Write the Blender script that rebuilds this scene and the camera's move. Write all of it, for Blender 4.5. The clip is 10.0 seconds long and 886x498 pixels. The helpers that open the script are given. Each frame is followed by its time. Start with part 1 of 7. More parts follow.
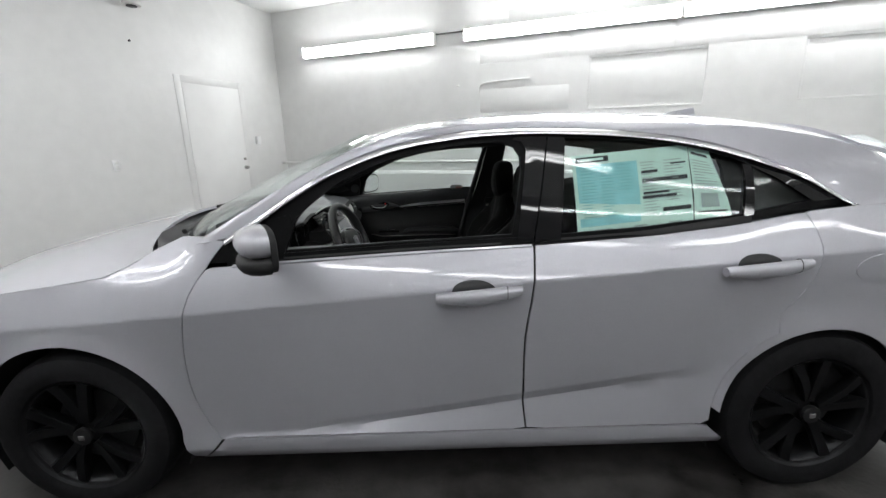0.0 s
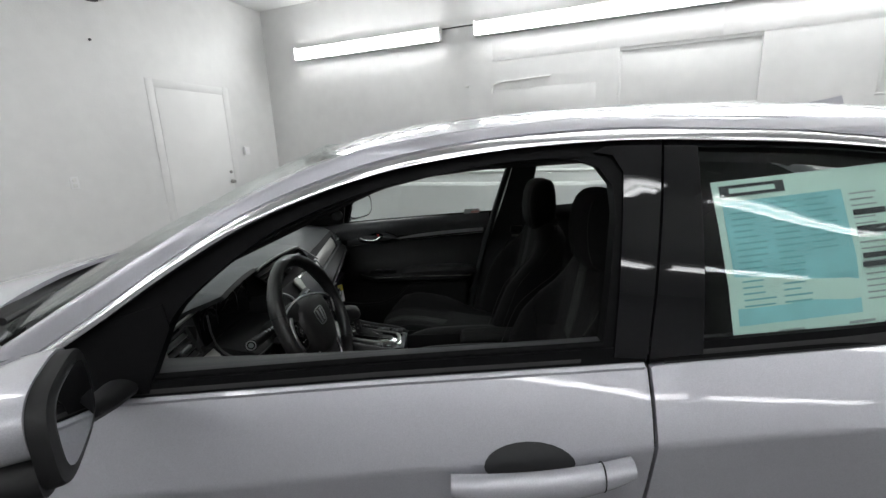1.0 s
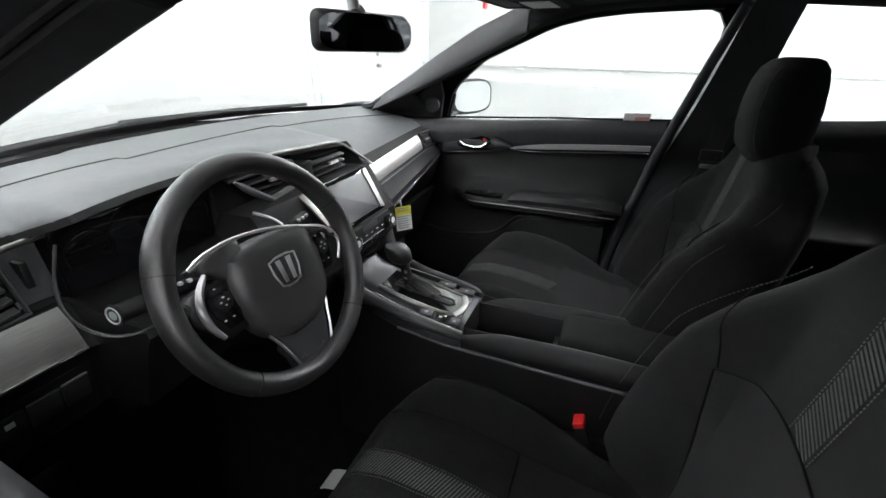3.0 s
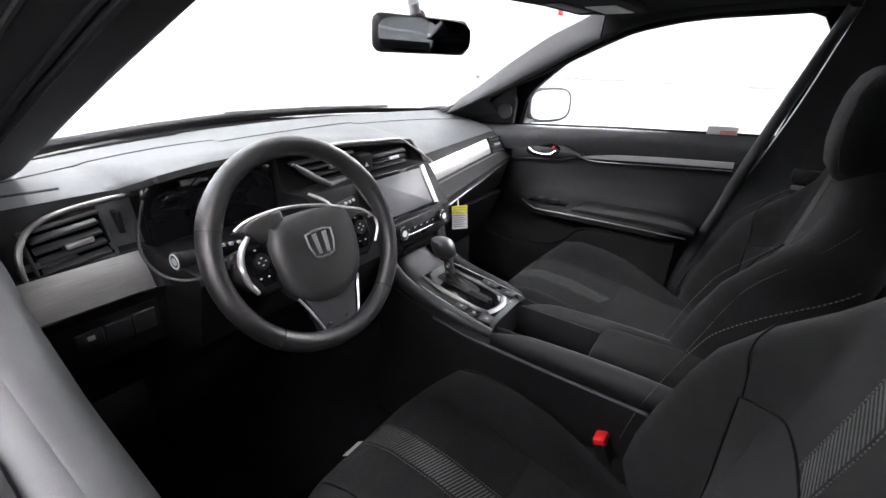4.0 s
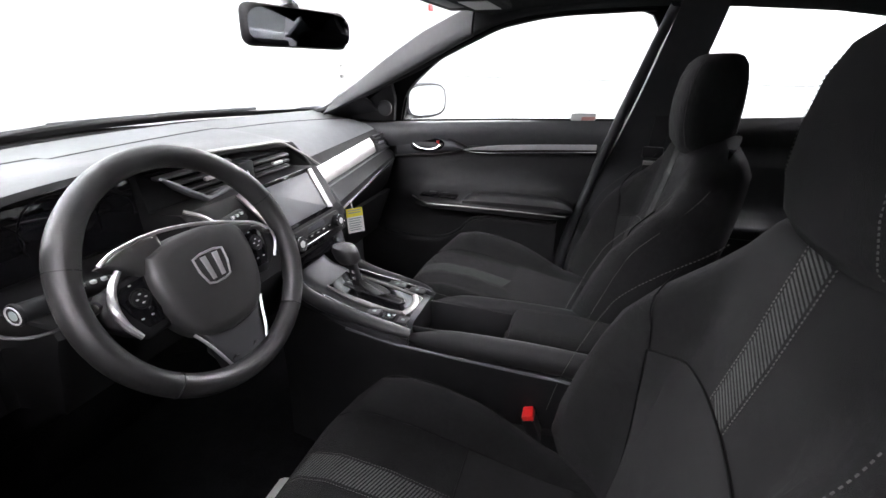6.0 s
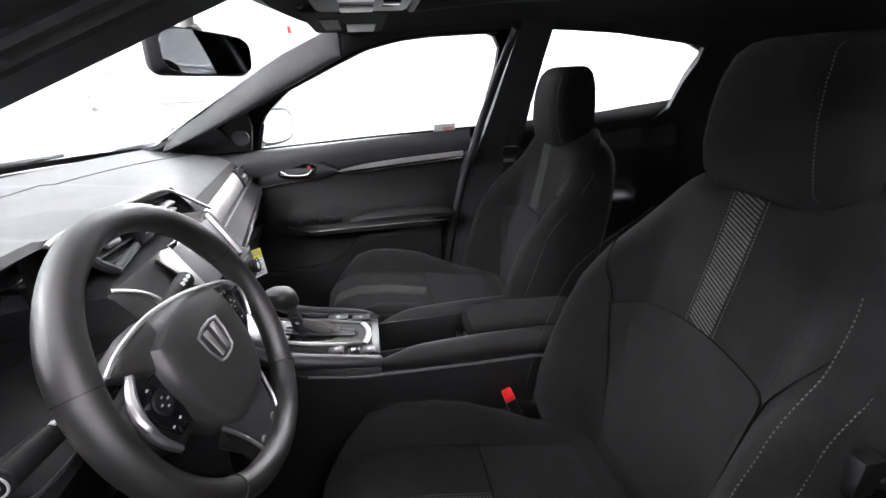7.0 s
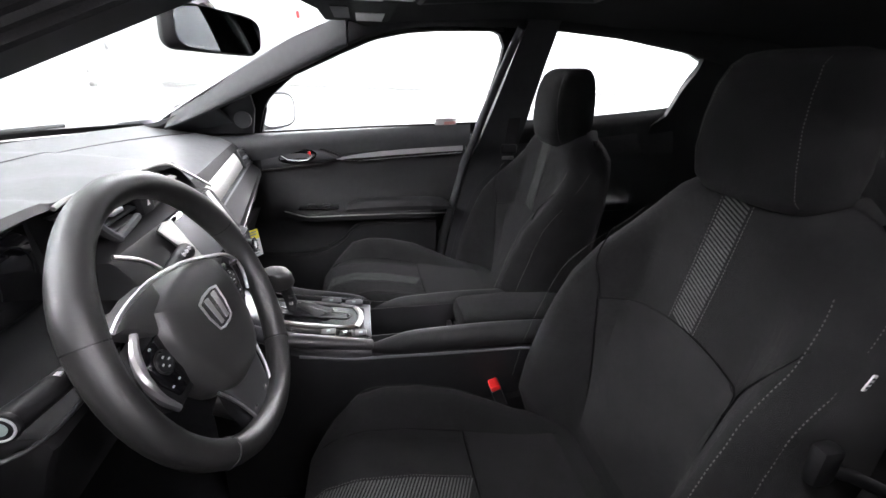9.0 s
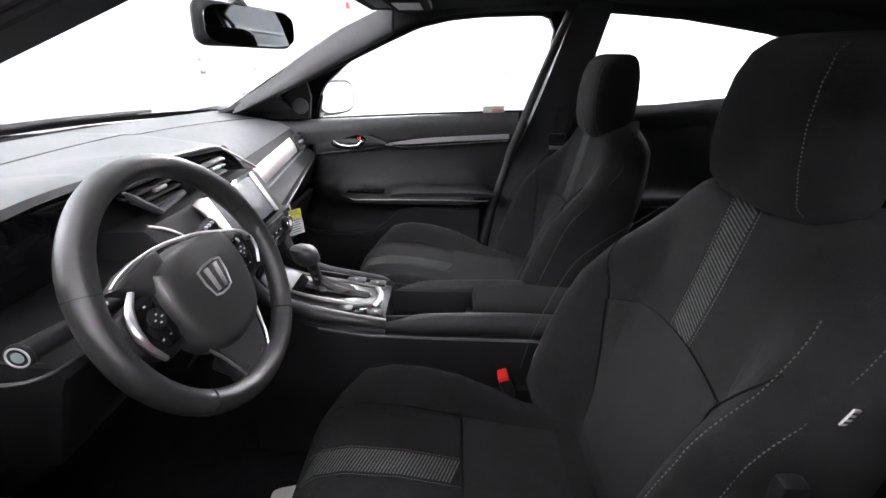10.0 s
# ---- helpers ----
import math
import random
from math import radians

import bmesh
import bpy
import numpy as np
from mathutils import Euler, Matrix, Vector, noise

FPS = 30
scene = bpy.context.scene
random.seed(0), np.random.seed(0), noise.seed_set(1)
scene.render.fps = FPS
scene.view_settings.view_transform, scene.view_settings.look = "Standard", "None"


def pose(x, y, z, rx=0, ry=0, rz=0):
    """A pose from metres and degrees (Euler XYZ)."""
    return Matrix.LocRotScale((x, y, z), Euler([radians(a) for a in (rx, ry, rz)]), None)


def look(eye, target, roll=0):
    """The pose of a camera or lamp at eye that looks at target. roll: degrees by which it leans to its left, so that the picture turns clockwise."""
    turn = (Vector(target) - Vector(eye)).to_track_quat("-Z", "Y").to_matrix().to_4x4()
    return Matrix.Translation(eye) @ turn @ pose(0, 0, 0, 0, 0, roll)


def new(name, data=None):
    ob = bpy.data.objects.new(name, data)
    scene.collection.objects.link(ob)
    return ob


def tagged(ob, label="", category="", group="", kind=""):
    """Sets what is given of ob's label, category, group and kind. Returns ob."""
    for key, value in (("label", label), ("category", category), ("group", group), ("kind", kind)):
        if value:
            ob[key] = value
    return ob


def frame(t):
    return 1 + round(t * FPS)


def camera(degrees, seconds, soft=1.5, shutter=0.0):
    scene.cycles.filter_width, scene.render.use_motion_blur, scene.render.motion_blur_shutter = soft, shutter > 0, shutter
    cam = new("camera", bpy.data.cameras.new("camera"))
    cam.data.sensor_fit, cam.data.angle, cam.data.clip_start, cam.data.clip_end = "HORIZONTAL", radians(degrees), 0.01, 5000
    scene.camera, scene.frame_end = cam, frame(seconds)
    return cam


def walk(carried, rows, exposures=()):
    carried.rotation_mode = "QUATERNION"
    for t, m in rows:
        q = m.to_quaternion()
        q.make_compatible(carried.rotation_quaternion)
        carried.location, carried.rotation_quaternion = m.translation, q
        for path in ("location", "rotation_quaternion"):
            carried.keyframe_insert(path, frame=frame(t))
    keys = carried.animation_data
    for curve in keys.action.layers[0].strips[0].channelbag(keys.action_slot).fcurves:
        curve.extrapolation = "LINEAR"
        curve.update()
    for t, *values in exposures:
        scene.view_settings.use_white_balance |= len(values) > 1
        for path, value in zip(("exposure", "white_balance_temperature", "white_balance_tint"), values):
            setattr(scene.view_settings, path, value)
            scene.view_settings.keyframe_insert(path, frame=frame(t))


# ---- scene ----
cam = camera(91.4, 10.0)
PATH = [
    (0, (1.348, -2.274, 1.361), (1.356, -0.335, 0.868), -1.6),
    (0.5, (1.298, -1.887, 1.382), (1.309, 0.064, 0.943), -1.9),
    (1, (1.336, -1.498, 1.374), (1.309, 0.448, 0.912), -2.4),
    (1.5, (1.346, -1.218, 1.347), (1.294, 0.711, 0.822), -1.7),
    (2, (1.319, -0.980, 1.309), (1.275, 0.903, 0.637), -1.3),
    (2.5, (1.327, -0.882, 1.269), (1.173, 0.938, 0.454), 1.9),
    (3, (1.417, -0.815, 1.240), (0.749, 0.869, 0.394), 0.2),
    (3.2, (1.426, -0.803, 1.245), (0.659, 0.851, 0.424), 0.9),
    (4.3, (1.582, -0.799, 1.213), (0.488, 0.677, 0.423), 0.5),
    (4.5, (1.597, -0.809, 1.214), (0.491, 0.672, 0.450), 0.8),
    (5, (1.605, -0.821, 1.219), (0.498, 0.668, 0.471), 1.2),
    (5.5, (1.582, -0.819, 1.207), (0.567, 0.747, 0.487), 0.9),
    (6, (1.479, -0.802, 1.208), (0.918, 0.944, 0.409), 0.1),
    (6.2, (1.418, -0.815, 1.214), (1.022, 0.978, 0.421), -1.2),
    (7.3, (1.118, -0.848, 1.219), (1.591, 0.950, 0.481), -1.3),
    (7.5, (1.103, -0.846, 1.222), (1.627, 0.940, 0.489), -0.6),
    (8, (1.096, -0.849, 1.213), (1.646, 0.940, 0.507), -1.1),
    (8.5, (1.108, -0.858, 1.212), (1.629, 0.935, 0.497), -0.2),
    (9, (1.162, -0.872, 1.208), (1.494, 0.948, 0.449), 1.1),
    (9.5, (1.245, -0.895, 1.218), (1.368, 0.943, 0.440), 0.9),
    (10, (1.305, -0.899, 1.220), (1.277, 0.924, 0.399), 0.3),
]
EXPOSURES = [(0, 0.65, 6500, 10), (1.0, 0.45, 6500, 10), (1.7, 0.3, 6500, 10), (2.0, 0.75, 6500, 10), (2.5, 1.5, 6500, 10), (3.0, 2.2, 6500, 13), (3.2, 2.4, 6500, 14), (4.3, 2.88, 6500, 20), (10, 2.92, 6500, 20)]
walk(cam, [(t, look(eye, target, roll)) for t, eye, target, roll in PATH], EXPOSURES)

# ---- light ----
world = bpy.data.worlds.new("room_air")
scene.world = world
world.use_nodes = True
world.node_tree.nodes["Background"].inputs["Color"].default_value = (0.9, 0.95, 1.0, 1)
world.node_tree.nodes["Background"].inputs["Strength"].default_value = 0.02
TUBE_GLOW = 25.0
BARE_GLOW = 9.5
FRONT_GLOW = 14.0


# ---- building tools ----
def smooth(a, b, v):
    t = min(1.0, max(0.0, (v - a) / (b - a)))
    return t * t * (3 - 2 * t)


def lerp(v, xs, ys):
    return float(np.interp(v, xs, ys))


def spline(points, n):
    """n points along a smooth curve through the points."""
    p = [Vector(q) for q in points]
    p = [p[0] * 2 - p[1]] + p + [p[-1] * 2 - p[-2]]
    dense = []
    for i in range(1, len(p) - 2):
        for k in range(16):
            t = k / 16
            a, b, c, d = p[i - 1:i + 3]
            dense.append(0.5 * ((2 * b) + (c - a) * t + (2 * a - 5 * b + 4 * c - d) * t * t + (3 * b - a - 3 * c + d) * t ** 3))
    dense.append(p[-2])
    run = [0.0]
    for a, b in zip(dense, dense[1:]):
        run.append(run[-1] + (b - a).length)
    out = []
    for k in range(n):
        s = run[-1] * k / (n - 1)
        i = min(max(int(np.searchsorted(run, s)) - 1, 0), len(dense) - 2)
        out.append(dense[i].lerp(dense[i + 1], (s - run[i]) / max(run[i + 1] - run[i], 1e-9)))
    return out


def grid(rows, closed=False, caps=False):
    """A surface through rows of points; closed: each row is a ring."""
    bm = bmesh.new()
    v = [[bm.verts.new(p) for p in row] for row in rows]
    n = len(rows[0])
    for a, b in zip(v, v[1:]):
        for k in range(n if closed else n - 1):
            bm.faces.new((a[k], a[(k + 1) % n], b[(k + 1) % n], b[k]))
    if caps:
        bm.faces.new(v[0][::-1])
        bm.faces.new(v[-1])
    bmesh.ops.recalc_face_normals(bm, faces=bm.faces)
    return bm


def thick(bm, way, d):
    """Gives an open sheet a body: a second skin d further along way, closed at the rim."""
    way = Vector(way) * d
    faces, rim = list(bm.faces), [e for e in bm.edges if len(e.link_faces) == 1]
    twin = {v: bm.verts.new(v.co + way) for v in list(bm.verts)}
    for fc in faces:
        bm.faces.new([twin[v] for v in reversed(fc.verts)])
    for e in rim:
        a, b = e.verts
        bm.faces.new((a, b, twin[b], twin[a]))
    bmesh.ops.recalc_face_normals(bm, faces=bm.faces)
    return bm


def tube(points, radius, seg=8, closed=False, flat=1.0, up=(0, 0, 1)):
    """A round or flattened rod along points."""
    p = [Vector(q) for q in points]
    rows = []
    for i, q in enumerate(p):
        if closed:
            d = p[(i + 1) % len(p)] - p[i - 1]
        else:
            d = p[min(i + 1, len(p) - 1)] - p[max(i - 1, 0)]
        side = d.cross(Vector(up)).normalized()
        top = side.cross(d).normalized()
        r = radius(i / (len(p) - 1)) if callable(radius) else radius
        rows.append([q + side * r * math.cos(a) + top * r * flat * math.sin(a) for a in (2 * math.pi * k / seg for k in range(seg))])
    if closed:
        return grid(rows + rows[:1], closed=True)
    return grid(rows, closed=True, caps=True)


def rbox(lo, hi, r=0.005, m=None, seg=2):
    bm = bmesh.new()
    bmesh.ops.create_cube(bm, size=1)
    for v in bm.verts:
        v.co = Vector([(a + b) / 2 + c * (b - a) for a, b, c in zip(lo, hi, v.co)])
    if r:
        bmesh.ops.bevel(bm, geom=list(bm.edges), offset=r, segments=seg, profile=0.5, affect="EDGES")
    if m is not None:
        bm.transform(m)
    return bm


def disc(radius, depth, seg=32, m=None, r2=None, bevel=0.0):
    """A round plate along its local z."""
    bm = bmesh.new()
    bmesh.ops.create_cone(bm, segments=seg, radius1=radius, radius2=radius if r2 is None else r2, depth=depth, cap_ends=True)
    if bevel:
        caps = [e for e in bm.edges if any(len(fc.verts) > 4 for fc in e.link_faces)]
        bmesh.ops.bevel(bm, geom=caps, offset=bevel, segments=2, profile=0.5, affect="EDGES")
    if m is not None:
        bm.transform(m)
    return bm


def plate(outline, d, m, r=0.0):
    """A flat plate of an outline in its own x and y, d thick along z, set by m."""
    bm = bmesh.new()
    fc = bm.faces.new([bm.verts.new((x, y, 0)) for x, y in outline])
    up = bmesh.ops.extrude_face_region(bm, geom=[fc])
    bmesh.ops.translate(bm, vec=(0, 0, d), verts=[g for g in up["geom"] if isinstance(g, bmesh.types.BMVert)])
    bmesh.ops.recalc_face_normals(bm, faces=bm.faces)
    if r:
        top = [e for e in bm.edges if all(abs(v.co.z - d) < 1e-6 for v in e.verts)]
        bmesh.ops.bevel(bm, geom=top, offset=r, segments=2, profile=0.5, affect="EDGES")
    bm.transform(m)
    return bm


def join(*bms):
    out = bmesh.new()
    for b in bms:
        me = bpy.data.meshes.new("tmp")
        b.to_mesh(me)
        out.from_mesh(me)
        bpy.data.meshes.remove(me)
        b.free()
    return out


def mirrored(bm):
    for v in bm.verts:
        v.co.y = -v.co.y
    bmesh.ops.reverse_faces(bm, faces=bm.faces)
    return bm


def mesh_of(name, bm, mat, sharp=38):
    me = bpy.data.meshes.new(name)
    bm.to_mesh(me)
    bm.free()
    me.materials.append(mat)
    for p in me.polygons:
        p.use_smooth = True
    me.set_sharp_from_angle(angle=radians(sharp))
    return me


def thing(name, at, label, category, group="", kind=""):
    ob = new(name)
    ob.empty_display_size = 0.05
    ob.location = at
    return tagged(ob, label, category, group, kind)


def part(name, bm, mat, parent, label="", sharp=38):
    ob = new(name, mesh_of(name, bm, mat, sharp))
    ob.parent = parent
    ob.matrix_parent_inverse = Matrix.Translation(-parent.location)
    return tagged(ob, label) if label else ob


def solo(name, bm, mat, label, category="", kind="", group="", sharp=38):
    return tagged(new(name, mesh_of(name, bm, mat, sharp)), label, category, group, kind)


# ---- materials ----
def material(name, colour, rough=0.5, metal=0.0, vary=0.0, scale=30.0, bump=0.0, bump_scale=300.0, coat=0.0, spread=0.0, spec=0.5, stretch=(1, 1, 1)):
    m = bpy.data.materials.new(name)
    m.use_nodes = True
    n, l = m.node_tree.nodes, m.node_tree.links
    b = n["Principled BSDF"]
    b.inputs["Base Color"].default_value = (*colour, 1)
    b.inputs["Roughness"].default_value = rough
    b.inputs["Metallic"].default_value = metal
    b.inputs["Coat Weight"].default_value = coat
    b.inputs["Coat Roughness"].default_value = 0.04
    b.inputs["Specular IOR Level"].default_value = spec
    at = n.new("ShaderNodeTexCoord")
    mp = n.new("ShaderNodeMapping")
    mp.inputs["Scale"].default_value = stretch
    l.new(at.outputs["Object"], mp.inputs["Vector"])
    if vary or spread:
        big, fine, mix, ramp = n.new("ShaderNodeTexNoise"), n.new("ShaderNodeTexNoise"), n.new("ShaderNodeMath"), n.new("ShaderNodeMapRange")
        big.inputs["Scale"].default_value, fine.inputs["Scale"].default_value = scale * 0.15, scale
        big.inputs["Detail"].default_value = fine.inputs["Detail"].default_value = 4
        for t in (big, fine):
            l.new(mp.outputs["Vector"], t.inputs["Vector"])
        mix.operation = "ADD"
        l.new(big.outputs["Fac"], mix.inputs[0])
        l.new(fine.outputs["Fac"], mix.inputs[1])
        ramp.inputs["From Min"].default_value, ramp.inputs["From Max"].default_value = 0.7, 1.3
        l.new(mix.outputs[0], ramp.inputs["Value"])
        hue = n.new("ShaderNodeMix")
        hue.data_type = "RGBA"
        hue.inputs[6].default_value = (*[c * (1 - vary) for c in colour], 1)
        hue.inputs[7].default_value = (*[min(1, c * (1 + vary)) for c in colour], 1)
        l.new(ramp.outputs["Result"], hue.inputs["Factor"])
        l.new(hue.outputs[2], b.inputs["Base Color"])
        if spread:
            rr = n.new("ShaderNodeMapRange")
            rr.inputs["To Min"].default_value, rr.inputs["To Max"].default_value = rough - spread, rough + spread
            l.new(ramp.outputs["Result"], rr.inputs["Value"])
            l.new(rr.outputs["Result"], b.inputs["Roughness"])
    if bump:
        g, bp = n.new("ShaderNodeTexNoise"), n.new("ShaderNodeBump")
        g.inputs["Scale"].default_value, g.inputs["Detail"].default_value = bump_scale, 3
        l.new(mp.outputs["Vector"], g.inputs["Vector"])
        bp.inputs["Strength"].default_value, bp.inputs["Distance"].default_value = bump, 0.002
        l.new(g.outputs["Fac"], bp.inputs["Height"])
        l.new(bp.outputs["Normal"], b.inputs["Normal"])
    return m


def glowing(name, colour, strength):
    m = bpy.data.materials.new(name)
    m.use_nodes = True
    b = m.node_tree.nodes["Principled BSDF"]
    b.inputs["Base Color"].default_value = (0.9, 0.9, 0.9, 1)
    b.inputs["Emission Color"].default_value = (*colour, 1)
    b.inputs["Emission Strength"].default_value = strength
    return m


def glazing(name, tint, gloss=1.0):
    """Thin clear pane: light passes straight on, a part is mirrored."""
    m = bpy.data.materials.new(name)
    m.use_nodes = True
    n, l = m.node_tree.nodes, m.node_tree.links
    n.remove(n["Principled BSDF"])
    clear, mirror, mix, fr = n.new("ShaderNodeBsdfTransparent"), n.new("ShaderNodeBsdfGlossy"), n.new("ShaderNodeMixShader"), n.new("ShaderNodeLayerWeight")
    clear.inputs["Color"].default_value = (*tint, 1)
    mirror.inputs["Roughness"].default_value = 0.01
    mirror.inputs["Color"].default_value = (gloss, gloss, gloss, 1)
    grow, lift = n.new("ShaderNodeMath"), n.new("ShaderNodeMapRange")
    grow.operation, grow.inputs[1].default_value = "POWER", 4.0
    lift.inputs["To Min"].default_value, lift.inputs["To Max"].default_value = 0.022, 0.6
    fr.inputs["Blend"].default_value = 0.5
    l.new(fr.outputs["Facing"], grow.inputs[0])
    l.new(grow.outputs[0], lift.inputs["Value"])
    l.new(lift.outputs["Result"], mix.inputs[0])
    l.new(clear.outputs[0], mix.inputs[1])
    l.new(mirror.outputs[0], mix.inputs[2])
    l.new(mix.outputs[0], n["Material Output"].inputs["Surface"])
    return m


def paint(name):
    """Lavender-grey metallic car paint: flakes under clear coat."""
    m = material(name, (0.5, 0.5, 0.55), 0.40, 0.38, coat=1.0)
    n, l = m.node_tree.nodes, m.node_tree.links
    b = n["Principled BSDF"]
    at, cells, mix = n.new("ShaderNodeTexCoord"), n.new("ShaderNodeTexVoronoi"), n.new("ShaderNodeMix")
    cells.inputs["Scale"].default_value = 900
    l.new(at.outputs["Object"], cells.inputs["Vector"])
    mix.data_type = "RGBA"
    mix.inputs[6].default_value, mix.inputs[7].default_value = (0.49, 0.49, 0.535, 1), (0.61, 0.61, 0.66, 1)
    l.new(cells.outputs["Color"], mix.inputs["Factor"])
    l.new(mix.outputs[2], b.inputs["Base Color"])
    return m


PAINT = paint("grey_metallic_paint")
WALL = material("white_painted_block", (0.70, 0.70, 0.69), 0.45, vary=0.04, scale=7, bump=0.5, bump_scale=60, spread=0.12)
DARKWALL = material("dark_grey_door_paint", (0.27, 0.27, 0.275), 0.5, vary=0.1, scale=6)
CEIL = material("white_ceiling", (0.78, 0.78, 0.77), 0.7, vary=0.03, scale=4)
FLOOR = material("dark_worn_concrete", (0.048, 0.045, 0.044), 0.45, vary=0.75, scale=9, bump=0.6, bump_scale=45, spread=0.18)
CHROME = material("chrome", (0.86, 0.86, 0.87), 0.16, 1.0)
BRIGHT = material("bright_plated_plastic", (0.87, 0.87, 0.88), 0.40, 1.0)
TRIM = material("brushed_dash_trim", (0.44, 0.435, 0.42), 0.40, 0.9, vary=0.14, scale=40, bump=0.05, bump_scale=120, stretch=(14, 1, 14))
SATIN = material("satin_silver_trim", (0.36, 0.355, 0.34), 0.42, 1.0, vary=0.12, scale=40, stretch=(14, 1, 14))
GLOSS = material("gloss_black", (0.008, 0.008, 0.009), 0.04)
RUBBER = material("black_rubber", (0.018, 0.018, 0.019), 0.55, vary=0.25, scale=60, bump=0.2, bump_scale=500)
TYRE = material("tyre_rubber", (0.010, 0.010, 0.011), 0.8, vary=0.3, scale=50, bump=0.3, bump_scale=200, spec=0.2)
ALLOY = material("dark_alloy", (0.015, 0.0155, 0.017), 0.32, 0.7, vary=0.15, scale=30)
# paler than the true charcoal: windscreen light on the pad is in the colour
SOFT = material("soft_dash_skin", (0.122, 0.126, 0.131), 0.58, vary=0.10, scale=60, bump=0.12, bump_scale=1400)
FRAME = material("matt_black_frame", (0.006, 0.006, 0.0065), 0.5, vary=0.2, scale=60, bump=0.1, bump_scale=900, spec=0.08)
PILLAR = material("grained_pillar_plastic", (0.040, 0.041, 0.043), 0.55, vary=0.12, scale=60, bump=0.15, bump_scale=1400)
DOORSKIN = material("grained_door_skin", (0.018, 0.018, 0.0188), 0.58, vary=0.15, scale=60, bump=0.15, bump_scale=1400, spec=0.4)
# well above DOORSKIN: light falling on the door tops is part of this colour
ROLL = material("lit_soft_skin", (0.064, 0.066, 0.069), 0.52, vary=0.12, scale=60, bump=0.12, bump_scale=1400)
HARD = material("hard_black_plastic", (0.013, 0.013, 0.0138), 0.46, vary=0.18, scale=60, bump=0.12, bump_scale=1400, spec=0.38)
# darker than HARD: the shade under the dash is put into the colour
KNEE = material("shaded_black_lower_dash", (0.010, 0.010, 0.0105), 0.6, vary=0.2, scale=60, bump=0.1, bump_scale=1400, spec=0.22)
DEEP = material("matt_black_plastic", (0.012, 0.012, 0.013), 0.6, vary=0.2, scale=40)
BEZEL = material("satin_dark_console_plastic", (0.034, 0.034, 0.036), 0.30, vary=0.12, scale=60)
SPOKE = material("dark_satin_spoke", (0.085, 0.086, 0.09), 0.38, 0.6)
SLAT = material("vent_slat_plastic", (0.045, 0.046, 0.048), 0.34)
PAD = material("smooth_black_airbag_skin", (0.033, 0.0325, 0.0322), 0.40, vary=0.12, scale=60, bump=0.12, bump_scale=1500, spec=0.7)
LEATHER = material("black_leather", (0.022, 0.0217, 0.0215), 0.34, vary=0.2, scale=60, bump=0.22, bump_scale=1700, spec=0.85)
CLOTH = material("black_seat_cloth", (0.0115, 0.0114, 0.0117), 0.92, vary=0.22, scale=120, bump=0.8, bump_scale=1100, spec=0.2)
INSERT = material("charcoal_seat_cloth", (0.0158, 0.0156, 0.0160), 0.92, vary=0.22, scale=140, bump=0.8, bump_scale=1300, spec=0.2)
for cloth in (CLOTH, INSERT):
    shader = next(n for n in cloth.node_tree.nodes if n.type == "BSDF_PRINCIPLED")
    shader.inputs["Sheen Weight"].default_value = 0.05
    shader.inputs["Sheen Roughness"].default_value = 0.45
WEAVE = material("grey_woven_yarn", (0.075, 0.078, 0.075), 0.8, vary=0.25, scale=200)
THREAD = material("light_grey_thread", (0.105, 0.104, 0.10), 0.8)
CARPET = material("black_carpet", (0.010, 0.010, 0.011), 0.98, vary=0.4, scale=200, bump=1.0, bump_scale=400, spec=0.1)
LINER = material("dark_headliner_cloth", (0.030, 0.0305, 0.031), 0.95, vary=0.12, scale=150, bump=0.5, bump_scale=900, spec=0.2)
WATER = glazing("water_drop", (0.97, 0.98, 0.98))
GLASS = glazing("clear_window_glass", (0.95, 0.985, 0.975))
MIRROR = material("mirror_silver", (0.85, 0.87, 0.88), 0.01, 1.0)
DARK_MIRROR = material("dimmed_mirror", (0.13, 0.135, 0.145), 0.02, 1.0)
SCREEN = material("black_screen_glass", (0.05, 0.054, 0.062), 0.45)
PINK = material("pale_red_print", (0.72, 0.36, 0.33), 0.6)
RED = material("red_plastic", (0.80, 0.02, 0.02), 0.35)
YELLOW = material("yellow_card", (0.85, 0.75, 0.06), 0.6)
PAPER = material("white_card", (0.82, 0.82, 0.80), 0.6, vary=0.05, scale=60)
INK = material("black_print", (0.02, 0.025, 0.03), 0.6)
GREYINK = material("grey_print", (0.30, 0.36, 0.35), 0.6)
CYAN = material("cyan_print", (0.27, 0.60, 0.63), 0.6, vary=0.2, scale=14)
CYAN_INK = material("pale_print_on_cyan", (0.16, 0.42, 0.44), 0.6)
MINT = material("mint_paper", (0.56, 0.74, 0.67), 0.6, vary=0.05, scale=20)
LENS = material("frosted_lamp_lens", (0.55, 0.56, 0.56), 0.35)
ICON = material("white_marking", (0.75, 0.75, 0.75), 0.5)
WHITE_METAL = material("white_enamel", (0.82, 0.82, 0.82), 0.35)
CONDUIT = material("painted_conduit", (0.74, 0.74, 0.72), 0.4, vary=0.06, scale=20)
BELT = material("black_webbing", (0.022, 0.022, 0.023), 0.7, bump=0.6, bump_scale=900)
TUBE = glowing("lit_fluorescent_tube", (0.97, 0.99, 1.0), TUBE_GLOW)
BARE_TUBE = glowing("lit_bare_tube", (0.97, 0.99, 1.0), BARE_GLOW)
FRONT_TUBE = glowing("lit_fill_tube", (0.97, 0.99, 1.0), FRONT_GLOW)


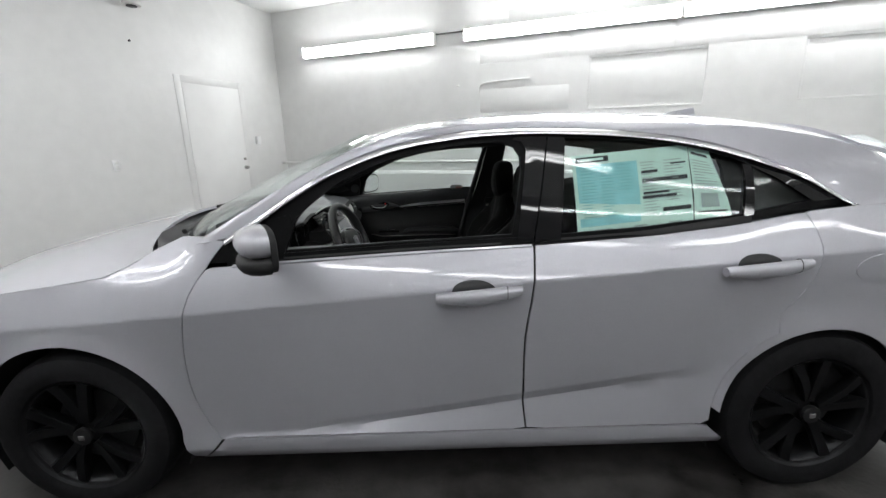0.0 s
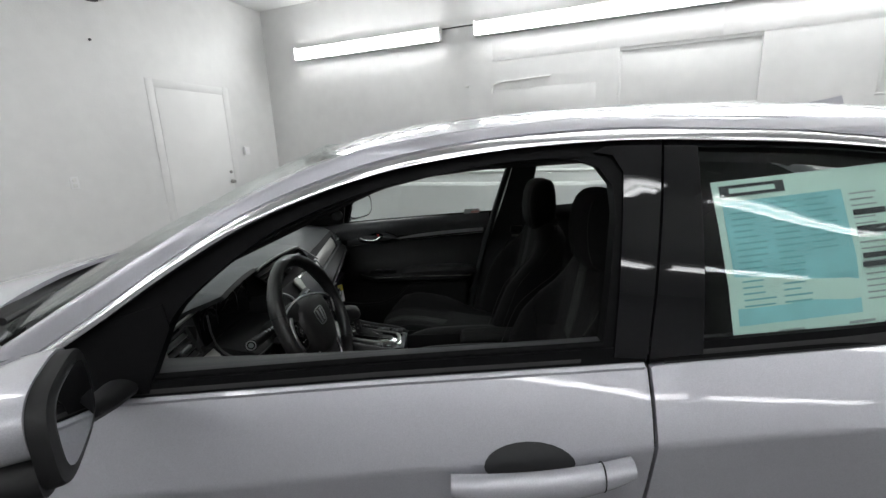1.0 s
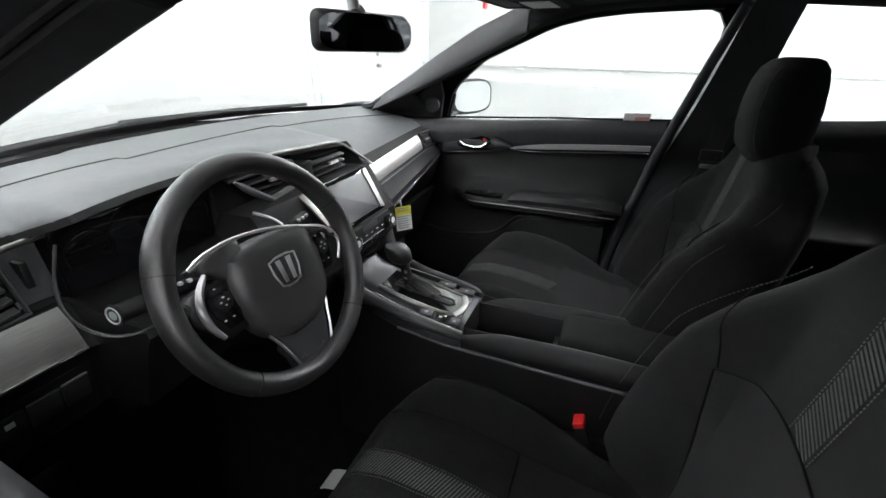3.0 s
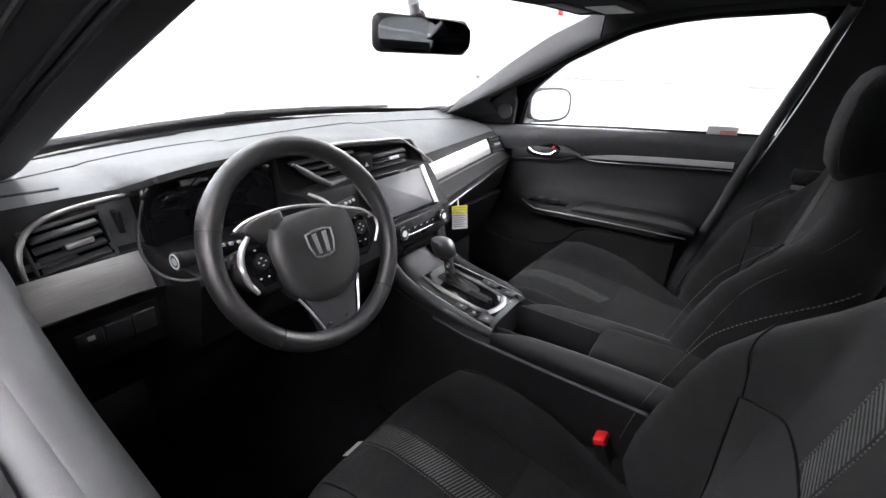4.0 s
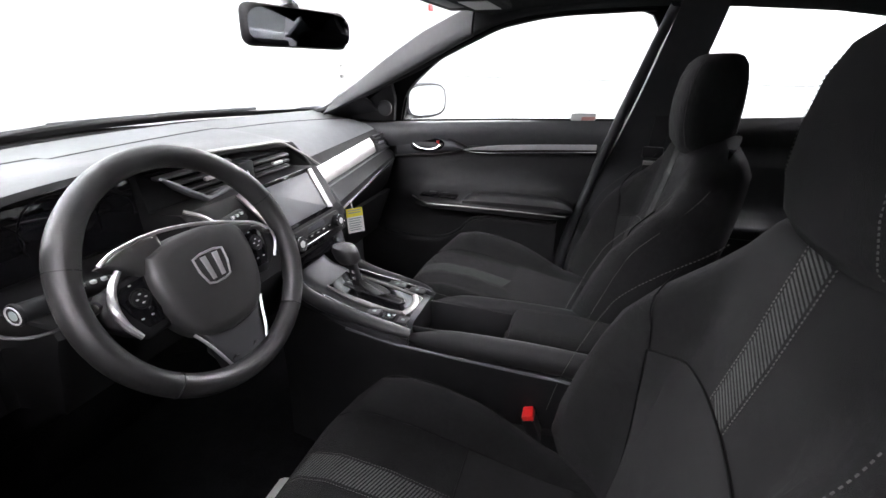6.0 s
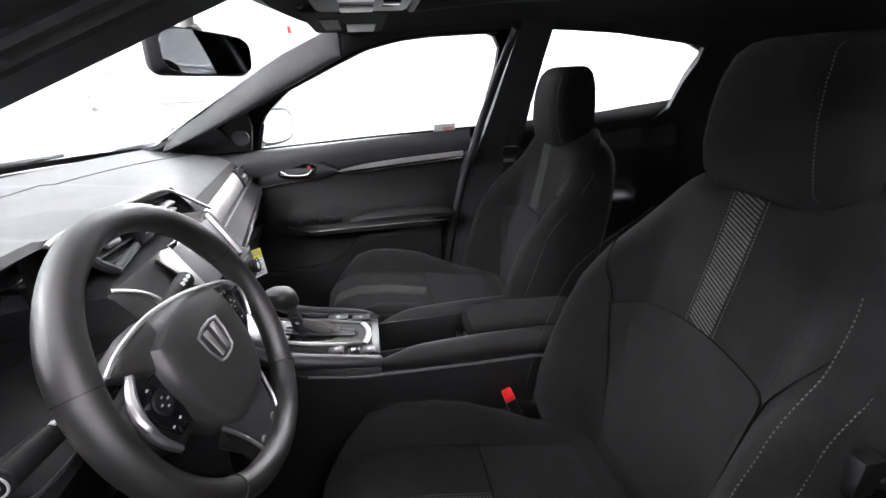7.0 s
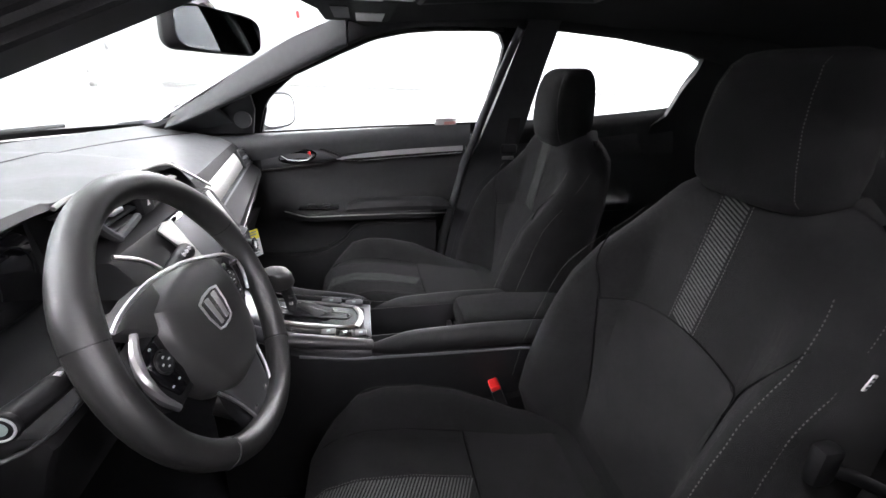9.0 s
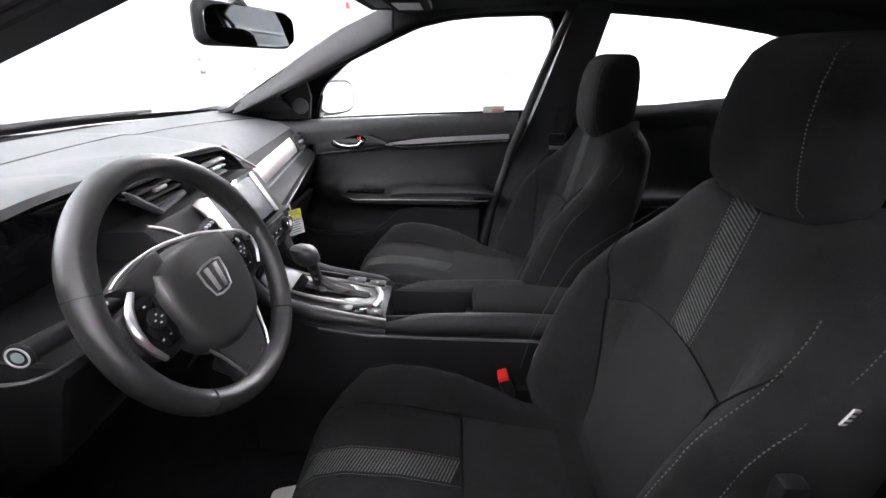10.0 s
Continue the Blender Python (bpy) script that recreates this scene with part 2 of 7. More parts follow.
# ---- the room ----
TURN = radians(-21.5)
ALONG, AWAY = Vector((math.cos(TURN), math.sin(TURN), 0)), Vector((-math.sin(TURN), math.cos(TURN), 0))
CORNER = ALONG * -3.21 + AWAY * 4.6
ROOM = Matrix.Translation(CORNER) @ Matrix.Rotation(TURN, 4, "Z")  # u along the back wall, v away from the viewer, z up
WIDE, DEEP_ROOM, HIGH = 11.5, 9.8, 3.4


def room_box(u0, u1, v0, v1, z0, z1, r=0.0):
    return rbox((u0, v0, z0), (u1, v1, z1), r, ROOM)


solo("floor", room_box(-0.2, WIDE + 0.2, -DEEP_ROOM - 0.2, 0.2, -0.15, 0), FLOOR, "dark stained worn concrete garage floor", "floor", "structure")
solo("ceiling", room_box(-0.2, WIDE + 0.2, -DEEP_ROOM - 0.2, 0.2, HIGH, HIGH + 0.15), CEIL, "plain white painted ceiling", "ceiling", "structure")


def wall_with_holes(u0, u1, v0, v1, holes):
    """Wall blocks round rectangular openings (ua, ub, za, zb) that share one height."""
    bms, u = [], u0
    za, zb = (holes[0][2], holes[0][3]) if holes else (0, 0)
    if holes:
        bms += [room_box(u0, u1, v0, v1, 0, za), room_box(u0, u1, v0, v1, zb, HIGH)]
        for a, b, _, _ in holes:
            bms.append(room_box(u, a, v0, v1, za, zb))
            u = b
        bms.append(room_box(u, u1, v0, v1, za, zb))
    return join(*bms)


HOLES = [(4.94, 6.27, 1.70, 2.35), (7.20, 8.53, 1.70, 2.35), (9.5, 10.8, 1.70, 2.35)]
wall_back = solo("wall_north", wall_with_holes(0, WIDE, 0, 0.25, HOLES), WALL, "white painted block wall with boarded window recesses", "wall", "structure")
solo("wall_west", room_box(-0.25, 0, -DEEP_ROOM, 0.25, 0, HIGH), WALL, "white painted plaster wall beside the car's nose", "wall", "structure")
solo("wall_south", room_box(-0.25, WIDE, -DEEP_ROOM - 0.25, -DEEP_ROOM, 0, HIGH), DARKWALL, "plain dark grey wall", "wall", "structure")
solo("wall_east", room_box(WIDE, WIDE + 0.25, -DEEP_ROOM - 0.25, 0.25, 0, HIGH), WALL, "plain white painted wall", "wall", "structure")


def block_courses(parent):
    """Shallow raised blocks of the upper back wall, uneven, with open joints between them."""
    rng = random.Random(4)
    for row in range(4):
        z0 = 1.70 + row * 0.325
        u = 3.5 + (row % 2) * 0.4
        while u < WIDE - 1.2:
            w = 1.15 + rng.random() * 0.3
            clash = any(a - 0.01 < u + w and u < b + 0.01 and z0 < zb and z0 + 0.32 > za for a, b, za, zb in HOLES)
            if not clash:
                d = 0.0014 + rng.random() * 0.0010
                part("block", room_box(u, u + w - 0.008, -d, -0.001, z0 + 0.002, z0 + 0.319, 0.0012), WALL, parent)
            u += w
    return parent


for i, (a, b, za, zb) in enumerate(HOLES):
    w = solo("window_%d" % (i + 1), room_box(a, b, 0.045, 0.08, za, zb), WALL, "blind window recess boarded over and painted white", "window", "structure")
    part("window_frame", join(room_box(a, b, 0.008, 0.045, zb - 0.035, zb, 0.004), room_box(a, a + 0.03, 0.008, 0.045, za, zb - 0.035, 0.004)), WALL, w)
    part("window_board", room_box(a + 0.03, b, 0.028, 0.045, za, zb - 0.035, 0.002), WALL, w)
    part("window_sill", room_box(a, b, -0.004, 0.04, za - 0.02, za - 0.002, 0.002), WALL, w)


def ledge():
    """Lower concrete kerb of the back wall with a broken top edge."""
    rng = random.Random(7)
    rows = []
    n = 220
    for k in range(n + 1):
        u = 0.02 + (WIDE - 0.04) * k / n
        chip = 0.02 * noise.noise((u * 3.1, 0, 0)) + rng.uniform(-0.008, 0.008)
        rows.append([ROOM @ Vector(p) for p in ((u, -0.001, 0.0), (u, -0.09, 0.0), (u, -0.09 - chip * 0.3, 0.86 + chip), (u, -0.07, 0.89 + chip), (u, -0.001, 0.90 + chip * 0.4))])
    return grid(rows, closed=True, caps=True)


solo("wall_kerb", ledge(), WALL, "rough white painted concrete kerb along the wall's foot", "wall", "structure", sharp=25)
shelf = thing("pipe_rail", ROOM @ Vector((0.4, -0.1, 1.0)), "white painted pipe rail fixed along the wall", "pipe")
part("pipe", tube([ROOM @ Vector((u, -0.13, 1.04)) for u in (0.02, 1.0, 3.0, 5.5, 8.0)], 0.022, 10), CONDUIT, shelf)
for u in (0.3, 1.6, 2.9, 4.2, 5.4, 6.8, 7.9):
    part("bracket", room_box(u, u + 0.04, -0.16, -0.001, 1.0, 1.016, 0.003), CONDUIT, shelf)

# flush door of the west wall
def west_box(v0, v1, d0, d1, z0, z1, r=0.0):
    return rbox((d0, -v1, z0), (d1, -v0, z1), r, ROOM)


door = solo("door_1", west_box(0.90, 1.84, 0.001, 0.006, 0.0, 2.165, 0.0015), CEIL, "flush white painted service door, shut", "door", "structure")
part("door_frame", join(west_box(0.80, 0.893, 0.001, 0.006, 0, 2.26, 0.0015), west_box(1.847, 1.94, 0.001, 0.006, 0, 2.26, 0.0015), west_box(0.893, 1.847, 0.001, 0.006, 2.173, 2.26, 0.0015)), WALL, door)
part("door_handle", join(disc(0.028, 0.01, 20, ROOM @ pose(0.017, -0.955, 1.02, 0, 90)), disc(0.024, 0.05, 20, ROOM @ pose(0.045, -0.955, 1.02, 0, 90), bevel=0.008)), SATIN, door, "small round steel door knob")
part("deadbolt", disc(0.022, 0.016, 20, ROOM @ pose(0.02, -0.955, 1.15, 0, 90), bevel=0.003), SATIN, door)

sw = thing("light_switch", ROOM @ Vector((0.02, -0.64, 1.40)), "white surface-mounted switch box with conduit above it", "light switch")
part("box", west_box(0.595, 0.675, 0.001, 0.045, 1.37, 1.48, 0.004), WHITE_METAL, sw)
part("rocker", west_box(0.625, 0.645, 0.045, 0.052, 1.41, 1.44, 0.002), PAPER, sw)
part("conduit", tube([ROOM @ Vector((0.018, -0.635, z)) for z in (1.48, 2.2, 3.39)], 0.011, 8), CONDUIT, sw)
out = thing("wall_socket", ROOM @ Vector((0.01, -2.85, 1.17)), "small white wall socket plate", "socket")
part("plate", west_box(2.81, 2.89, 0.001, 0.008, 1.11, 1.23, 0.002), WHITE_METAL, out)
part("socket", join(west_box(2.832, 2.868, 0.008, 0.012, 1.125, 1.16, 0.003), west_box(2.832, 2.868, 0.008, 0.012, 1.18, 1.215, 0.003)), CONDUIT, out)
vent_pipe = thing("ceiling_pipe", ROOM @ Vector((0.12, -2.42, 3.4)), "white drop pipe with a dark open end under the ceiling", "pipe")
part("pipe", tube([ROOM @ Vector((0.14, -2.42, z)) for z in (3.4, 3.1, 2.93)], 0.085, 20), CONDUIT, vent_pipe)
part("collar", disc(0.095, 0.04, 24, ROOM @ pose(0.14, -2.42, 2.93), bevel=0.006), CONDUIT, vent_pipe)
# solid black disc painted in for the shade inside the pipe's end
part("opening", disc(0.055, 0.012, 20, ROOM @ pose(0.14, -2.42, 2.906), bevel=0.002), HARD, vent_pipe)
solo("wall_plug", disc(0.012, 0.02, 12, ROOM @ pose(0.01, -2.43, 2.56, 0, 90), bevel=0.003), HARD, "small dark bolt head in the white wall", "bolt")

# conduits on the back wall
cond = thing("wall_conduit", ROOM @ Vector((3.17, -0.02, 1.8)), "thin white conduit with a tee to the lamps", "conduit")
part("riser", tube([ROOM @ Vector((3.175, -0.016, z)) for z in (0.9, 2.0, 3.39)], 0.010, 8), CONDUIT, cond)
part("branch", tube([ROOM @ Vector((u, -0.035, 2.79)) for u in (2.86, 3.1, 3.33)], 0.008, 8), HARD, cond)
for z in (1.2, 2.08):
    part("clip", room_box(3.155, 3.195, -0.03, -0.001, z, z + 0.02, 0.003), CONDUIT, cond)
part("cable", tube([ROOM @ Vector((2.61, -0.006, z)) for z in (0.9, 2.0, 3.39)], 0.004, 6), CONDUIT, cond)
part("bent_pipe", tube([ROOM @ Vector(p) for p in spline([(3.49, -0.012, 1.98), (3.50, -0.012, 2.06), (3.56, -0.012, 2.10), (3.8, -0.012, 2.115), (4.2, -0.012, 2.13)], 16)], 0.010, 8), CONDUIT, cond)


def strip_lamp(u0, u1, z, v, side=-1):
    """Wrap-around fluorescent fixture on a wall."""
    lamp = thing("fluorescent_lamp", ROOM @ Vector(((u0 + u1) / 2, v, z)), "lit white fluorescent strip lamp fixed high on the wall", "lamp", "strip lamps")
    lo, hi = sorted((v, v + side * 0.05))
    part("housing", room_box(u0, u1, lo, hi, z - 0.075, z + 0.085, 0.008), WHITE_METAL, lamp)
    n = 2 if u1 - u0 > 1.6 else 1
    for k in range(n):
        a, b = u0 + (u1 - u0) * k / n + 0.012, u0 + (u1 - u0) * (k + 1) / n - 0.012
        ring = [(side * (0.052 + 0.05 * math.sin(t)), 0.068 * math.cos(t)) for t in (math.pi * j / 10 for j in range(11))]
        rows = [[ROOM @ Vector((u, v + d, z + h)) for d, h in ring] for u in (a, (a + b) / 2, b)]
        part("diffuser", grid(rows, closed=True, caps=True), TUBE, lamp)
    for u in (u0 - 0.012, u1):
        lo2, hi2 = sorted((v + side * 0.001, v + side * 0.108))
        part("end_cap", room_box(u, u + 0.012, lo2, hi2, z - 0.08, z + 0.085, 0.004), WHITE_METAL, lamp)
    return lamp


for a, b in ((0.66, 2.86), (3.32, 5.94), (5.97, 8.4), (8.6, 11.0)):
    strip_lamp(a, b, 2.725, -0.04)


def hung_lamp(u0, u1, v, z, tubes=(-0.045, 0.045), lit=BARE_TUBE):
    """Open strip fixture hung under the ceiling: a tray, its tubes and two rods."""
    lamp = thing("ceiling_lamp", ROOM @ Vector(((u0 + u1) / 2, v, z)), "lit white bare-tube strip lamp hung under the ceiling", "lamp", "hung strip lamps")
    part("tray", room_box(u0, u1, v - 0.08, v + 0.08, z, z + 0.06, 0.008), WHITE_METAL, lamp)
    for dv in tubes:
        part("tube", tube([ROOM @ Vector((u, v + dv, z - 0.03)) for u in (u0 + 0.03, (u0 + u1) / 2, u1 - 0.03)], 0.022, 12), lit, lamp)
    for u in (u0, u1 - 0.03):
        part("socket", room_box(u, u + 0.03, v - 0.075, v + 0.075, z - 0.06, z + 0.002, 0.004), WHITE_METAL, lamp)
    for u in (u0 + 0.3, u1 - 0.3):
        part("rod", tube([ROOM @ Vector((u, v, h)) for h in (z + 0.055, HIGH)], 0.006, 8), CONDUIT, lamp)
    return lamp


for a, b in ((0.5, 2.9), (3.1, 5.5), (5.7, 8.1), (8.3, 10.7)):
    hung_lamp(a, b, -7.5, 3.1)
for a, b in ((4.4, 6.8), (7.2, 9.2), (9.4, 11.3)):
    hung_lamp(a, b, -5.75, 3.1)
# unseen lamps added ahead of the car to light the cabin through the windscreen
for v in (-6.6, -5.0):
    hung_lamp(0.4, 2.7, v, 3.1, lit=FRONT_TUBE)
for a, b in ((3.9, 6.2), (6.5, 8.8)):
    hung_lamp(a, b, -2.2, 3.1, lit=FRONT_TUBE)


# ---- the car: outer shape (front axle at x 0, rear axle at x 2.70, middle at y 0) ----
def belt(x):
    return lerp(x, [-0.9, -0.17, 0.524, 1.2, 1.667, 2.076, 2.371, 2.57, 2.763, 3.6], [0.80, 0.868, 0.949, 0.981, 0.997, 1.020, 1.050, 1.083, 1.108, 1.10])


HUB_F, HUB_R, HUB_Z = 0.0, 2.71, 0.327
CX = [-0.95, -0.85, -0.7, -0.45, -0.2, 0.2, 2.7, 3.0, 3.3, 3.55, 3.7]
CF = [0.62, 0.76, 0.88, 0.955, 0.99, 1.0, 1.0, 0.985, 0.94, 0.86, 0.76]


def side(x, z):
    """Half width of the car at a place along it and a height."""
    zc = 0.80 + 0.0694 * (x - 0.474)
    zl = min(0.54, max(0.32, 0.30 + 0.136 * (x - 0.56)))
    zb = belt(x)
    if z >= zb:
        if x < 0.52:
            y = lerp(z, [zb, zb + 0.07, zb + 0.2], [0.828, 0.742, 0.60])
            k = smooth(0.36, 0.56, x)
            y = y * (1 - k) + k * lerp(z, [zb, zb + 0.12, 1.25, 1.376, 1.43], [0.828, 0.790, 0.735, 0.668, 0.57])
        else:
            y = lerp(z, [zb, zb + 0.12, 1.25, 1.376, 1.43], [0.828, 0.790, 0.735, 0.668, 0.57])
        y *= lerp(x, [2.0, 2.5, 2.8, 3.2, 3.6], [1.0, 0.985, 0.96, 0.90, 0.84])
    elif z >= zc:
        t = (z - zc) / (zb - zc)
        y = 0.888 + (0.820 - 0.888) * t + 0.004 * 4 * t * (1 - t)
    elif z >= zl:
        t = (z - zl) / (zc - zl)
        y = 0.862 + (0.888 - 0.862) * t + 0.004 * 4 * t * (1 - t)
    else:
        m = zl - min(0.040, (zl - 0.30) * 0.55)
        hollow = 0.019 * smooth(0.75, 1.10, x) * (1 - smooth(2.05, 2.32, x))
        y = lerp(z, [0.10, 0.165, 0.20, 0.25, 0.30, m, zl], [0.74, 0.80, 0.845, 0.874, 0.869, 0.860 - hollow, 0.862])
    for hx in (HUB_F, HUB_R):
        d = math.hypot(x - hx, z - HUB_Z)
        y += 0.016 * (1 - smooth(0.36, 0.43, d)) * smooth(0.2, 0.3, z)
    return y * lerp(x, CX, CF)


def skin(outline, off=0.0, d=0.012, step=0.045, shape=side):
    """A body panel of the left side: an outline in x and z laid on the car's shape."""
    bm = bmesh.new()
    bm.faces.new([bm.verts.new((p[0], 0, p[1])) for p in outline])
    xs, zs = [p[0] for p in outline], [p[1] for p in outline]
    for lo, hi, no in ((min(xs), max(xs), (1, 0, 0)), (min(zs), max(zs), (0, 0, 1))):
        n = int((hi - lo) / step)
        for k in range(1, n + 1):
            c = lo + (hi - lo) * k / (n + 1)
            bmesh.ops.bisect_plane(bm, geom=list(bm.verts) + list(bm.edges) + list(bm.faces), plane_co=(c * no[0], 0, c * no[2]), plane_no=no)
    if shape is side and (max(zs) - min(zs)) > 0.3 and step < 0.05:
        for lift in (-0.040, -0.020, -0.008, 0.0, 0.008):
            for x1, z1, slope in ((0.474, 0.80, 0.0694), (0.56, 0.30, 0.136)):
                bmesh.ops.bisect_plane(bm, geom=list(bm.verts) + list(bm.edges) + list(bm.faces), plane_co=(x1, 0, z1 + lift), plane_no=(-slope, 0, 1))
    bmesh.ops.triangulate(bm, faces=[fc for fc in bm.faces if len(fc.verts) > 4])
    for v in bm.verts:
        v.co.y = -(shape(v.co.x, v.co.z) + off)
    return thick(bm, (0, 1, 0), d) if d else bm


def ribbon(upper, lower, n=40, off=0.0, d=0.012, shape=side):
    """A band between two curves in x and z, laid on the car's shape."""
    a, b = spline([(p[0], p[1], 0) for p in upper], n), spline([(p[0], p[1], 0) for p in lower], n)
    rows = []
    for p, q in zip(a, b):
        rows.append([(s.x, -(shape(s.x, s.y) + off), s.y) for s in (p.lerp(q, t) for t in (0, 0.33, 0.67, 1))])
    return thick(grid(rows), (0, 1, 0), d)


def grid_band(upper, lower, n=50, off=0.0, d=0.012, bulge=0.0, m=9, tilt=0.0):
    """A band with many rows between two curves, swelling outwards in its middle."""
    a, b = spline([(p[0], p[1], 0) for p in upper], n), spline([(p[0], p[1], 0) for p in lower], n)
    rows = []
    for p, q in zip(a, b):
        rows.append([(s.x, -(side(s.x, s.y) + off + tilt * t + bulge * math.sin(math.pi * t)), s.y) for s, t in ((p.lerp(q, t), t) for t in np.linspace(0, 1, m))])
    return thick(grid(rows), (0, 1, 0), d)


def curve2(points, n):
    return [(p.x, p.y) for p in spline([(a, b, 0) for a, b in points], n)]


def arc(cx, cz, r, a0, a1, n=18, rz=None):
    return [(cx + r * math.cos(radians(a)), cz + (rz or r) * math.sin(radians(a))) for a in np.linspace(a0, a1, n)]


CHROME_LINE = [(0.60, 1.035), (0.718, 1.107), (0.85, 1.192), (1.003, 1.273), (1.203, 1.338), (1.407, 1.370), (1.60, 1.381), (1.745, 1.380), (2.013, 1.363), (2.21, 1.336), (2.402, 1.290), (2.587, 1.217), (2.764, 1.113)]

car = thing("car", (1.35, 0, 0), "lavender-grey metallic five-door hatchback, wet, driver's window open", "car")


def both(name, make, mat, parent=None, label="", sharp=38):
    """A part of the left side and its twin on the right."""
    return [part(name, bm, mat, par, label, sharp) for bm, par in ((make(), (parent or (car, car))[0]), (mirrored(make()), (parent or (car, car))[1]))]




def far(name, make, mat, parent, label="", sharp=38):
    """A part of the passenger's side alone."""
    return part(name, mirrored(make()), mat, parent[1], label, sharp)


GAP = 0.0035
DOOR_F = curve2([(0.524, 0.940), (0.476, 0.867), (0.449, 0.753), (0.434, 0.62), (0.440, 0.473), (0.482, 0.33), (0.51, 0.292)], 16)
DOOR_B = curve2([(1.667, 0.991), (1.652, 0.832), (1.631, 0.671), (1.632, 0.44), (1.642, 0.305)], 12)
DOOR_R = curve2([(2.600, 1.081), (2.630, 0.99), (2.612, 0.86), (2.53, 0.735)], 8) + arc(HUB_R, HUB_Z, 0.385, 118, 181, 9)[0:]
belt_cut = lambda x0, x1, n: [(x, belt(x) - 0.004) for x in np.linspace(x0, x1, n)]

fender = lambda: skin([(x + (-GAP if i else -GAP), z) for i, (x, z) in enumerate(DOOR_F)] + [(0.47, 0.25), (0.385, 0.165)] + arc(HUB_F, HUB_Z, 0.372, -4, 184, 28) + [(-0.43, 0.19), (-0.80, 0.22), (-0.86, 0.45), (-0.80, 0.70), (-0.60, 0.80), (-0.35, 0.848), (-0.167, 0.874), (0.0, 0.895), (0.16, 0.918), (0.25, 0.96), (0.32, 1.005), (0.40, 1.040), (0.52, 1.050), (0.595, 1.035), (0.555, 0.985)])
both("front_fender", fender, PAINT)
doors_f = both("front_door", lambda: skin(DOOR_F + [(x, 0.30) for x in np.linspace(0.55, 1.60, 10)] + DOOR_B[::-1] + belt_cut(1.66, 0.54, 14)), PAINT)
doors_r = both("rear_door", lambda: skin([(x + 2 * GAP, z) for x, z in DOOR_B] + [(x, 0.30) for x in np.linspace(1.72, 2.30, 6)] + DOOR_R[::-1] + belt_cut(2.59, 1.68, 12)), PAINT)
both("sill", lambda: skin([(0.39, 0.165), (0.48, 0.250), (0.52, 0.2935)] + [(x, 0.2935) for x in np.linspace(0.6, 2.28, 14)] + [(2.325, 0.2935), (2.385, 0.24), (2.40, 0.172)] + [(x, 0.168) for x in np.linspace(2.2, 0.6, 14)], 0.004), PAINT)
quarter = lambda: skin([(x + 0.7 * GAP, z) for x, z in DOOR_R if not (x < 2.40 and z < 0.345)] + arc(HUB_R, HUB_Z, 0.350, 176, 0, 28) + [(3.08, 0.22), (3.45, 0.24), (3.60, 0.45), (3.62, 0.80), (3.50, 1.00), (3.45, 1.005), (3.1, 1.098), (2.9, 1.105), (2.785, 1.103), (2.70, 1.096), (2.62, 1.088)])
both("quarter_panel", quarter, PAINT)


def glass_edge(x):
    """Half width at the windscreen's side edge."""
    return 0.735 - 0.06 * min(1.0, max(0.0, (x - 0.425) / 0.725))


def rail():
    up = spline([(x, z, 0) for x, z in ((0.47, 1.022), (0.58, 1.088), (0.70, 1.158), (0.85, 1.243), (0.93, 1.281), (1.03, 1.325), (1.16, 1.370), (1.30, 1.394), (1.40, 1.405), (1.6, 1.418), (1.8, 1.414), (2.02, 1.402))], 54)
    low = spline([(x, z + 0.0135, 0) for x, z in CHROME_LINE[:9]], 54)
    rows = []
    for p, q in zip(up, low):
        row = [Vector((s.x, -side(s.x, s.y), s.y)) for s in (q.lerp(p, t) for t in (0, 0.3, 0.6, 0.85, 1))]
        row[-1].y += 0.006
        fold = glass_edge(p.x) if p.x < 1.12 else -row[-1].y - 0.03
        row.append(Vector((p.x - 0.004, -min(fold, -row[-1].y - 0.012), p.y + 0.003)))
        rows.append(row)
    return thick(grid(rows), (0, 0.7, -0.5), 0.012)


both("roof_rail", rail, PAINT, sharp=60)
SAIL_UP = [(2.0, 1.404), (2.3, 1.394), (2.55, 1.366), (2.8, 1.317), (3.05, 1.238), (3.30, 1.125), (3.50, 1.005)]
SAIL_LOW = [(2.013, 1.375), (2.21, 1.348), (2.402, 1.302), (2.587, 1.229), (2.785, 1.105), (3.1, 1.100), (3.45, 1.006)]
both("sail_panel", lambda: grid_band(SAIL_UP, SAIL_LOW), PAINT, sharp=60)
both("tail_lamp", lambda: skin([(3.30, 0.86), (3.56, 0.84), (3.56, 0.94), (3.33, 0.96)], 0.006, 0.02), RED, label="red tail lamp")
flap = skin(arc(2.86, 0.895, 0.105, 0, 360, 28, 0.052)[:-1], 0.0035, 0.008, 0.03)
part("fuel_flap", flap, PAINT, car)


ROOF_EDGE = ([0.93, 1.03, 1.16, 1.30, 1.40, 1.6, 1.8, 2.02, 2.3, 2.55, 2.8, 3.05, 3.15], [1.281, 1.325, 1.370, 1.394, 1.405, 1.418, 1.414, 1.402, 1.393, 1.365, 1.316, 1.238, 1.19])


def roof_z(x, y):
    mid = lerp(x, [0.90, 1.04, 1.28, 1.54, 1.79, 2.16, 2.53, 2.92, 3.15], [1.360, 1.396, 1.444, 1.466, 1.473, 1.464, 1.440, 1.386, 1.345])
    edge = lerp(x, ROOF_EDGE[0], ROOF_EDGE[1])
    return edge + (mid - edge) * (1 - abs(y / roof_w(x)) ** 2.4)


def roof_w(x):
    edge = lerp(x, ROOF_EDGE[0], ROOF_EDGE[1])
    return side(x, edge)


def roof_front(t):
    return 0.97 + 0.18 * t * t


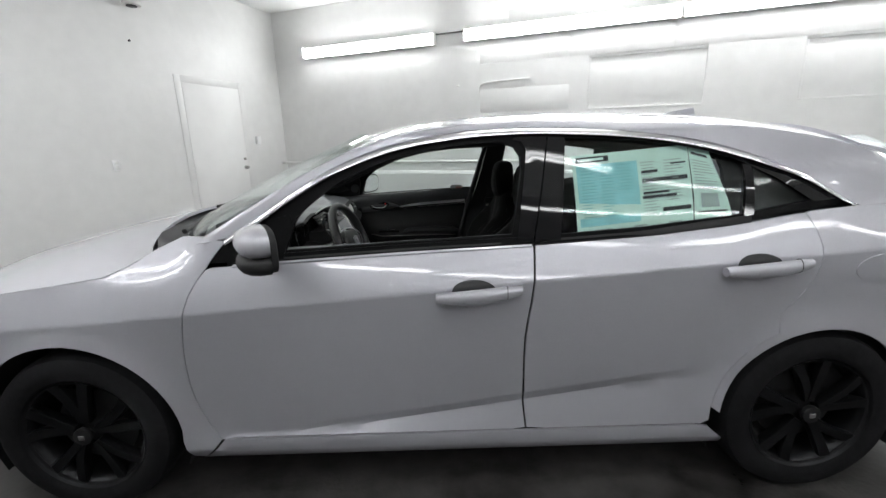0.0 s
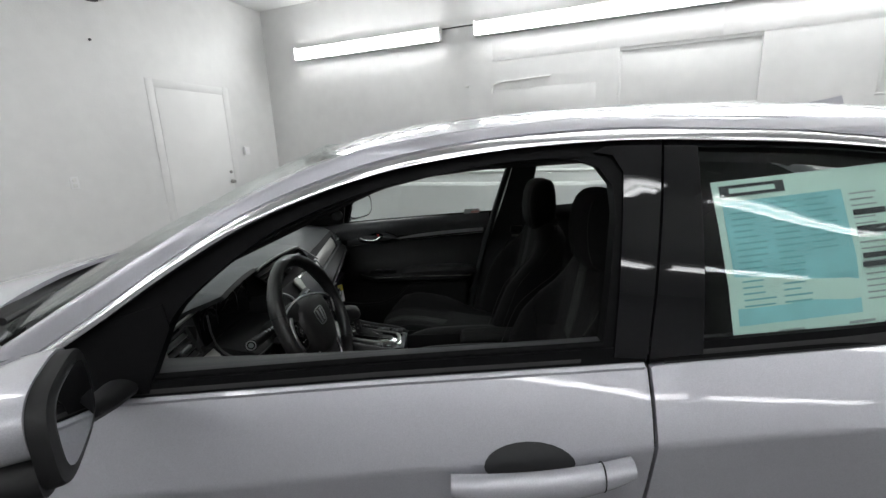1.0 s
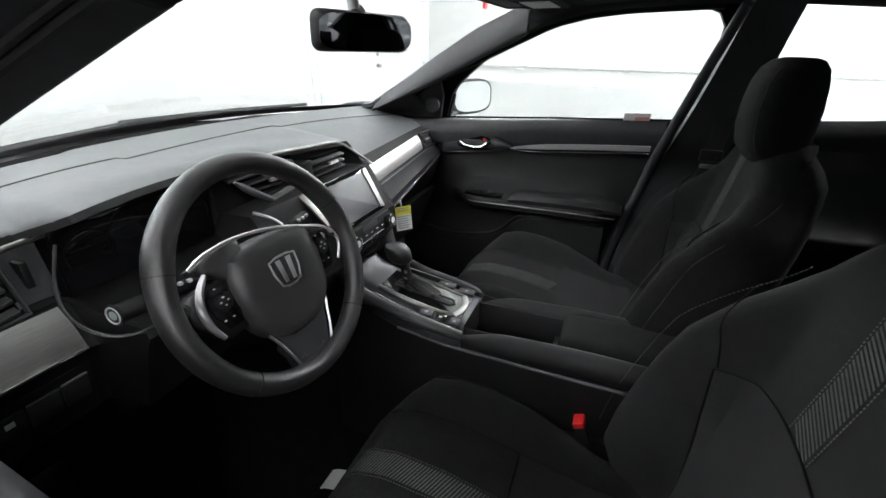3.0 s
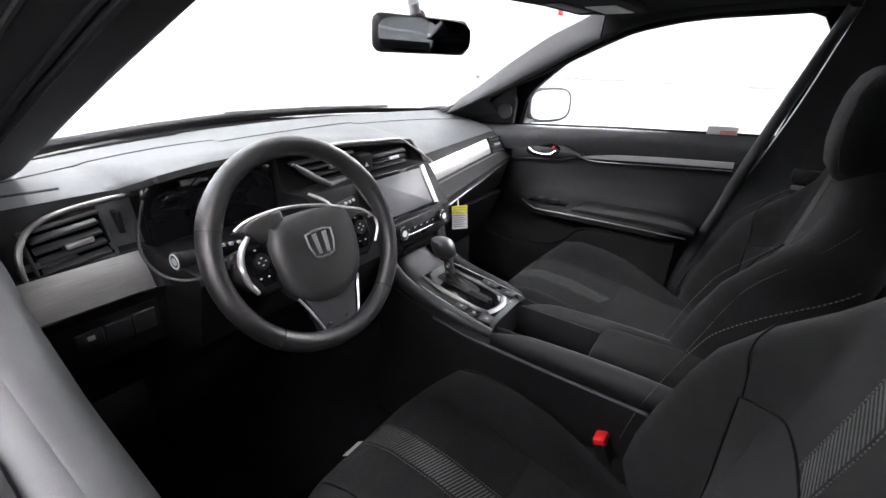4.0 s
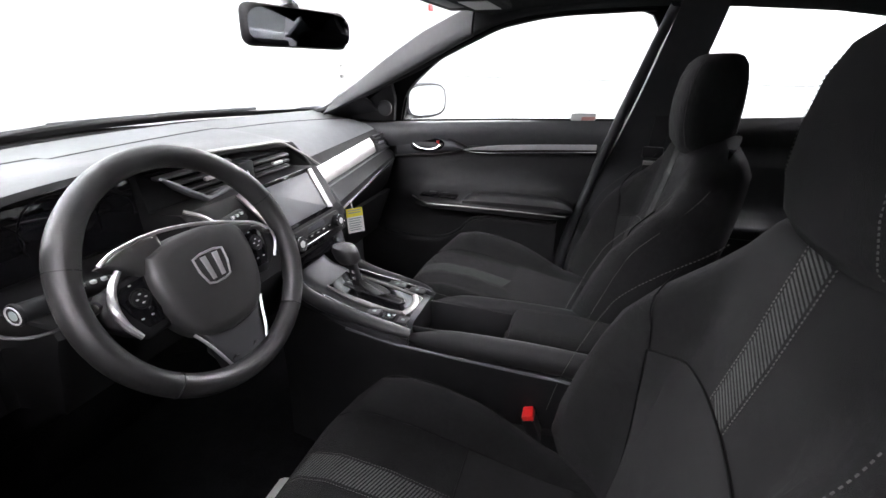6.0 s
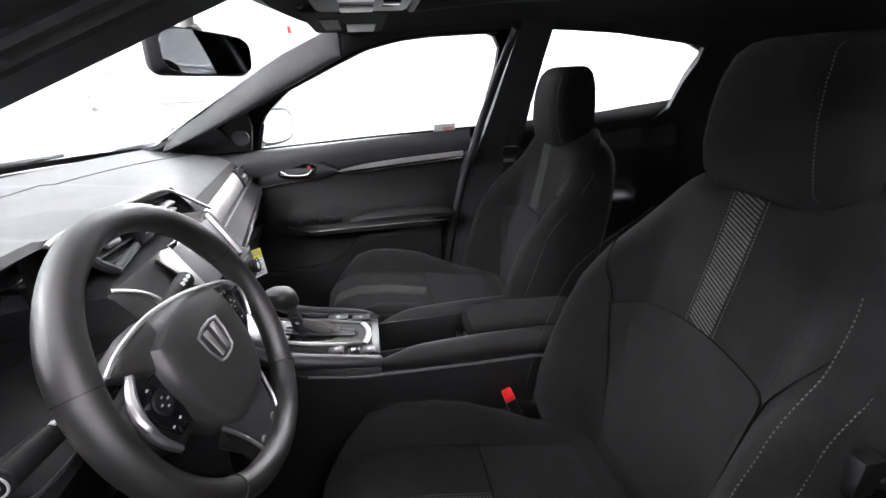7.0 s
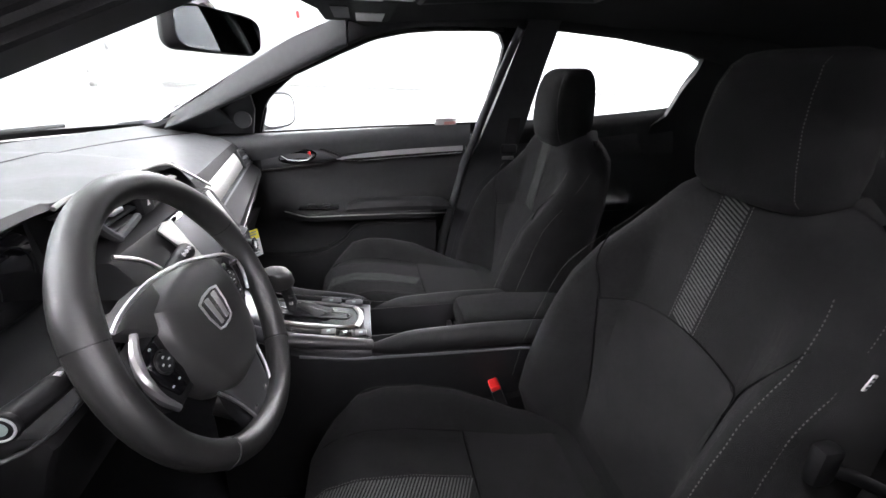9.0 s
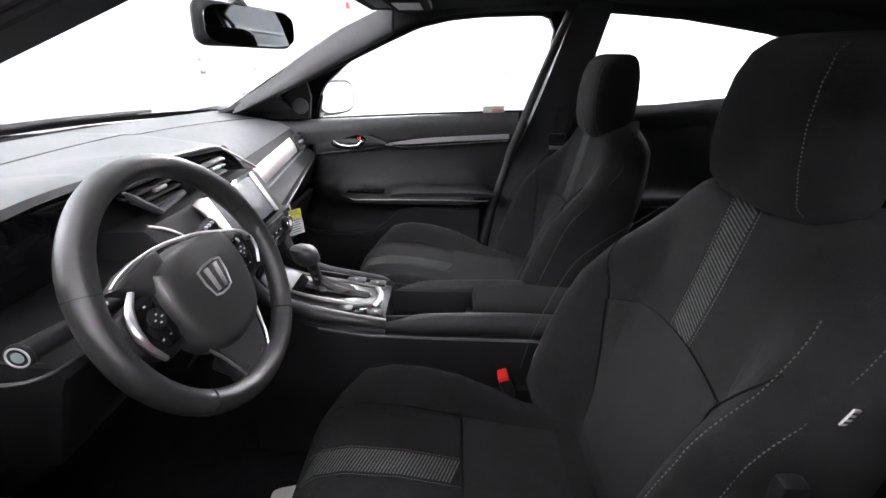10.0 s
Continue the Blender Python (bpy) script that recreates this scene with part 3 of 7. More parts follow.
ROOF_ROWS = [[((1 - s) * roof_front(t) + s * 3.02, t * roof_w((1 - s) * roof_front(t) + s * 3.02), roof_z((1 - s) * roof_front(t) + s * 3.02, t * roof_w((1 - s) * roof_front(t) + s * 3.02))) for t in np.linspace(-1, 1, 25)] for s in np.linspace(0, 1, 30)]
SUN = (1.28, 1.82, 0.40)  # sunroof from x to x, half width
roof_bm = grid(ROOF_ROWS)
hole = [fc for fc in roof_bm.faces if SUN[0] < fc.calc_center_median().x < SUN[1] and abs(fc.calc_center_median().y) < SUN[2]]
bmesh.ops.delete(roof_bm, geom=hole, context="FACES")
part("roof", thick(roof_bm, (0, 0, -1), 0.012), PAINT, car)
part("sunroof", thick(grid([[(x, y, roof_z(x, y) - 0.006) for y in np.linspace(-0.43, 0.43, 9)] for x in np.linspace(1.22, 1.88, 7)]), (0, 0, -1), 0.005), GLOSS, car, "dark tinted sunroof glass, closed")
part("antenna_fin", grid([[(2.38 + 0.26 * s, y, roof_z(2.38 + 0.26 * s, 0) - 0.004 + h) for y, h in ((-0.024, 0), (-0.016, 0.06 * s ** 1.4 * 0.5), (0, 0.062 * s ** 1.4), (0.016, 0.06 * s ** 1.4 * 0.5), (0.024, 0))] for s in (0.02, 0.3, 0.6, 0.85, 0.97, 1.0)], closed=True, caps=True), PAINT, car)
part("rear_spoiler", thick(grid([[(x, t * 0.62, roof_z(2.96, t * 0.62) + 0.012 - (x - 2.96) * 0.22) for t in np.linspace(-1, 1, 15)] for x in (2.93, 3.0, 3.08, 3.16)]), (0, 0, -1), 0.022), PAINT, car)


def hood_z(x, y):
    mid = lerp(x, [-0.90, -0.80, -0.55, -0.2, 0.05, 0.26, 0.32], [0.70, 0.79, 0.905, 0.985, 1.03, 1.06, 1.064])
    edge = lerp(x, [-0.90, -0.60, -0.35, -0.167, 0.0, 0.16, 0.25, 0.32], [0.66, 0.803, 0.851, 0.877, 0.898, 0.921, 0.963, 1.006])
    w = side(x, edge) - 0.003
    return edge + (mid - edge) * (1 - abs(y / w) ** 2.2), w


def hood():
    rows = []
    for s in np.linspace(0, 1, 24):
        row = []
        for t in np.linspace(-1, 1, 25):
            x0, x1 = -0.86 + 0.30 * t * t, 0.10 + 0.20 * t * t
            x = x0 + (x1 - x0) * s
            z, w = hood_z(x, 0)
            y = t * w
            row.append((x, y, hood_z(x, y)[0]))
        rows.append(row)
    return thick(grid(rows), (0, 0, -1), 0.014)


part("hood", hood(), PAINT, car)
part("front_bumper", thick(grid([[(-0.86 + 0.30 * t * t + dx, t * 0.72, z) for t in np.linspace(-1, 1, 21)] for dx, z in ((0.0, 0.76), (-0.02, 0.66), (-0.03, 0.5), (-0.02, 0.3), (0.03, 0.18))]), (1, 0, 0), 0.02), PAINT, car)
part("grille", thick(grid([[(-0.895 + 0.30 * t * t, t * 0.42, z) for t in np.linspace(-1, 1, 15)] for z in (0.62, 0.5, 0.34)]), (1, 0, 0), 0.01), GLOSS, car)
part("tailgate", thick(grid([[(x - 0.10 * t * t, t * w, z) for t in np.linspace(-1, 1, 17)] for x, w, z in ((3.50, 0.70, 1.08), (3.60, 0.74, 0.98), (3.62, 0.74, 0.70))]), (-1, 0, 0), 0.02), PAINT, car)
part("rear_bumper", thick(grid([[(x - 0.16 * t * t, t * 0.76, z) for t in np.linspace(-1, 1, 17)] for x, z in ((3.63, 0.70), (3.66, 0.5), (3.64, 0.3), (3.58, 0.2))]), (-1, 0, 0), 0.02), PAINT, car)
pane = part("rear_window", thick(grid([[(x - 0.08 * t * t, t * w, z) for t in np.linspace(-1, 1, 15)] for x, w, z in ((3.04, 0.60, 1.335), (3.25, 0.63, 1.245), (3.50, 0.68, 1.085))]), (0, 0, -1), 0.004), GLASS, car)
pane.visible_shadow = False


# windscreen, wipers and cowl
def screen_point(t, s, inset=0.0):
    top = Vector((0.975 + 0.18 * t * t, t * (0.668 - inset), 1.396 - 0.030 * t * t))
    low = Vector((0.215 + 0.21 * t * t, t * (0.735 - inset), 1.045 - 0.02 * t * t))
    p = low.lerp(top, s)
    p.z += 0.010 * math.sin(math.pi * s)
    p.x -= 0.01 * math.sin(math.pi * s)
    return p


pane = part("windscreen", thick(grid([[screen_point(t, s) for t in np.linspace(-1, 1, 21)] for s in np.linspace(0, 1, 12)]), (0, 0, -1), 0.004), GLASS, car)
pane.visible_shadow = False
part("screen_band", join(thick(grid([[screen_point(t, s) + Vector((0, 0, -0.007)) for t in np.linspace(-1, 1, 21)] for s in (0.0, 0.02, 0.045)]), (0, 0, -1), 0.002)), DEEP, car, "black ceramic band along the windscreen's foot")
part("cowl", thick(grid([[(x0 + (0.245 - 0.08 * (x0 - 0.065) / 0.197) * t * t, t * w, z - 0.02 * t * t) for t in np.linspace(-1, 1, 21)] for x0, w, z in ((0.065, 0.725, 1.020), (0.14, 0.735, 0.995), (0.21, 0.735, 1.005), (0.262, 0.735, 1.036))]), (0, 0, -1), 0.01), HARD, car, "black plastic cowl grille at the hood's edge")
for y0, y1 in ((-0.62, 0.02), (-0.05, 0.55)):
    p0, p1 = screen_point(y0 / 0.735, 0.0), screen_point(y1 / 0.735, 0.012)
    part("wiper", join(tube([p0 + Vector((-0.01, 0, 0.010)), p0.lerp(p1, 0.5) + Vector((-0.01, 0, 0.014)), p1 + Vector((-0.01, 0, 0.010))], lambda s: 0.010 - 0.005 * s, 8), tube([p0.lerp(p1, 0.15) + Vector((-0.012, 0, 0.012)), p1 + Vector((-0.012, 0, 0.010))], 0.005, 6)), RUBBER, car)

# window surrounds: chrome arch, black frames, belt mouldings
up = [(x + n[0], z + n[1]) for (x, z), n in zip(CHROME_LINE, [(-0.006, 0.010)] * 4 + [(0, 0.011)] * 6 + [(0.005, 0.010)] * 3)]
both("chrome_arch", lambda: grid_band(up, [(x, z - 0.010) for x, z in CHROME_LINE], 80, -0.003, 0.012, 0.006, 7, 0.012), CHROME, sharp=80)
IN_F = [(0.800, 1.000), (0.838, 1.095), (0.90, 1.155), (1.004, 1.228), (1.10, 1.270), (1.203, 1.302), (1.405, 1.336), (1.52, 1.344), (1.61, 1.344)]
OUT_F = [(0.612, 1.026), (0.70, 1.084), (0.80, 1.148), (0.95, 1.235), (1.08, 1.288), (1.203, 1.327), (1.407, 1.360), (1.52, 1.369), (1.66, 1.371)]
both("window_frame", lambda: ribbon(OUT_F, IN_F, 40, -0.008, 0.03), FRAME, doors_f)
both("rear_frame", lambda: skin([(1.592, 1.0), (1.640, 1.0), (1.674, 1.33), (1.662, 1.366), (1.50, 1.366), (1.505, 1.346), (1.575, 1.340), (1.618, 1.324), (1.639, 1.292), (1.638, 1.24)], -0.012, 0.03, 0.05), FRAME, doors_f)
both("mirror_sail", lambda: skin([(0.535, 0.962), (0.60, 1.030), (0.70, 1.09), (0.82, 1.12), (0.835, 1.08), (0.80, 0.985), (0.80, 0.972)], -0.006, 0.02), FRAME, doors_f)
both("pillar_trim", lambda: skin([(1.612, 1.010), (1.660, 1.315), (1.645, 1.345), (1.61, 1.352), (1.67, 1.376), (1.740, 1.372), (1.667, 1.006)], -0.004, 0.012, 0.06), GLOSS, doors_f, "gloss black pillar panel")
both("pillar_trim", lambda: skin([(1.672, 1.006), (1.745, 1.372), (1.80, 1.369), (1.803, 1.356), (1.762, 1.012)], -0.004, 0.012, 0.06), GLOSS, doors_r, "gloss black pillar panel")
both("window_frame", lambda: ribbon([(1.80, 1.368), (2.013, 1.352), (2.21, 1.325), (2.402, 1.279), (2.587, 1.206), (2.73, 1.125)], [(1.80, 1.354), (2.01, 1.342), (2.206, 1.317), (2.394, 1.268), (2.52, 1.200), (2.645, 1.118)], 30, -0.006, 0.02), GLOSS, doors_r)
both("window_bar", lambda: skin([(2.398, 1.07), (2.432, 1.08), (2.452, 1.24), (2.425, 1.248)], -0.003, 0.014), GLOSS, doors_r)
for door_pair, x0, x1 in ((doors_f, 0.60, 1.666), (doors_r, 1.673, 2.77)):
    xs = np.linspace(x0, x1, 12)
    both("belt_moulding", lambda: ribbon([(x, belt(x) + 0.028) for x in xs], [(x, belt(x) + 0.001) for x in xs], 26, -0.008, 0.012), FRAME, door_pair)
for pair, outline, one in ((doors_r, [(1.765, 1.02), (1.803, 1.356), (2.01, 1.344), (2.206, 1.319), (2.394, 1.270), (2.425, 1.254), (2.40, 1.07), (2.08, 1.035)], False), (doors_r, [(2.432, 1.085), (2.452, 1.235), (2.52, 1.19), (2.645, 1.115)], False), (doors_f, [(0.80, 1.0), (0.838, 1.104), (0.90, 1.170), (1.004, 1.250), (1.10, 1.290), (1.203, 1.317), (1.405, 1.346), (1.61, 1.350), (1.655, 1.32), (1.615, 1.01)], True)):
    make = lambda: skin(outline, -0.016, 0.004, 0.08)
    if not one:
        part("window_pane", make(), GLASS, pair[0]).visible_shadow = False
    part("window_pane", mirrored(make()), GLASS, pair[1]).visible_shadow = False


# door handles
def handle(x0, x1, z0, z1):
    pts = spline([(x0, z0, 0), ((x0 + x1) / 2, (z0 + z1) / 2 - 0.002, 0), (x1, z1, 0)], 18)
    rows = []
    for i, p in enumerate(pts):
        s = i / 17
        r = 0.006 + 0.0200 * math.sin(math.pi * min(1, max(0, 0.05 + 0.9 * s))) ** 0.42
        out = 0.006 + 0.034 * math.sin(math.pi * (0.07 + 0.86 * s)) ** 0.6
        y = -side(p.x, p.y)
        rows.append([(p.x, y - out + 0.019 * math.cos(a), p.y + r * math.sin(a)) for a in (2 * math.pi * k / 16 for k in range(16))])
    return grid(rows, closed=True, caps=True)


def handle_gap(x0, x1, z0, z1):
    """Fine joint between the grip and its end cap."""
    x, z = x0 + 0.82 * (x1 - x0), z0 + 0.82 * (z1 - z0)
    r = 0.0065 + 0.0200 * math.sin(math.pi * 0.788) ** 0.42
    y = -side(x, z) - 0.006 - 0.034 * math.sin(math.pi * 0.775) ** 0.6
    return tube([(x, y + 0.0192 * math.cos(a), z + r * math.sin(a)) for a in (2 * math.pi * k / 20 for k in range(20))], 0.0012, 5, closed=True, up=(1, 0, 0))


def cup(cx, cz):
    """Flat dark disc behind a handle: its colour gives the shade of the recess."""
    rows = []
    for s in np.linspace(0, 1, 6):
        rows.append([(cx + 0.075 * s * math.cos(a), -(side(cx + 0.075 * s * math.cos(a), cz + 0.036 * s * math.sin(a)) + 0.0015), cz + 0.036 * s * math.sin(a)) for a in (2 * math.pi * k / 24 for k in range(24))])
    return grid([[(cx, -(side(cx, cz) + 0.002), cz)] * 24] + rows[1:], closed=True)


def scoop(cx, cz):
    """Lower lip of the dished recess under a handle."""
    rows = []
    for s in (1.0, 0.85, 0.6, 0.3, 0.05):
        rows.append([(cx + 0.070 * s * math.cos(a), -(side(cx + 0.070 * s * math.cos(a), cz + 0.028 * s * math.sin(a)) - 0.001 + 0.007 * (1 - s * s) * (1 - math.sin(a)) * 0.7), cz + 0.028 * s * math.sin(a)) for a in (2 * math.pi * k / 28 for k in range(28))])
    return grid(rows, closed=True, caps=True)


for pair, (x0, x1, z0, z1) in ((doors_f, (1.325, 1.615, 0.842, 0.864)), (doors_r, (2.295, 2.575, 0.905, 0.929))):
    both("handle_cup", lambda: cup((x0 + x1) / 2 - 0.015, (z0 + z1) / 2 + 0.006), PILLAR, pair)
    both("handle_scoop", lambda: scoop((x0 + x1) / 2 - 0.010, (z0 + z1) / 2 - 0.026), PAINT, pair)
    both("door_handle", lambda: handle(x0, x1, z0, z1), PAINT, pair)
    both("handle_gap", lambda: handle_gap(x0, x1, z0, z1), DEEP, pair)
part("key_lock", disc(0.005, 0.006, 12, pose(1.565, -0.925, 0.858, 90)), HARD, doors_f[0])


# side mirrors
def mirror_head(turn):
    """Frame of a left mirror head: x rearwards, turned towards the cabin."""
    return Matrix.Translation((0.815, -1.000, 1.055)) @ Matrix.Rotation(radians(turn), 4, "Z")


def mirror_shell(m, zlo, zhi, grow=1.0, wide=0.1):
    rows = []
    for s, k in ((0, 0.10), (0.05, 0.38), (0.16, 0.66), (0.36, 0.88), (0.65, 0.99), (1.0, 1.0)):
        rows.append([m @ Vector((-0.085 + 0.085 * s, wide * grow * k * math.copysign(abs(math.cos(a)) ** 0.72, math.cos(a)), (zlo + zhi) / 2 + (zhi - zlo) / 2 * k * math.copysign(abs(math.sin(a)) ** 0.72, math.sin(a)))) for a in (2 * math.pi * j / 32 for j in range(32))])
    return grid(rows, closed=True, caps=True)


def mirror_set(turn, flip, wide, high):
    put = (lambda bm: mirrored(bm)) if flip else (lambda bm: bm)
    m = mirror_head(turn)
    oval = [((wide - 0.002) * math.copysign(abs(math.cos(a)) ** 0.6, math.cos(a)), (high - 0.004) * math.copysign(abs(math.sin(a)) ** 0.6, math.sin(a))) for a in (2 * math.pi * k / 40 for k in range(40))]
    cap = part("side_mirror", put(mirror_shell(m, -0.020, high, 1.0, wide)), PAINT, car, "paint-coloured cap over a black lower shell")
    part("mirror_lower", put(mirror_shell(m, -high, 0.0, 0.985, wide)), DEEP, cap)
    part("mirror_rim", put(plate(oval, 0.020, m @ pose(0.0, 0, 0, 90, 0, 90), 0.006)), DEEP, cap)
    part("mirror_glass", put(plate([(x * (0.90 if flip else 0.80), z * (0.86 if flip else 0.76)) for x, z in oval], 0.002, m @ pose(0.0195, 0, 0, 90, 0, 90))), MIRROR, cap)
    part("mirror_arm", put(tube([(0.745, -0.80, 0.980), (0.755, -0.87, 0.985), (0.775, -0.955, 1.005)], lambda s: 0.034 - 0.006 * s, 12, flat=0.5)), DEEP, cap)


mirror_set(30, False, 0.106, 0.070)
mirror_set(28, True, 0.114, 0.072)


# wheels
def spin(profile, seg=48):
    """A ring turned round the y axis from (radius, y) points."""
    return grid([[(r * math.cos(a), y, r * math.sin(a)) for r, y in profile] for a in (2 * math.pi * k / seg for k in range(seg + 1))], closed=True)


def wheel(at):
    m = Matrix.Translation(at)
    barrel = spin([(0.222, -0.098), (0.228, -0.104), (0.224, -0.085), (0.205, -0.07), (0.200, 0.08), (0.222, 0.10), (0.214, 0.095), (0.19, 0.07), (0.195, -0.065), (0.21, -0.085)])
    barrel.transform(m)
    w = part("wheel", barrel, ALLOY, car, "dark alloy wheel with five split spokes")
    tyre = spin([(0.226, -0.100), (0.245, -0.112), (0.285, -0.112), (0.312, -0.098), (0.3235, -0.07), (0.326, 0.0), (0.3235, 0.07), (0.312, 0.098), (0.285, 0.11), (0.24, 0.108), (0.215, 0.09), (0.212, -0.09)], 64)
    tyre.transform(m)
    part("tyre", tyre, TYRE, w)
    for k in range(5):
        for lean in (-1, 1):
            a = radians(90 + 72 * k)
            rows = []
            for s in np.linspace(0, 1, 6):
                r = 0.045 + 0.172 * s
                aa = a + lean * radians(6 + 9 * s) + radians(6 * s)
                half = 0.017 + 0.006 * s
                y = -0.075 - 0.022 * (1 - s) * 0.4 - 0.015 * s
                c, t = Vector((math.cos(aa), 0, math.sin(aa))), Vector((-math.sin(aa), 0, math.cos(aa)))
                rows.append([c * r + t * half * q + Vector((0, y + dy, 0)) for q, dy in ((-1, 0.012), (-0.8, 0), (0.8, -0.004), (1, 0.012), (0.6, 0.04), (-0.6, 0.04))])
            bm = grid(rows, closed=True, caps=True)
            bm.transform(m)
            part("spoke", bm, ALLOY, w)
    part("hub_cap", disc(0.034, 0.02, 28, m @ pose(0, -0.098, 0, 90), bevel=0.004), HARD, w)
    part("hub_emblem", rbox((-0.012, -0.112, -0.010), (0.012, -0.107, 0.010), 0.003, m), CHROME, w, "plain chrome emblem")
    part("brake_disc", disc(0.15, 0.02, 36, m @ pose(0, -0.01, 0, 90)), DEEP, w)
    return w


for x in (HUB_F, HUB_R):
    wheel((x, -0.775, HUB_Z))
    wl = wheel((x, 0.775, HUB_Z))
    for ob in (wl, *wl.children):
        for v in ob.data.vertices:
            v.co.y = 1.55 - v.co.y
        ob.data.flip_normals()
    both("wheel_well", lambda: join(grid([[(x + 0.385 * math.cos(a), y, HUB_Z + 0.385 * math.sin(a)) for a in np.linspace(radians(-25), radians(205), 22)] for y in (-0.845, -0.60, -0.5)])), DEEP)

# underbody, floor pan, firewall
part("underbody", join(rbox((-0.75, -0.60, 0.17), (3.45, 0.60, 0.21), 0.01), rbox((0.42, -0.82, 0.18), (2.30, 0.82, 0.215), 0.01)), DEEP, car)


def drops(n):
    """Water beads lying on the roof and its driver's-side rail, of many sizes."""
    rng = random.Random(11)
    verts, faces = [], []
    while n:
        x, t = rng.uniform(1.02, 2.3), rng.choice((-1, -1, 1)) * rng.random() ** 0.4
        y = t * (roof_w(x) - 0.004)
        if x < roof_front(t) + 0.02 or (SUN[0] - 0.08 < x < SUN[1] + 0.08 and abs(y) < SUN[2] + 0.05):
            continue
        n -= 1
        z = roof_z(x, y)
        slope = Vector((roof_z(x, y) - roof_z(x + 0.01, y), roof_z(x, y) - roof_z(x, y + (0.005 if y < 0 else -0.005)) if y > 0 else (roof_z(x, y) - roof_z(x, y + 0.005)) * 2, 0.01)).normalized()
        r, h = 0.0018 + 0.0042 * rng.random() ** 2.5, 0.45
        turn = slope.to_track_quat("Z", "Y").to_matrix()
        stretch = 1 + 0.6 * rng.random()
        k = len(verts)
        for ring, up in ((1.0, 0.0), (0.82, 0.55), (0.42, 0.9)):
            for j in range(8):
                a = 2 * math.pi * j / 8
                verts.append(Vector((x, y, z)) + turn @ Vector((r * stretch * ring * math.cos(a), r * ring * math.sin(a), r * h * up - 0.0002)))
        verts.append(Vector((x, y, z)) + turn @ Vector((0, 0, r * h)))
        for ring in (0, 1):
            for j in range(8):
                b, c = k + 8 * ring + j, k + 8 * ring + (j + 1) % 8
                faces.append((b, c, c + 8, b + 8))
        for j in range(8):
            faces.append((k + 16 + j, k + 16 + (j + 1) % 8, k + 24))
    me = bpy.data.meshes.new("water_drops")
    me.from_pydata(verts, [], faces)
    bm = bmesh.new()
    bm.from_mesh(me)
    bpy.data.meshes.remove(me)
    return bm


tagged(part("water_drops", drops(1500), WATER, car), "clear water beads on the wet roof", kind="stuff")


# ---- the car: inner shell ----
part("carpet", rbox((0.30, -0.76, 0.216), (2.45, 0.76, 0.245), 0.004), CARPET, car, "black floor carpet")
part("toe_board", thick(grid([[(0.34, y, 0.24) for y in (-0.76, 0, 0.76)], [(0.22, y, 0.5) for y in (-0.76, 0, 0.76)], [(0.25, y, 0.95) for y in (-0.72, 0, 0.72)]]), (-1, 0, 0), 0.01), CARPET, car)
part("boot_step", rbox((2.38, -0.74, 0.22), (2.45, 0.74, 0.42), 0.01), CARPET, car)
part("boot_floor", rbox((2.452, -0.74, 0.40), (3.45, 0.74, 0.43), 0.01), CARPET, car)


liner_at = lambda x, t: (x, t * (roof_w(x) - 0.05), roof_z(x, t * (roof_w(x) - 0.05)) - 0.055 - 0.012 * t ** 4)
liner_rows = [[liner_at((roof_front(t) + 0.06) * (1 - s) + 2.98 * s, t) for t in np.linspace(-1, 1, 21)] for s in np.linspace(0, 1, 26)]
lb = grid(liner_rows)
bmesh.ops.delete(lb, geom=[fc for fc in lb.faces if 1.32 < fc.calc_center_median().x < 1.78 and abs(fc.calc_center_median().y) < 0.36], context="FACES")
part("headliner", thick(lb, (0, 0, 1), 0.012), LINER, car, "black cloth headliner")
part("sunshade", thick(grid([[(x, y, roof_z(x, y) - 0.030) for y in np.linspace(-0.42, 0.42, 7)] for x in np.linspace(1.24, 1.86, 7)]), (0, 0, -1), 0.006), LINER, car)
ring = [(1.315, -0.355), (1.785, -0.355), (1.785, 0.355), (1.315, 0.355)]
for i in range(4):
    a, b = ring[i], ring[(i + 1) % 4]
    # pale skin here paints the gloss highlight along the lip
    part("sunroof_lip", tube([(a[0], a[1], roof_z(*a) - 0.063), ((a[0] + b[0]) / 2, (a[1] + b[1]) / 2, roof_z((a[0] + b[0]) / 2, (a[1] + b[1]) / 2) - 0.063), (b[0], b[1], roof_z(*b) - 0.063)], 0.010, 8), ROLL, car)


# one moulding from the windscreen pillar along the roof's edge, seen from inside
RX = [0.55, 0.60, 0.80, 0.95, 1.10, 1.20, 1.30, 1.40, 1.60, 1.80, 2.02, 2.30, 2.50, 2.66]
RIY = [0.640, 0.628, 0.612, 0.597, 0.574, 0.560, 0.565, 0.582, 0.600, 0.602, 0.602, 0.610, 0.618, 0.620]
RIZ = [1.028, 1.045, 1.128, 1.190, 1.255, 1.296, 1.318, 1.328, 1.334, 1.330, 1.317, 1.280, 1.240, 1.190]
RGY = [0.700, 0.695, 0.668, 0.648, 0.620, 0.600, 0.560, 0.550, 0.555, 0.560, 0.560, 0.555, 0.545, 0.54]
RGZ = [1.040, 1.070, 1.185, 1.262, 1.328, 1.352, 1.356, 1.364, 1.372, 1.374, 1.370, 1.352, 1.325, 1.30]
FAR_IZ = [1.028, 1.045, 1.128, 1.197, 1.266, 1.308, 1.330, 1.340, 1.346, 1.340, 1.324, 1.284, 1.242, 1.190]
FAR_Y = [0.690, 0.682, 0.642, 0.622, 0.600, 0.588, 0.560] + RGY[7:]
FAR_Z = [1.052, 1.084, 1.207, 1.290, 1.352, 1.362, 1.362] + RGZ[7:]


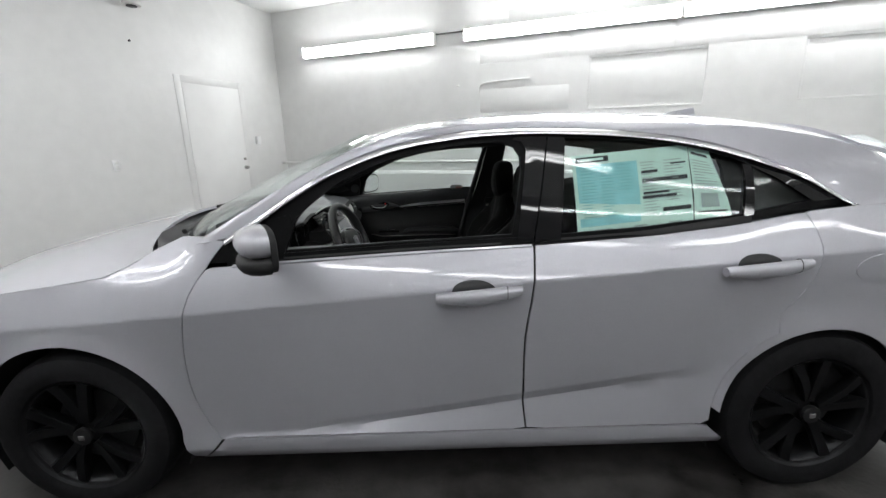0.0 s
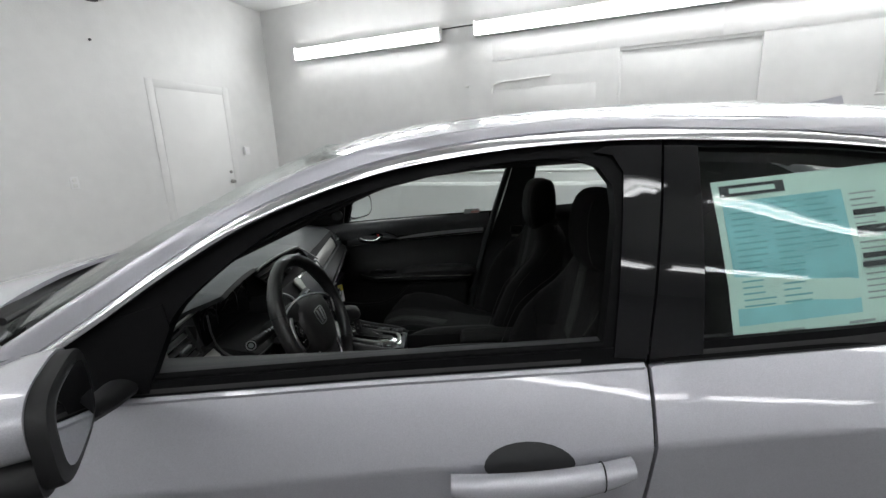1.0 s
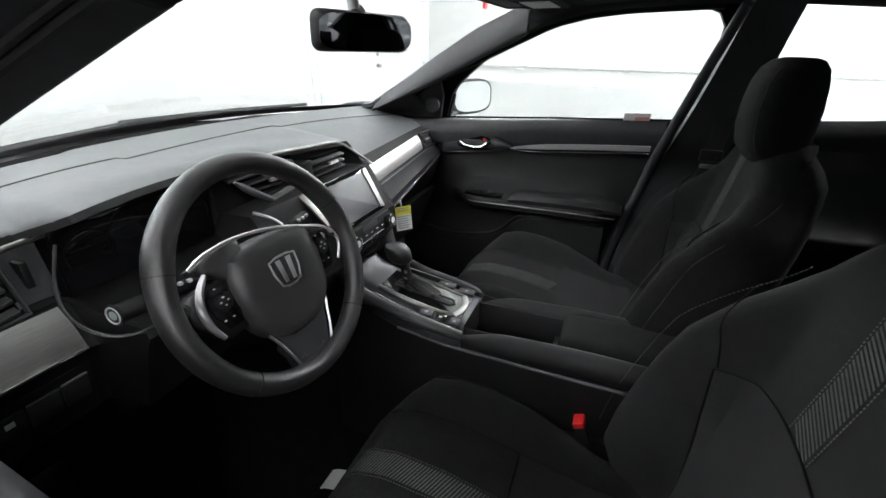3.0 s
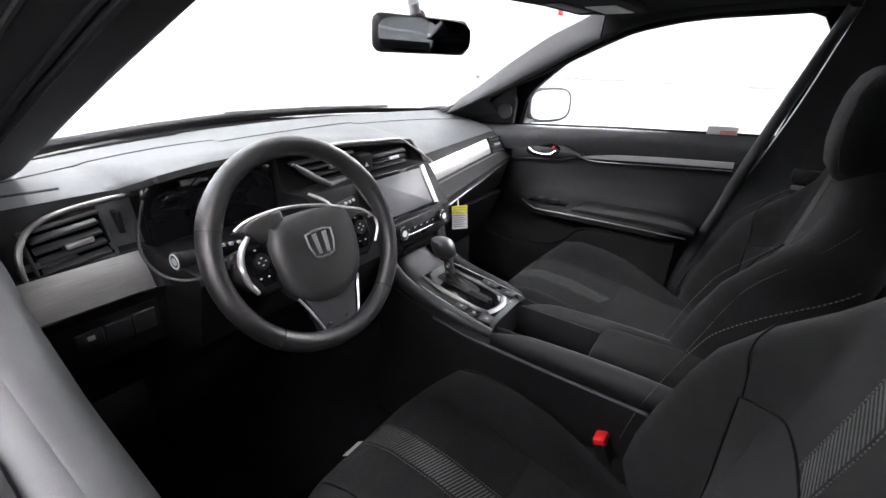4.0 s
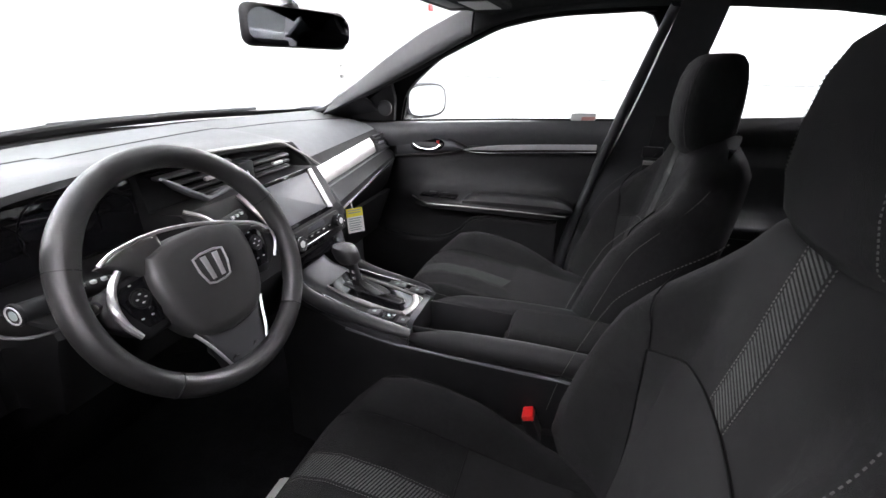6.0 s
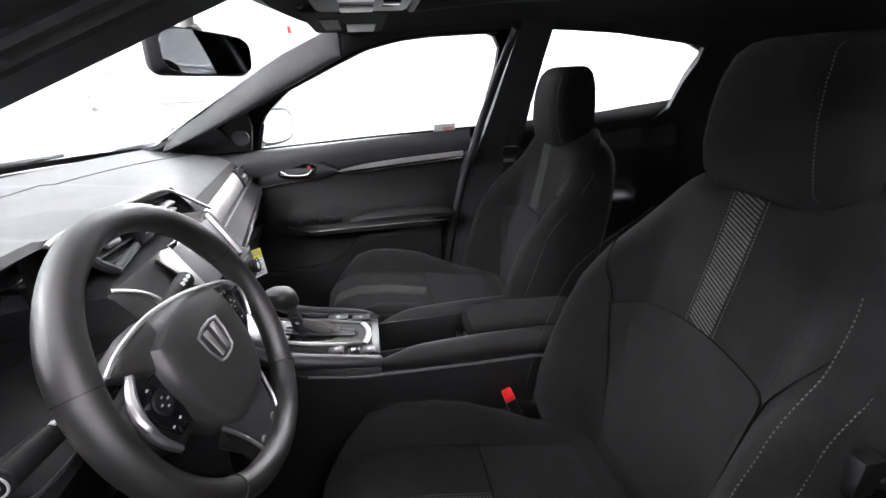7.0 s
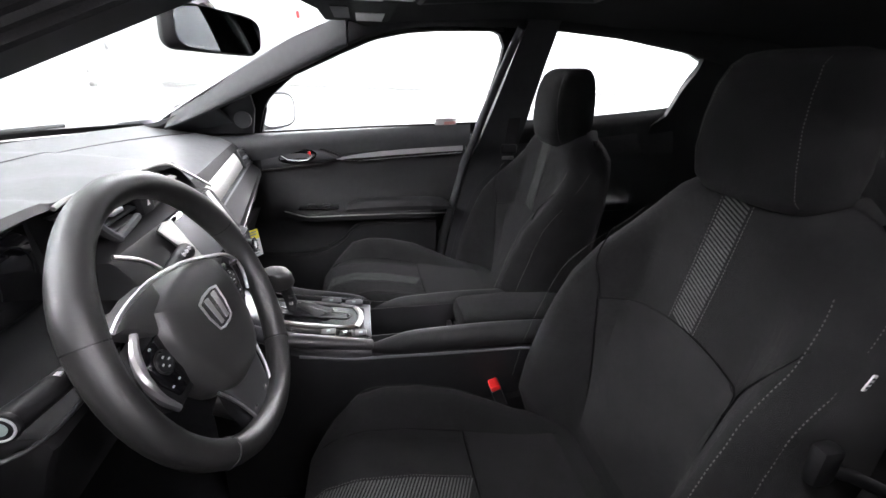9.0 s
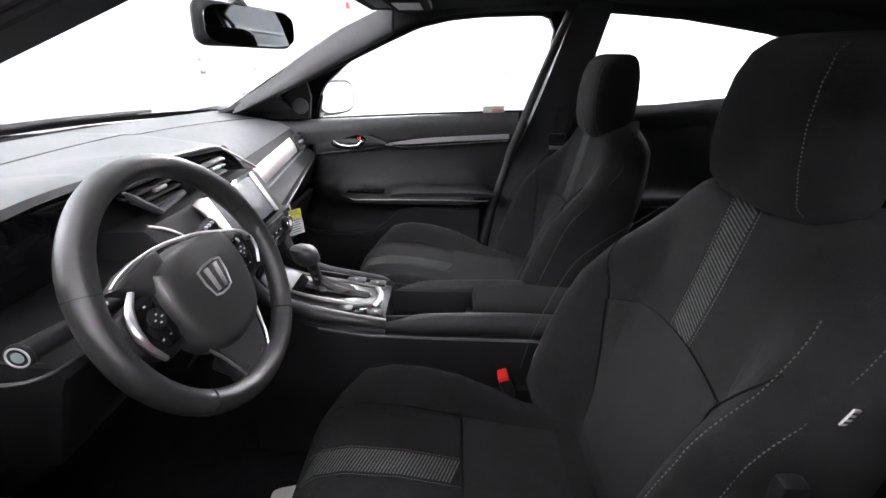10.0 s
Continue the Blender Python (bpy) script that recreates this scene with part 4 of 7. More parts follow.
def edge_trim(x0, x1, n, gys=RGY, gzs=RGZ, izs=RIZ):
    rows = []
    for x in np.linspace(x0, x1, n):
        iy, iz, gy, gz = (lerp(x, RX, v) for v in (RIY, izs, gys, gzs))
        fy = max(side(x, iz) - 0.035, iy + 0.03)
        mid = ((iy + gy) / 2 - 0.010, (iz + gz) / 2 - 0.004)
        rows.append([(x, -min(y, side(x, z) - 0.03), z) for y, z in ((gy, gz), (gy * 0.8 + mid[0] * 0.2 - 0.004, gz * 0.8 + mid[1] * 0.2), mid, (iy * 0.75 + mid[0] * 0.25 - 0.004, iz * 0.75 + mid[1] * 0.25), (iy, iz), (iy + 0.012, iz - 0.004), (fy, iz + 0.016), (fy + 0.004, iz + 0.05), (max(gy, fy) + 0.0, max(gz, iz + 0.06)))])
    return grid(rows, closed=True, caps=True)


part("a_pillar_trim", edge_trim(0.55, 1.125, 18), PILLAR, car, "dark grey grained windscreen pillar cover", sharp=60)
part("a_pillar_trim", mirrored(edge_trim(0.55, 1.125, 18, FAR_Y, FAR_Z, FAR_IZ)), PILLAR, car, "dark grey grained windscreen pillar cover", sharp=60)


def trim_line(k, r):
    """A rubber lip along the outer underside of the pillar cover and the roof edge."""
    pts = []
    for x in np.linspace(0.62, 1.62, 40):
        iy, iz = lerp(x, RX, RIY), lerp(x, RX, RIZ)
        fy = max(side(x, iz) - 0.035, iy + 0.03)
        y = iy + 0.012 + (fy - iy - 0.012) * k
        pts.append((x, -y, iz - 0.004 + 0.020 * k - 0.002))
    return tube(pts, r, 8)


for k, r in ((0.36, 0.005), (0.46, 0.004), (0.80, 0.0035)):
    both("door_seal", lambda: trim_line(k, r), RUBBER)
part("roof_side_trim", edge_trim(1.13, 2.66, 30), LINER, car, sharp=60)
part("roof_side_trim", mirrored(edge_trim(1.13, 2.66, 30, FAR_Y, FAR_Z, FAR_IZ)), LINER, car, sharp=60)
# far cover in paler plastic than the near one, for the light on it
part("b_pillar_trim", mirrored(ribbon([(1.455, 0.46), (1.505, 0.72), (1.580, 0.98), (1.625, 1.14), (1.670, 1.345), (1.675, 1.375)], [(1.66, 0.46), (1.70, 0.72), (1.735, 0.98), (1.755, 1.14), (1.775, 1.335), (1.78, 1.375)], 26, -0.085, 0.05)), PILLAR, car)
part("b_pillar_trim", ribbon([(1.50, 0.46), (1.56, 0.72), (1.62, 0.98), (1.66, 1.14), (1.685, 1.345), (1.69, 1.375)], [(1.66, 0.46), (1.70, 0.72), (1.735, 0.98), (1.755, 1.14), (1.775, 1.335), (1.78, 1.375)], 26, -0.075, 0.04), HARD, car)
# lit edge of the pillar seal, its brightness given by a paler colour
part("door_seal", mirrored(tube([(x, -(side(x, z) - 0.132), z) for x, z in curve2([(1.425, 0.40), (1.45, 0.56), (1.487, 0.715), (1.537, 0.90), (1.570, 1.03), (1.612, 1.18), (1.656, 1.338)], 22)], lambda s: 0.019 - 0.006 * s, 10)), ROLL, car)
both("c_pillar_trim", lambda: skin([(2.30, 1.02), (2.345, 1.06), (2.385, 1.22), (2.37, 1.31), (2.62, 1.31), (2.95, 1.22), (3.30, 1.05), (3.52, 0.98), (3.55, 0.40), (2.46, 0.40)], -0.06, 0.02, 0.08), HARD)


# inner door panels: a lofted face with its armrest, pocket and pull
def door_card(x0, x1, arm0, arm1, drop=0.0):
    """Inner face of a left door: rows along the car of (half width, height)."""
    rows = []
    for x in np.linspace(x0, x1, 26):
        b = belt(x)
        arm = smooth(arm0 - 0.03, arm0 + 0.10, x) * (1 - smooth(arm1 - 0.02, arm1 + 0.06, x))
        inner = lerp(x, [0.62, 0.84, 0.96, 1.2, 1.4, 1.6], [0.698, 0.716, 0.729, 0.748, 0.758, 0.760])
        prof = [(0.789, b + 0.006 - drop), (0.787, b + 0.026 - drop), (0.776, b + 0.034 - drop), (inner + 0.012 + drop, b + 0.026 - drop), (inner + drop, b + 0.008 - drop), (inner + drop, b - 0.014), (inner + 0.020 + drop, b - 0.050),
                (0.752, 0.918), (0.754, 0.905), (0.748, 0.86), (0.744, 0.80), (0.742 - 0.045 * arm, 0.752), (0.742 - 0.083 * arm, 0.744), (0.742 - 0.094 * arm, 0.730), (0.742 - 0.090 * arm, 0.705), (0.745 - 0.055 * arm, 0.690),
                (0.752, 0.672), (0.756, 0.60), (0.742, 0.565), (0.738, 0.545), (0.738, 0.42), (0.75, 0.33)]
        cut = max(0.0, (x - 1.25) / (x1 - 1.25)) if x1 < 1.6 else 0.0
        rows.append([(x - cut * (x1 - lerp(z, [0.33, 0.60, 0.80, 0.95, 1.05], [1.405, 1.44, 1.495, 1.545, 1.565])), -y, z) for y, z in prof])
    return thick(grid(rows), (0, -1, 0), 0.03)


for pair, (x0, x1, a0, a1) in ((doors_f, (0.62, 1.53, 0.86, 1.46)), (doors_r, (1.70, 2.42, 1.74, 2.2))):
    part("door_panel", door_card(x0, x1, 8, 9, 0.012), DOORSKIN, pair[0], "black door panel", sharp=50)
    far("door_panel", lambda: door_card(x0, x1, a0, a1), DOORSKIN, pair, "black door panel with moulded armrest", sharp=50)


def door_roll(end=1.555, wide=0.0):
    """Soft roll along the top of a front door's inner face."""
    rows = []
    for x in np.linspace(0.64, end, 30):
        b = belt(x)
        inner = lerp(x, [0.62, 0.84, 0.96, 1.2, 1.4, 1.6], [0.698, 0.716, 0.729, 0.748, 0.758, 0.760]) - 0.002
        rows.append([(x, -y, z) for y, z in ((0.785 + wide, b + 0.026), (0.779 + 0.9 * wide, b + 0.032), (0.768 + 0.5 * wide, b + 0.034), (inner + 0.012, b + 0.029), (inner, b + 0.009), (inner, b - 0.015), (inner + 0.020, b - 0.051))])
    return thick(grid(rows), (0, -1, 0), 0.006)


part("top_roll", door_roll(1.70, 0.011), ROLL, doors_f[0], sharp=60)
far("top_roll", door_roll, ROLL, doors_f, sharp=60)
# dark strip laid in the open window slot in place of its shade
both("window_slot", lambda: grid([[(x, -y, belt(x) + dz) for y, dz in ((0.796, 0.002), (0.808, 0.003), (0.808, -0.006), (0.796, -0.006))] for x in np.linspace(0.80, 1.64, 30)], closed=True, caps=True), RUBBER, doors_f)
both("window_wiper", lambda: grid([[(x, -y, belt(x) + dz) for y, dz in ((0.7965, 0.002), (0.7965, 0.030), (0.798, 0.037), (0.803, 0.037), (0.806, 0.030), (0.806, 0.002))] for x in np.linspace(0.80, 1.60, 40)], caps=True, closed=True), FRAME, doors_f, sharp=70)
both("belt_lip", lambda: grid([[(x, -(side(x, belt(x)) + dy), belt(x) + dz) for dy, dz in ((-0.020, 0.000), (-0.012, 0.0035), (-0.005, 0.003), (-0.001, -0.002), (-0.003, -0.008), (-0.016, -0.008))] for x in np.linspace(0.62, 1.662, 30)], closed=True, caps=True), PAINT, doors_f)


def sail_inside():
    return skin([(0.60, 1.00), (0.70, 1.075), (0.80, 1.135), (0.805, 1.08), (0.785, 1.0)], -0.05, 0.02)


part("pillar_foot", thick(grid([[Vector(a).lerp(Vector(b), k) + Vector((0, 0, 0.006 * math.sin(math.pi * k))) for k in np.linspace(0, 1, 6)] for a, b in (((0.44, 0.70, 1.028), (0.52, 0.775, 0.99)), ((0.52, 0.685, 1.045), (0.60, 0.775, 0.995)), ((0.60, 0.672, 1.075), (0.68, 0.772, 1.000)), ((0.68, 0.66, 1.115), (0.75, 0.768, 1.010)))]), (0, 0, -1), 0.012), PILLAR, car)
both("mirror_cover", sail_inside, DEEP, doors_f)
both("tweeter", lambda: disc(0.028, 0.014, 28, pose(0.765, -0.720, 1.048, 90), bevel=0.005), PILLAR, doors_f)
far("silver_strip", lambda: thick(grid([[(x, -(0.744 - 0.016 * s), z + dz) for dz in (-0.0085 * min(1, 0.25 + 3 * s), 0, 0.0085 * min(1, 0.25 + 3 * s))] for s, x, z in [(k / 14, 1.06 + 0.46 * k / 14, 0.922 + 0.024 * k / 14 - 0.012 * (1 - k / 14) ** 3) for k in range(15)]]), (0, 1, 0), 0.008), BRIGHT, doors_f, "satin silver strip")
far("silver_line", lambda: tube([(x, -(0.747 - 0.006), z) for x, z in curve2([(1.03, 0.925), (1.10, 0.902), (1.3, 0.912), (1.52, 0.926)], 16)], 0.003, 6), CHROME, doors_f)


EYE = curve2([(0.80, 0.944), (0.88, 0.958), (0.96, 0.954), (1.02, 0.938), (1.072, 0.912)], 16)
EYE_LOW = curve2([(1.072, 0.912), (1.02, 0.902), (0.96, 0.893), (0.88, 0.884), (0.80, 0.872)], 16)


def pull_bezel():
    """Eye-shaped raised surround of the inner door pull."""
    rows = []
    for (xa, za), (xb, zb) in zip(EYE, EYE_LOW[::-1]):
        rows.append([(xa + (xb - xa) * k, -(0.743 - 0.012 * math.sin(math.pi * k) ** 0.5), za + (zb - za) * k) for k in np.linspace(0, 1, 9)])
    return thick(grid(rows), (0, -1, 0), 0.01)


def pull_cup():
    ring = [(0.925 + 0.062 * math.cos(a) + 0.006 * math.sin(a), 0.921 + 0.024 * math.sin(a) + 0.004 * math.cos(a)) for a in (2 * math.pi * k / 32 for k in range(32))]
    rows = [[(0.925 + (x - 0.925) * k, -y, 0.921 + (z - 0.921) * k) for x, z in ring] for k, y in ((1.06, 0.7315), (1.0, 0.729), (0.96, 0.7325), (0.6, 0.7325), (0.05, 0.7325))]
    return grid(rows, closed=True, caps=True)


far("pull_bezel", pull_bezel, ROLL, doors_f, sharp=50)
far("pull_recess", pull_cup, GLOSS, doors_f)
far("door_pull", lambda: tube([(x, -(0.731 - o), z) for x, z, o in ((0.872, 0.925, 0.002), (0.895, 0.912, 0.010), (0.93, 0.908, 0.014), (0.96, 0.911, 0.014), (0.976, 0.926, 0.006))], lambda s: 0.006 + 0.004 * s, 10, flat=0.7), CHROME, doors_f, "chrome inner door pull")
far("lock_knob", lambda: rbox((0.962, -0.730, 0.930), (0.972, -0.724, 0.939), 0.002), RED, doors_f, "red unlocked mark on the lock tab")
far("switch_panel", lambda: rbox((0.92, -0.695, 0.7465), (1.06, -0.652, 0.7525), 0.002), GLOSS, doors_f)
for x in (0.95, 1.0):
    far("window_switch", lambda: rbox((x, -0.688, 0.7525), (x + 0.028, -0.668, 0.760), 0.003), HARD, doors_f)
far("armrest_line", lambda: tube([(x, -(0.742 - 0.097 * smooth(0.83, 0.96, x) * (1 - smooth(1.44, 1.52, x))), z) for x, z in ((0.86, 0.722), (0.90, 0.722), (0.95, 0.722), (1.0, 0.723), (1.1, 0.724), (1.2, 0.724), (1.3, 0.724), (1.4, 0.722), (1.45, 0.72))], 0.0026, 6), SATIN, doors_f)
POCKET = curve2([(0.70, 0.60), (0.75, 0.574), (0.87, 0.561), (0.983, 0.571), (1.062, 0.612), (1.105, 0.658), (1.17, 0.676), (1.30, 0.68), (1.42, 0.68)], 30)
far("pocket_rim", lambda: tube([(x, -0.700, z) for x, z in POCKET], 0.006, 8), HARD, doors_f)
far("pocket_board", lambda: grid([[(x, -0.728, z), (x, -0.706, z + 0.002), (x, -0.699, z - 0.004), (x, -0.697, z - 0.02), (x, -0.702, z + (0.36 - z) * 0.5), (x, -0.715, 0.36), (x, -0.745, 0.35)] for x, z in POCKET]), DOORSKIN, doors_f, sharp=60)
far("pull_edge", lambda: tube([(x, -(0.742 - 0.002), z) for x, z in curve2([(0.80, 0.947), (0.90, 0.958), (1.0, 0.948), (1.075, 0.919)], 18)], 0.0045, 6), DOORSKIN, doors_f)
far("pull_edge", lambda: tube([(x, -(0.742 - 0.002), z) for x, z in curve2([(0.77, 0.868), (0.84, 0.876), (0.92, 0.885), (1.0, 0.894), (1.075, 0.917)], 18)], 0.0045, 6), DOORSKIN, doors_f)
far("armrest_pad", lambda: grid([[(x, -(0.742 + (0.648 - 0.742) * s), 0.744 + 0.020 * k * (1 - abs(2 * s - 1) ** 4) + dz) for s in np.linspace(0, 1, 9)] + [(x, -0.650, 0.735), (x, -0.742, 0.735)] for x, k, dz in ((1.085, 0.0, 0.0), (1.10, 0.6, 0.002), (1.14, 1.0, 0.004), (1.25, 1.0, 0.006), (1.38, 1.0, 0.006), (1.44, 0.8, 0.003), (1.47, 0.0, 0.0))], closed=True, caps=True), DOORSKIN, doors_f)

# roof fittings
cons = part("overhead_console", rbox((1.10, -0.115, 1.335), (1.28, 0.115, 1.385), 0.012), HARD, car, "dark overhead lamp console")
for y in (-0.06, 0.06):
    part("map_lamp", rbox((1.15, y - 0.03, 1.3315), (1.21, y + 0.03, 1.3355), 0.0015), LENS, cons)
part("switch", rbox((1.225, -0.025, 1.3315), (1.255, 0.025, 1.3355), 0.0015), GLOSS, cons)
for y0 in (0.13, -0.53):
    visor = thing("sun_visor", (1.12, y0 + 0.2, 1.355), "dark cloth sun visor folded up against the headliner", "sun visor", "sun visors")
    part("flap", rbox((1.065, y0, 1.336), (1.25, y0 + 0.40, 1.358), 0.010), LINER, visor)
    part("hinge", tube([(1.075, y0 - 0.03, 1.350), (1.075, y0 + 0.01, 1.350)], 0.006, 8), HARD, visor)
    part("label", rbox((1.155, y0 + 0.19, 1.3335), (1.225, y0 + 0.36, 1.3355), 0.0005), PAPER, visor, "white warning label")
    part("mirror_lid", rbox((1.10, y0 + 0.08, 1.3338), (1.14, y0 + 0.30, 1.3358), 0.0008), HARD, visor)
hook = thing("coat_hook", (1.77, 0.63, 1.27), "small black grab hook beside the rear window", "hook")
part("hook", tube([(1.765, 0.655, 1.285), (1.765, 0.632, 1.275), (1.765, 0.628, 1.262), (1.765, 0.640, 1.255)], 0.006, 8), HARD, hook)
for y in (0.65, -0.65):
    grab = thing("grab_handle", (1.4, y, 1.36), "black folded grab handle under the roof edge", "handle", "grab handles")
    s = 1 if y > 0 else -1
    part("bar", tube([(1.30, s * 0.625, 1.362), (1.33, s * 0.612, 1.350), (1.42, s * 0.607, 1.348), (1.51, s * 0.612, 1.350), (1.54, s * 0.625, 1.362)], 0.008, 8), HARD, grab)

# rear-view mirror and sensor housing
rv = thing("rear_view_mirror", (0.930, 0.014, 1.265), "black rear-view mirror hung from the windscreen", "mirror")
RV = Matrix.Translation((0.930, 0.014, 1.265)) @ Matrix.Rotation(radians(-19), 4, "Z") @ Matrix.Rotation(radians(3.5), 4, "Y") @ Matrix.Rotation(radians(-1), 4, "X")
part("housing", rbox((-0.034, -0.120, -0.036), (0.0, 0.120, 0.036), 0.018, RV, 4), HARD, rv)
part("glass", plate([(0.116 * math.copysign(abs(math.cos(a)) ** 0.5, math.cos(a)), 0.0325 * math.copysign(abs(math.sin(a)) ** 0.5, math.sin(a))) for a in (2 * math.pi * k / 40 for k in range(40))], 0.002, RV @ pose(0.0002, 0, 0, 90, 0, 90)), DARK_MIRROR, rv)
part("ball", disc(0.016, 0.03, 16, RV @ pose(-0.026, -0.01, 0.032, 0, 40), bevel=0.006), DEEP, rv)
part("stem", tube([RV @ Vector((-0.030, -0.01, 0.030)), (0.908, -0.004, 1.325), (0.905, -0.006, 1.352)], 0.012, 10), CONDUIT, rv)
sensor = thing("sensor_housing", (0.80, 0, 1.34), "pale grey camera housing on the windscreen", "sensor housing")
part("shell", grid([[(x + 0.0, y, screen_point(0, (x - 0.215) / 0.76).z - 0.010 - d) for y, d in ((-w, 0), (-w * 0.8, h), (w * 0.8, h), (w, 0))] for x, w, h in ((0.86, 0.03, 0.004), (0.89, 0.045, 0.012), (0.92, 0.055, 0.016), (0.96, 0.06, 0.014))]), CONDUIT, sensor)
tag = thing("red_tag", (1.0, 0.60, 1.355), "small red tag at the windscreen's upper corner", "tag")
part("strip", rbox((0.985, 0.585, 1.345), (0.993, 0.612, 1.362), 0.001), RED, tag)

# paper labels on the passenger's window
lab = thing("window_label", (1.49, 0.79, 1.05), "small grey and red inspection label on the window", "label")
part("sheet", skin([(1.425, 1.020), (1.505, 1.022), (1.507, 1.047), (1.427, 1.045)], -0.024, 0.001, 0.2), PAPER, lab)
for o in list(lab.children):
    for v in o.data.vertices:
        v.co.y = -v.co.y
m_red = skin([(1.46, 1.022), (1.503, 1.024), (1.504, 1.036), (1.461, 1.034)], -0.0255, 0.001, 0.2)
part("mark", mirrored(m_red), PINK, lab)


# seat belts at the middle pillars
def belt_set(s):
    b = thing("seat_belt", (1.68, s * 0.72, 1.05), "black front seat belt hanging beside the middle pillar", "seat belt", "front seat belts")
    part("guide", rbox((1.70, s * 0.655 - 0.012, 1.215), (1.745, s * 0.655 + 0.012, 1.275), 0.008), HARD, b)
    rows = [[(x + dx, s * y, z) for dx in (-0.022, 0.0, 0.022)] for x, y, z in ((1.72, 0.640, 1.24), (1.70, 0.668, 1.10), (1.69, 0.69, 0.95), (1.67, 0.70, 0.75), (1.64, 0.70, 0.50), (1.62, 0.70, 0.36))]
    part("webbing", thick(grid(rows), (0, s, 0), 0.0025), BELT, b)
    part("tongue", rbox((1.662, s * 0.684 - 0.003, 0.908), (1.708, s * 0.684 + 0.003, 0.921), 0.002), SATIN, b)
    part("tongue_grip", rbox((1.655, s * 0.682 - 0.008, 0.93), (1.715, s * 0.682 + 0.008, 0.965), 0.005), HARD, b)


belt_set(1)
belt_set(-1)
stop = thing("belt_stop", (1.70, -0.60, 0.79), "black plastic belt tongue on a bent stalk beside the driver's seat", "belt tongue")
part("grip", rbox((1.640, -0.602, 0.775), (1.672, -0.576, 0.830), 0.009), HARD, stop)
part("stalk", tube([(1.66, -0.59, 0.795), (1.70, -0.597, 0.782), (1.74, -0.605, 0.762), (1.76, -0.64, 0.75)], 0.008, 10), HARD, stop)


# ---- dashboard ----
def dash_profile(y):
    t = abs(y) / 0.735
    a, b = 0.245 + 0.20 * t * t, 0.285 + 0.21 * t * t
    left = [(a, 0.95), (b, 1.030), (0.50, 1.036), (0.62, 1.031), (0.692, 1.014), (0.699, 1.006), (0.704, 0.999), (0.737, 0.930), (0.744, 0.925), (0.762, 0.928), (0.798, 0.868), (0.790, 0.853), (0.776, 0.765), (0.62, 0.60)]
    hood = 0.010 * (1 - ((y + 0.385) / 0.17) ** 2)
    lx = 0.015 - 0.13 * (y + 0.53)
    gauges = [(a, 0.95), (b, 1.030), (0.56, 1.036 + hood * 0.6), (0.71, 1.044 + hood), (0.768 + lx, 1.038 + hood), (0.776 + lx, 1.029 + hood), (0.715, 1.018 + hood * 0.5), (0.705, 0.905), (0.845, 0.893), (0.857, 0.885), (0.862, 0.872), (0.850, 0.850), (0.805, 0.73), (0.62, 0.60)]
    lip = 0.014 - 0.10 * max(0.0, y + 0.10)
    mid = [(a, 0.95), (b, 1.033), (0.52, 1.030), (0.68, 1.030 + lip), (0.750 - 0.04 * (y + 0.2), 1.024 + lip), (0.753 - 0.04 * (y + 0.2), 1.014 + lip), (0.712, 1.006 + lip), (0.722, 0.946), (0.796, 0.949), (0.804, 0.944), (0.853, 0.852), (0.871, 0.845), (0.878, 0.785), (0.80, 0.66)]
    dip = 0.020 * smooth(0.70, 0.74, y)
    g = min(1.15, max(0.0, (y - 0.22) / 0.42))
    right = [(a, 0.95), (b, 1.033), (0.52, 1.022 - dip * 0.3), (0.69 - 0.02 * g - dip, 0.994 + 0.004 * g - dip * 0.4), (0.750 - 0.022 * g - dip, 0.958 + 0.014 * g - dip * 0.4), (0.758 - 0.022 * g - dip, 0.946 + 0.018 * g), (0.767 - 0.025 * g - dip, 0.931 + 0.025 * g), (0.789 - 0.025 * g - dip, 0.880 + 0.026 * g), (0.796 - 0.025 * g - dip, 0.874 + 0.028 * g), (0.812 - 0.03 * g - dip, 0.869 + 0.03 * g), (0.842 - 0.035 * g - dip, 0.840 + 0.04 * g), (0.843 - 0.035 * g - dip, 0.808 + 0.05 * g), (0.770 - dip, 0.775), (0.60, 0.58)]
    if y < -0.545:
        return left
    if y < -0.24:
        k = smooth(-0.545, -0.505, y)
        k *= 1 - smooth(-0.255, -0.24, y)
        other = left if y < -0.35 else mid
        return [(p[0] * (1 - k) + q[0] * k, p[1] * (1 - k) + q[1] * k) for p, q in zip(other, gauges)]
    k = smooth(0.19, 0.235, y)
    return [(p[0] * (1 - k) + q[0] * k, p[1] * (1 - k) + q[1] * k) for p, q in zip(mid, right)]


def on_dash(y, i, s=0.0, proud=0.0):
    """A place on the dashboard's face: between profile corners i and i + 1."""
    p, q = dash_profile(y)[i], dash_profile(y)[i + 1]
    d = Vector((q[1] - p[1], 0, -(q[0] - p[0]))).normalized() * -proud
    return Vector((p[0] + (q[0] - p[0]) * s, y, p[1] + (q[1] - p[1]) * s)) + d


dash = thing("dashboard", (0.6, 0, 0.75), "charcoal grained dashboard with satin silver trim", "dashboard")
stations = sorted(set([round(v, 4) for v in np.linspace(-0.735, 0.735, 50)] + [-0.546, -0.54, -0.53, -0.52, -0.51, -0.505, -0.255, -0.248, -0.241, 0.19, 0.205, 0.22, 0.235]))
pad_stations = np.linspace(-0.735, 0.735, 130)
pad_rows = [[(p.x, y, p.y) for p in spline([(x, z, 0) for x, z in dash_profile(y)[1:5]], 18)] for y in pad_stations]
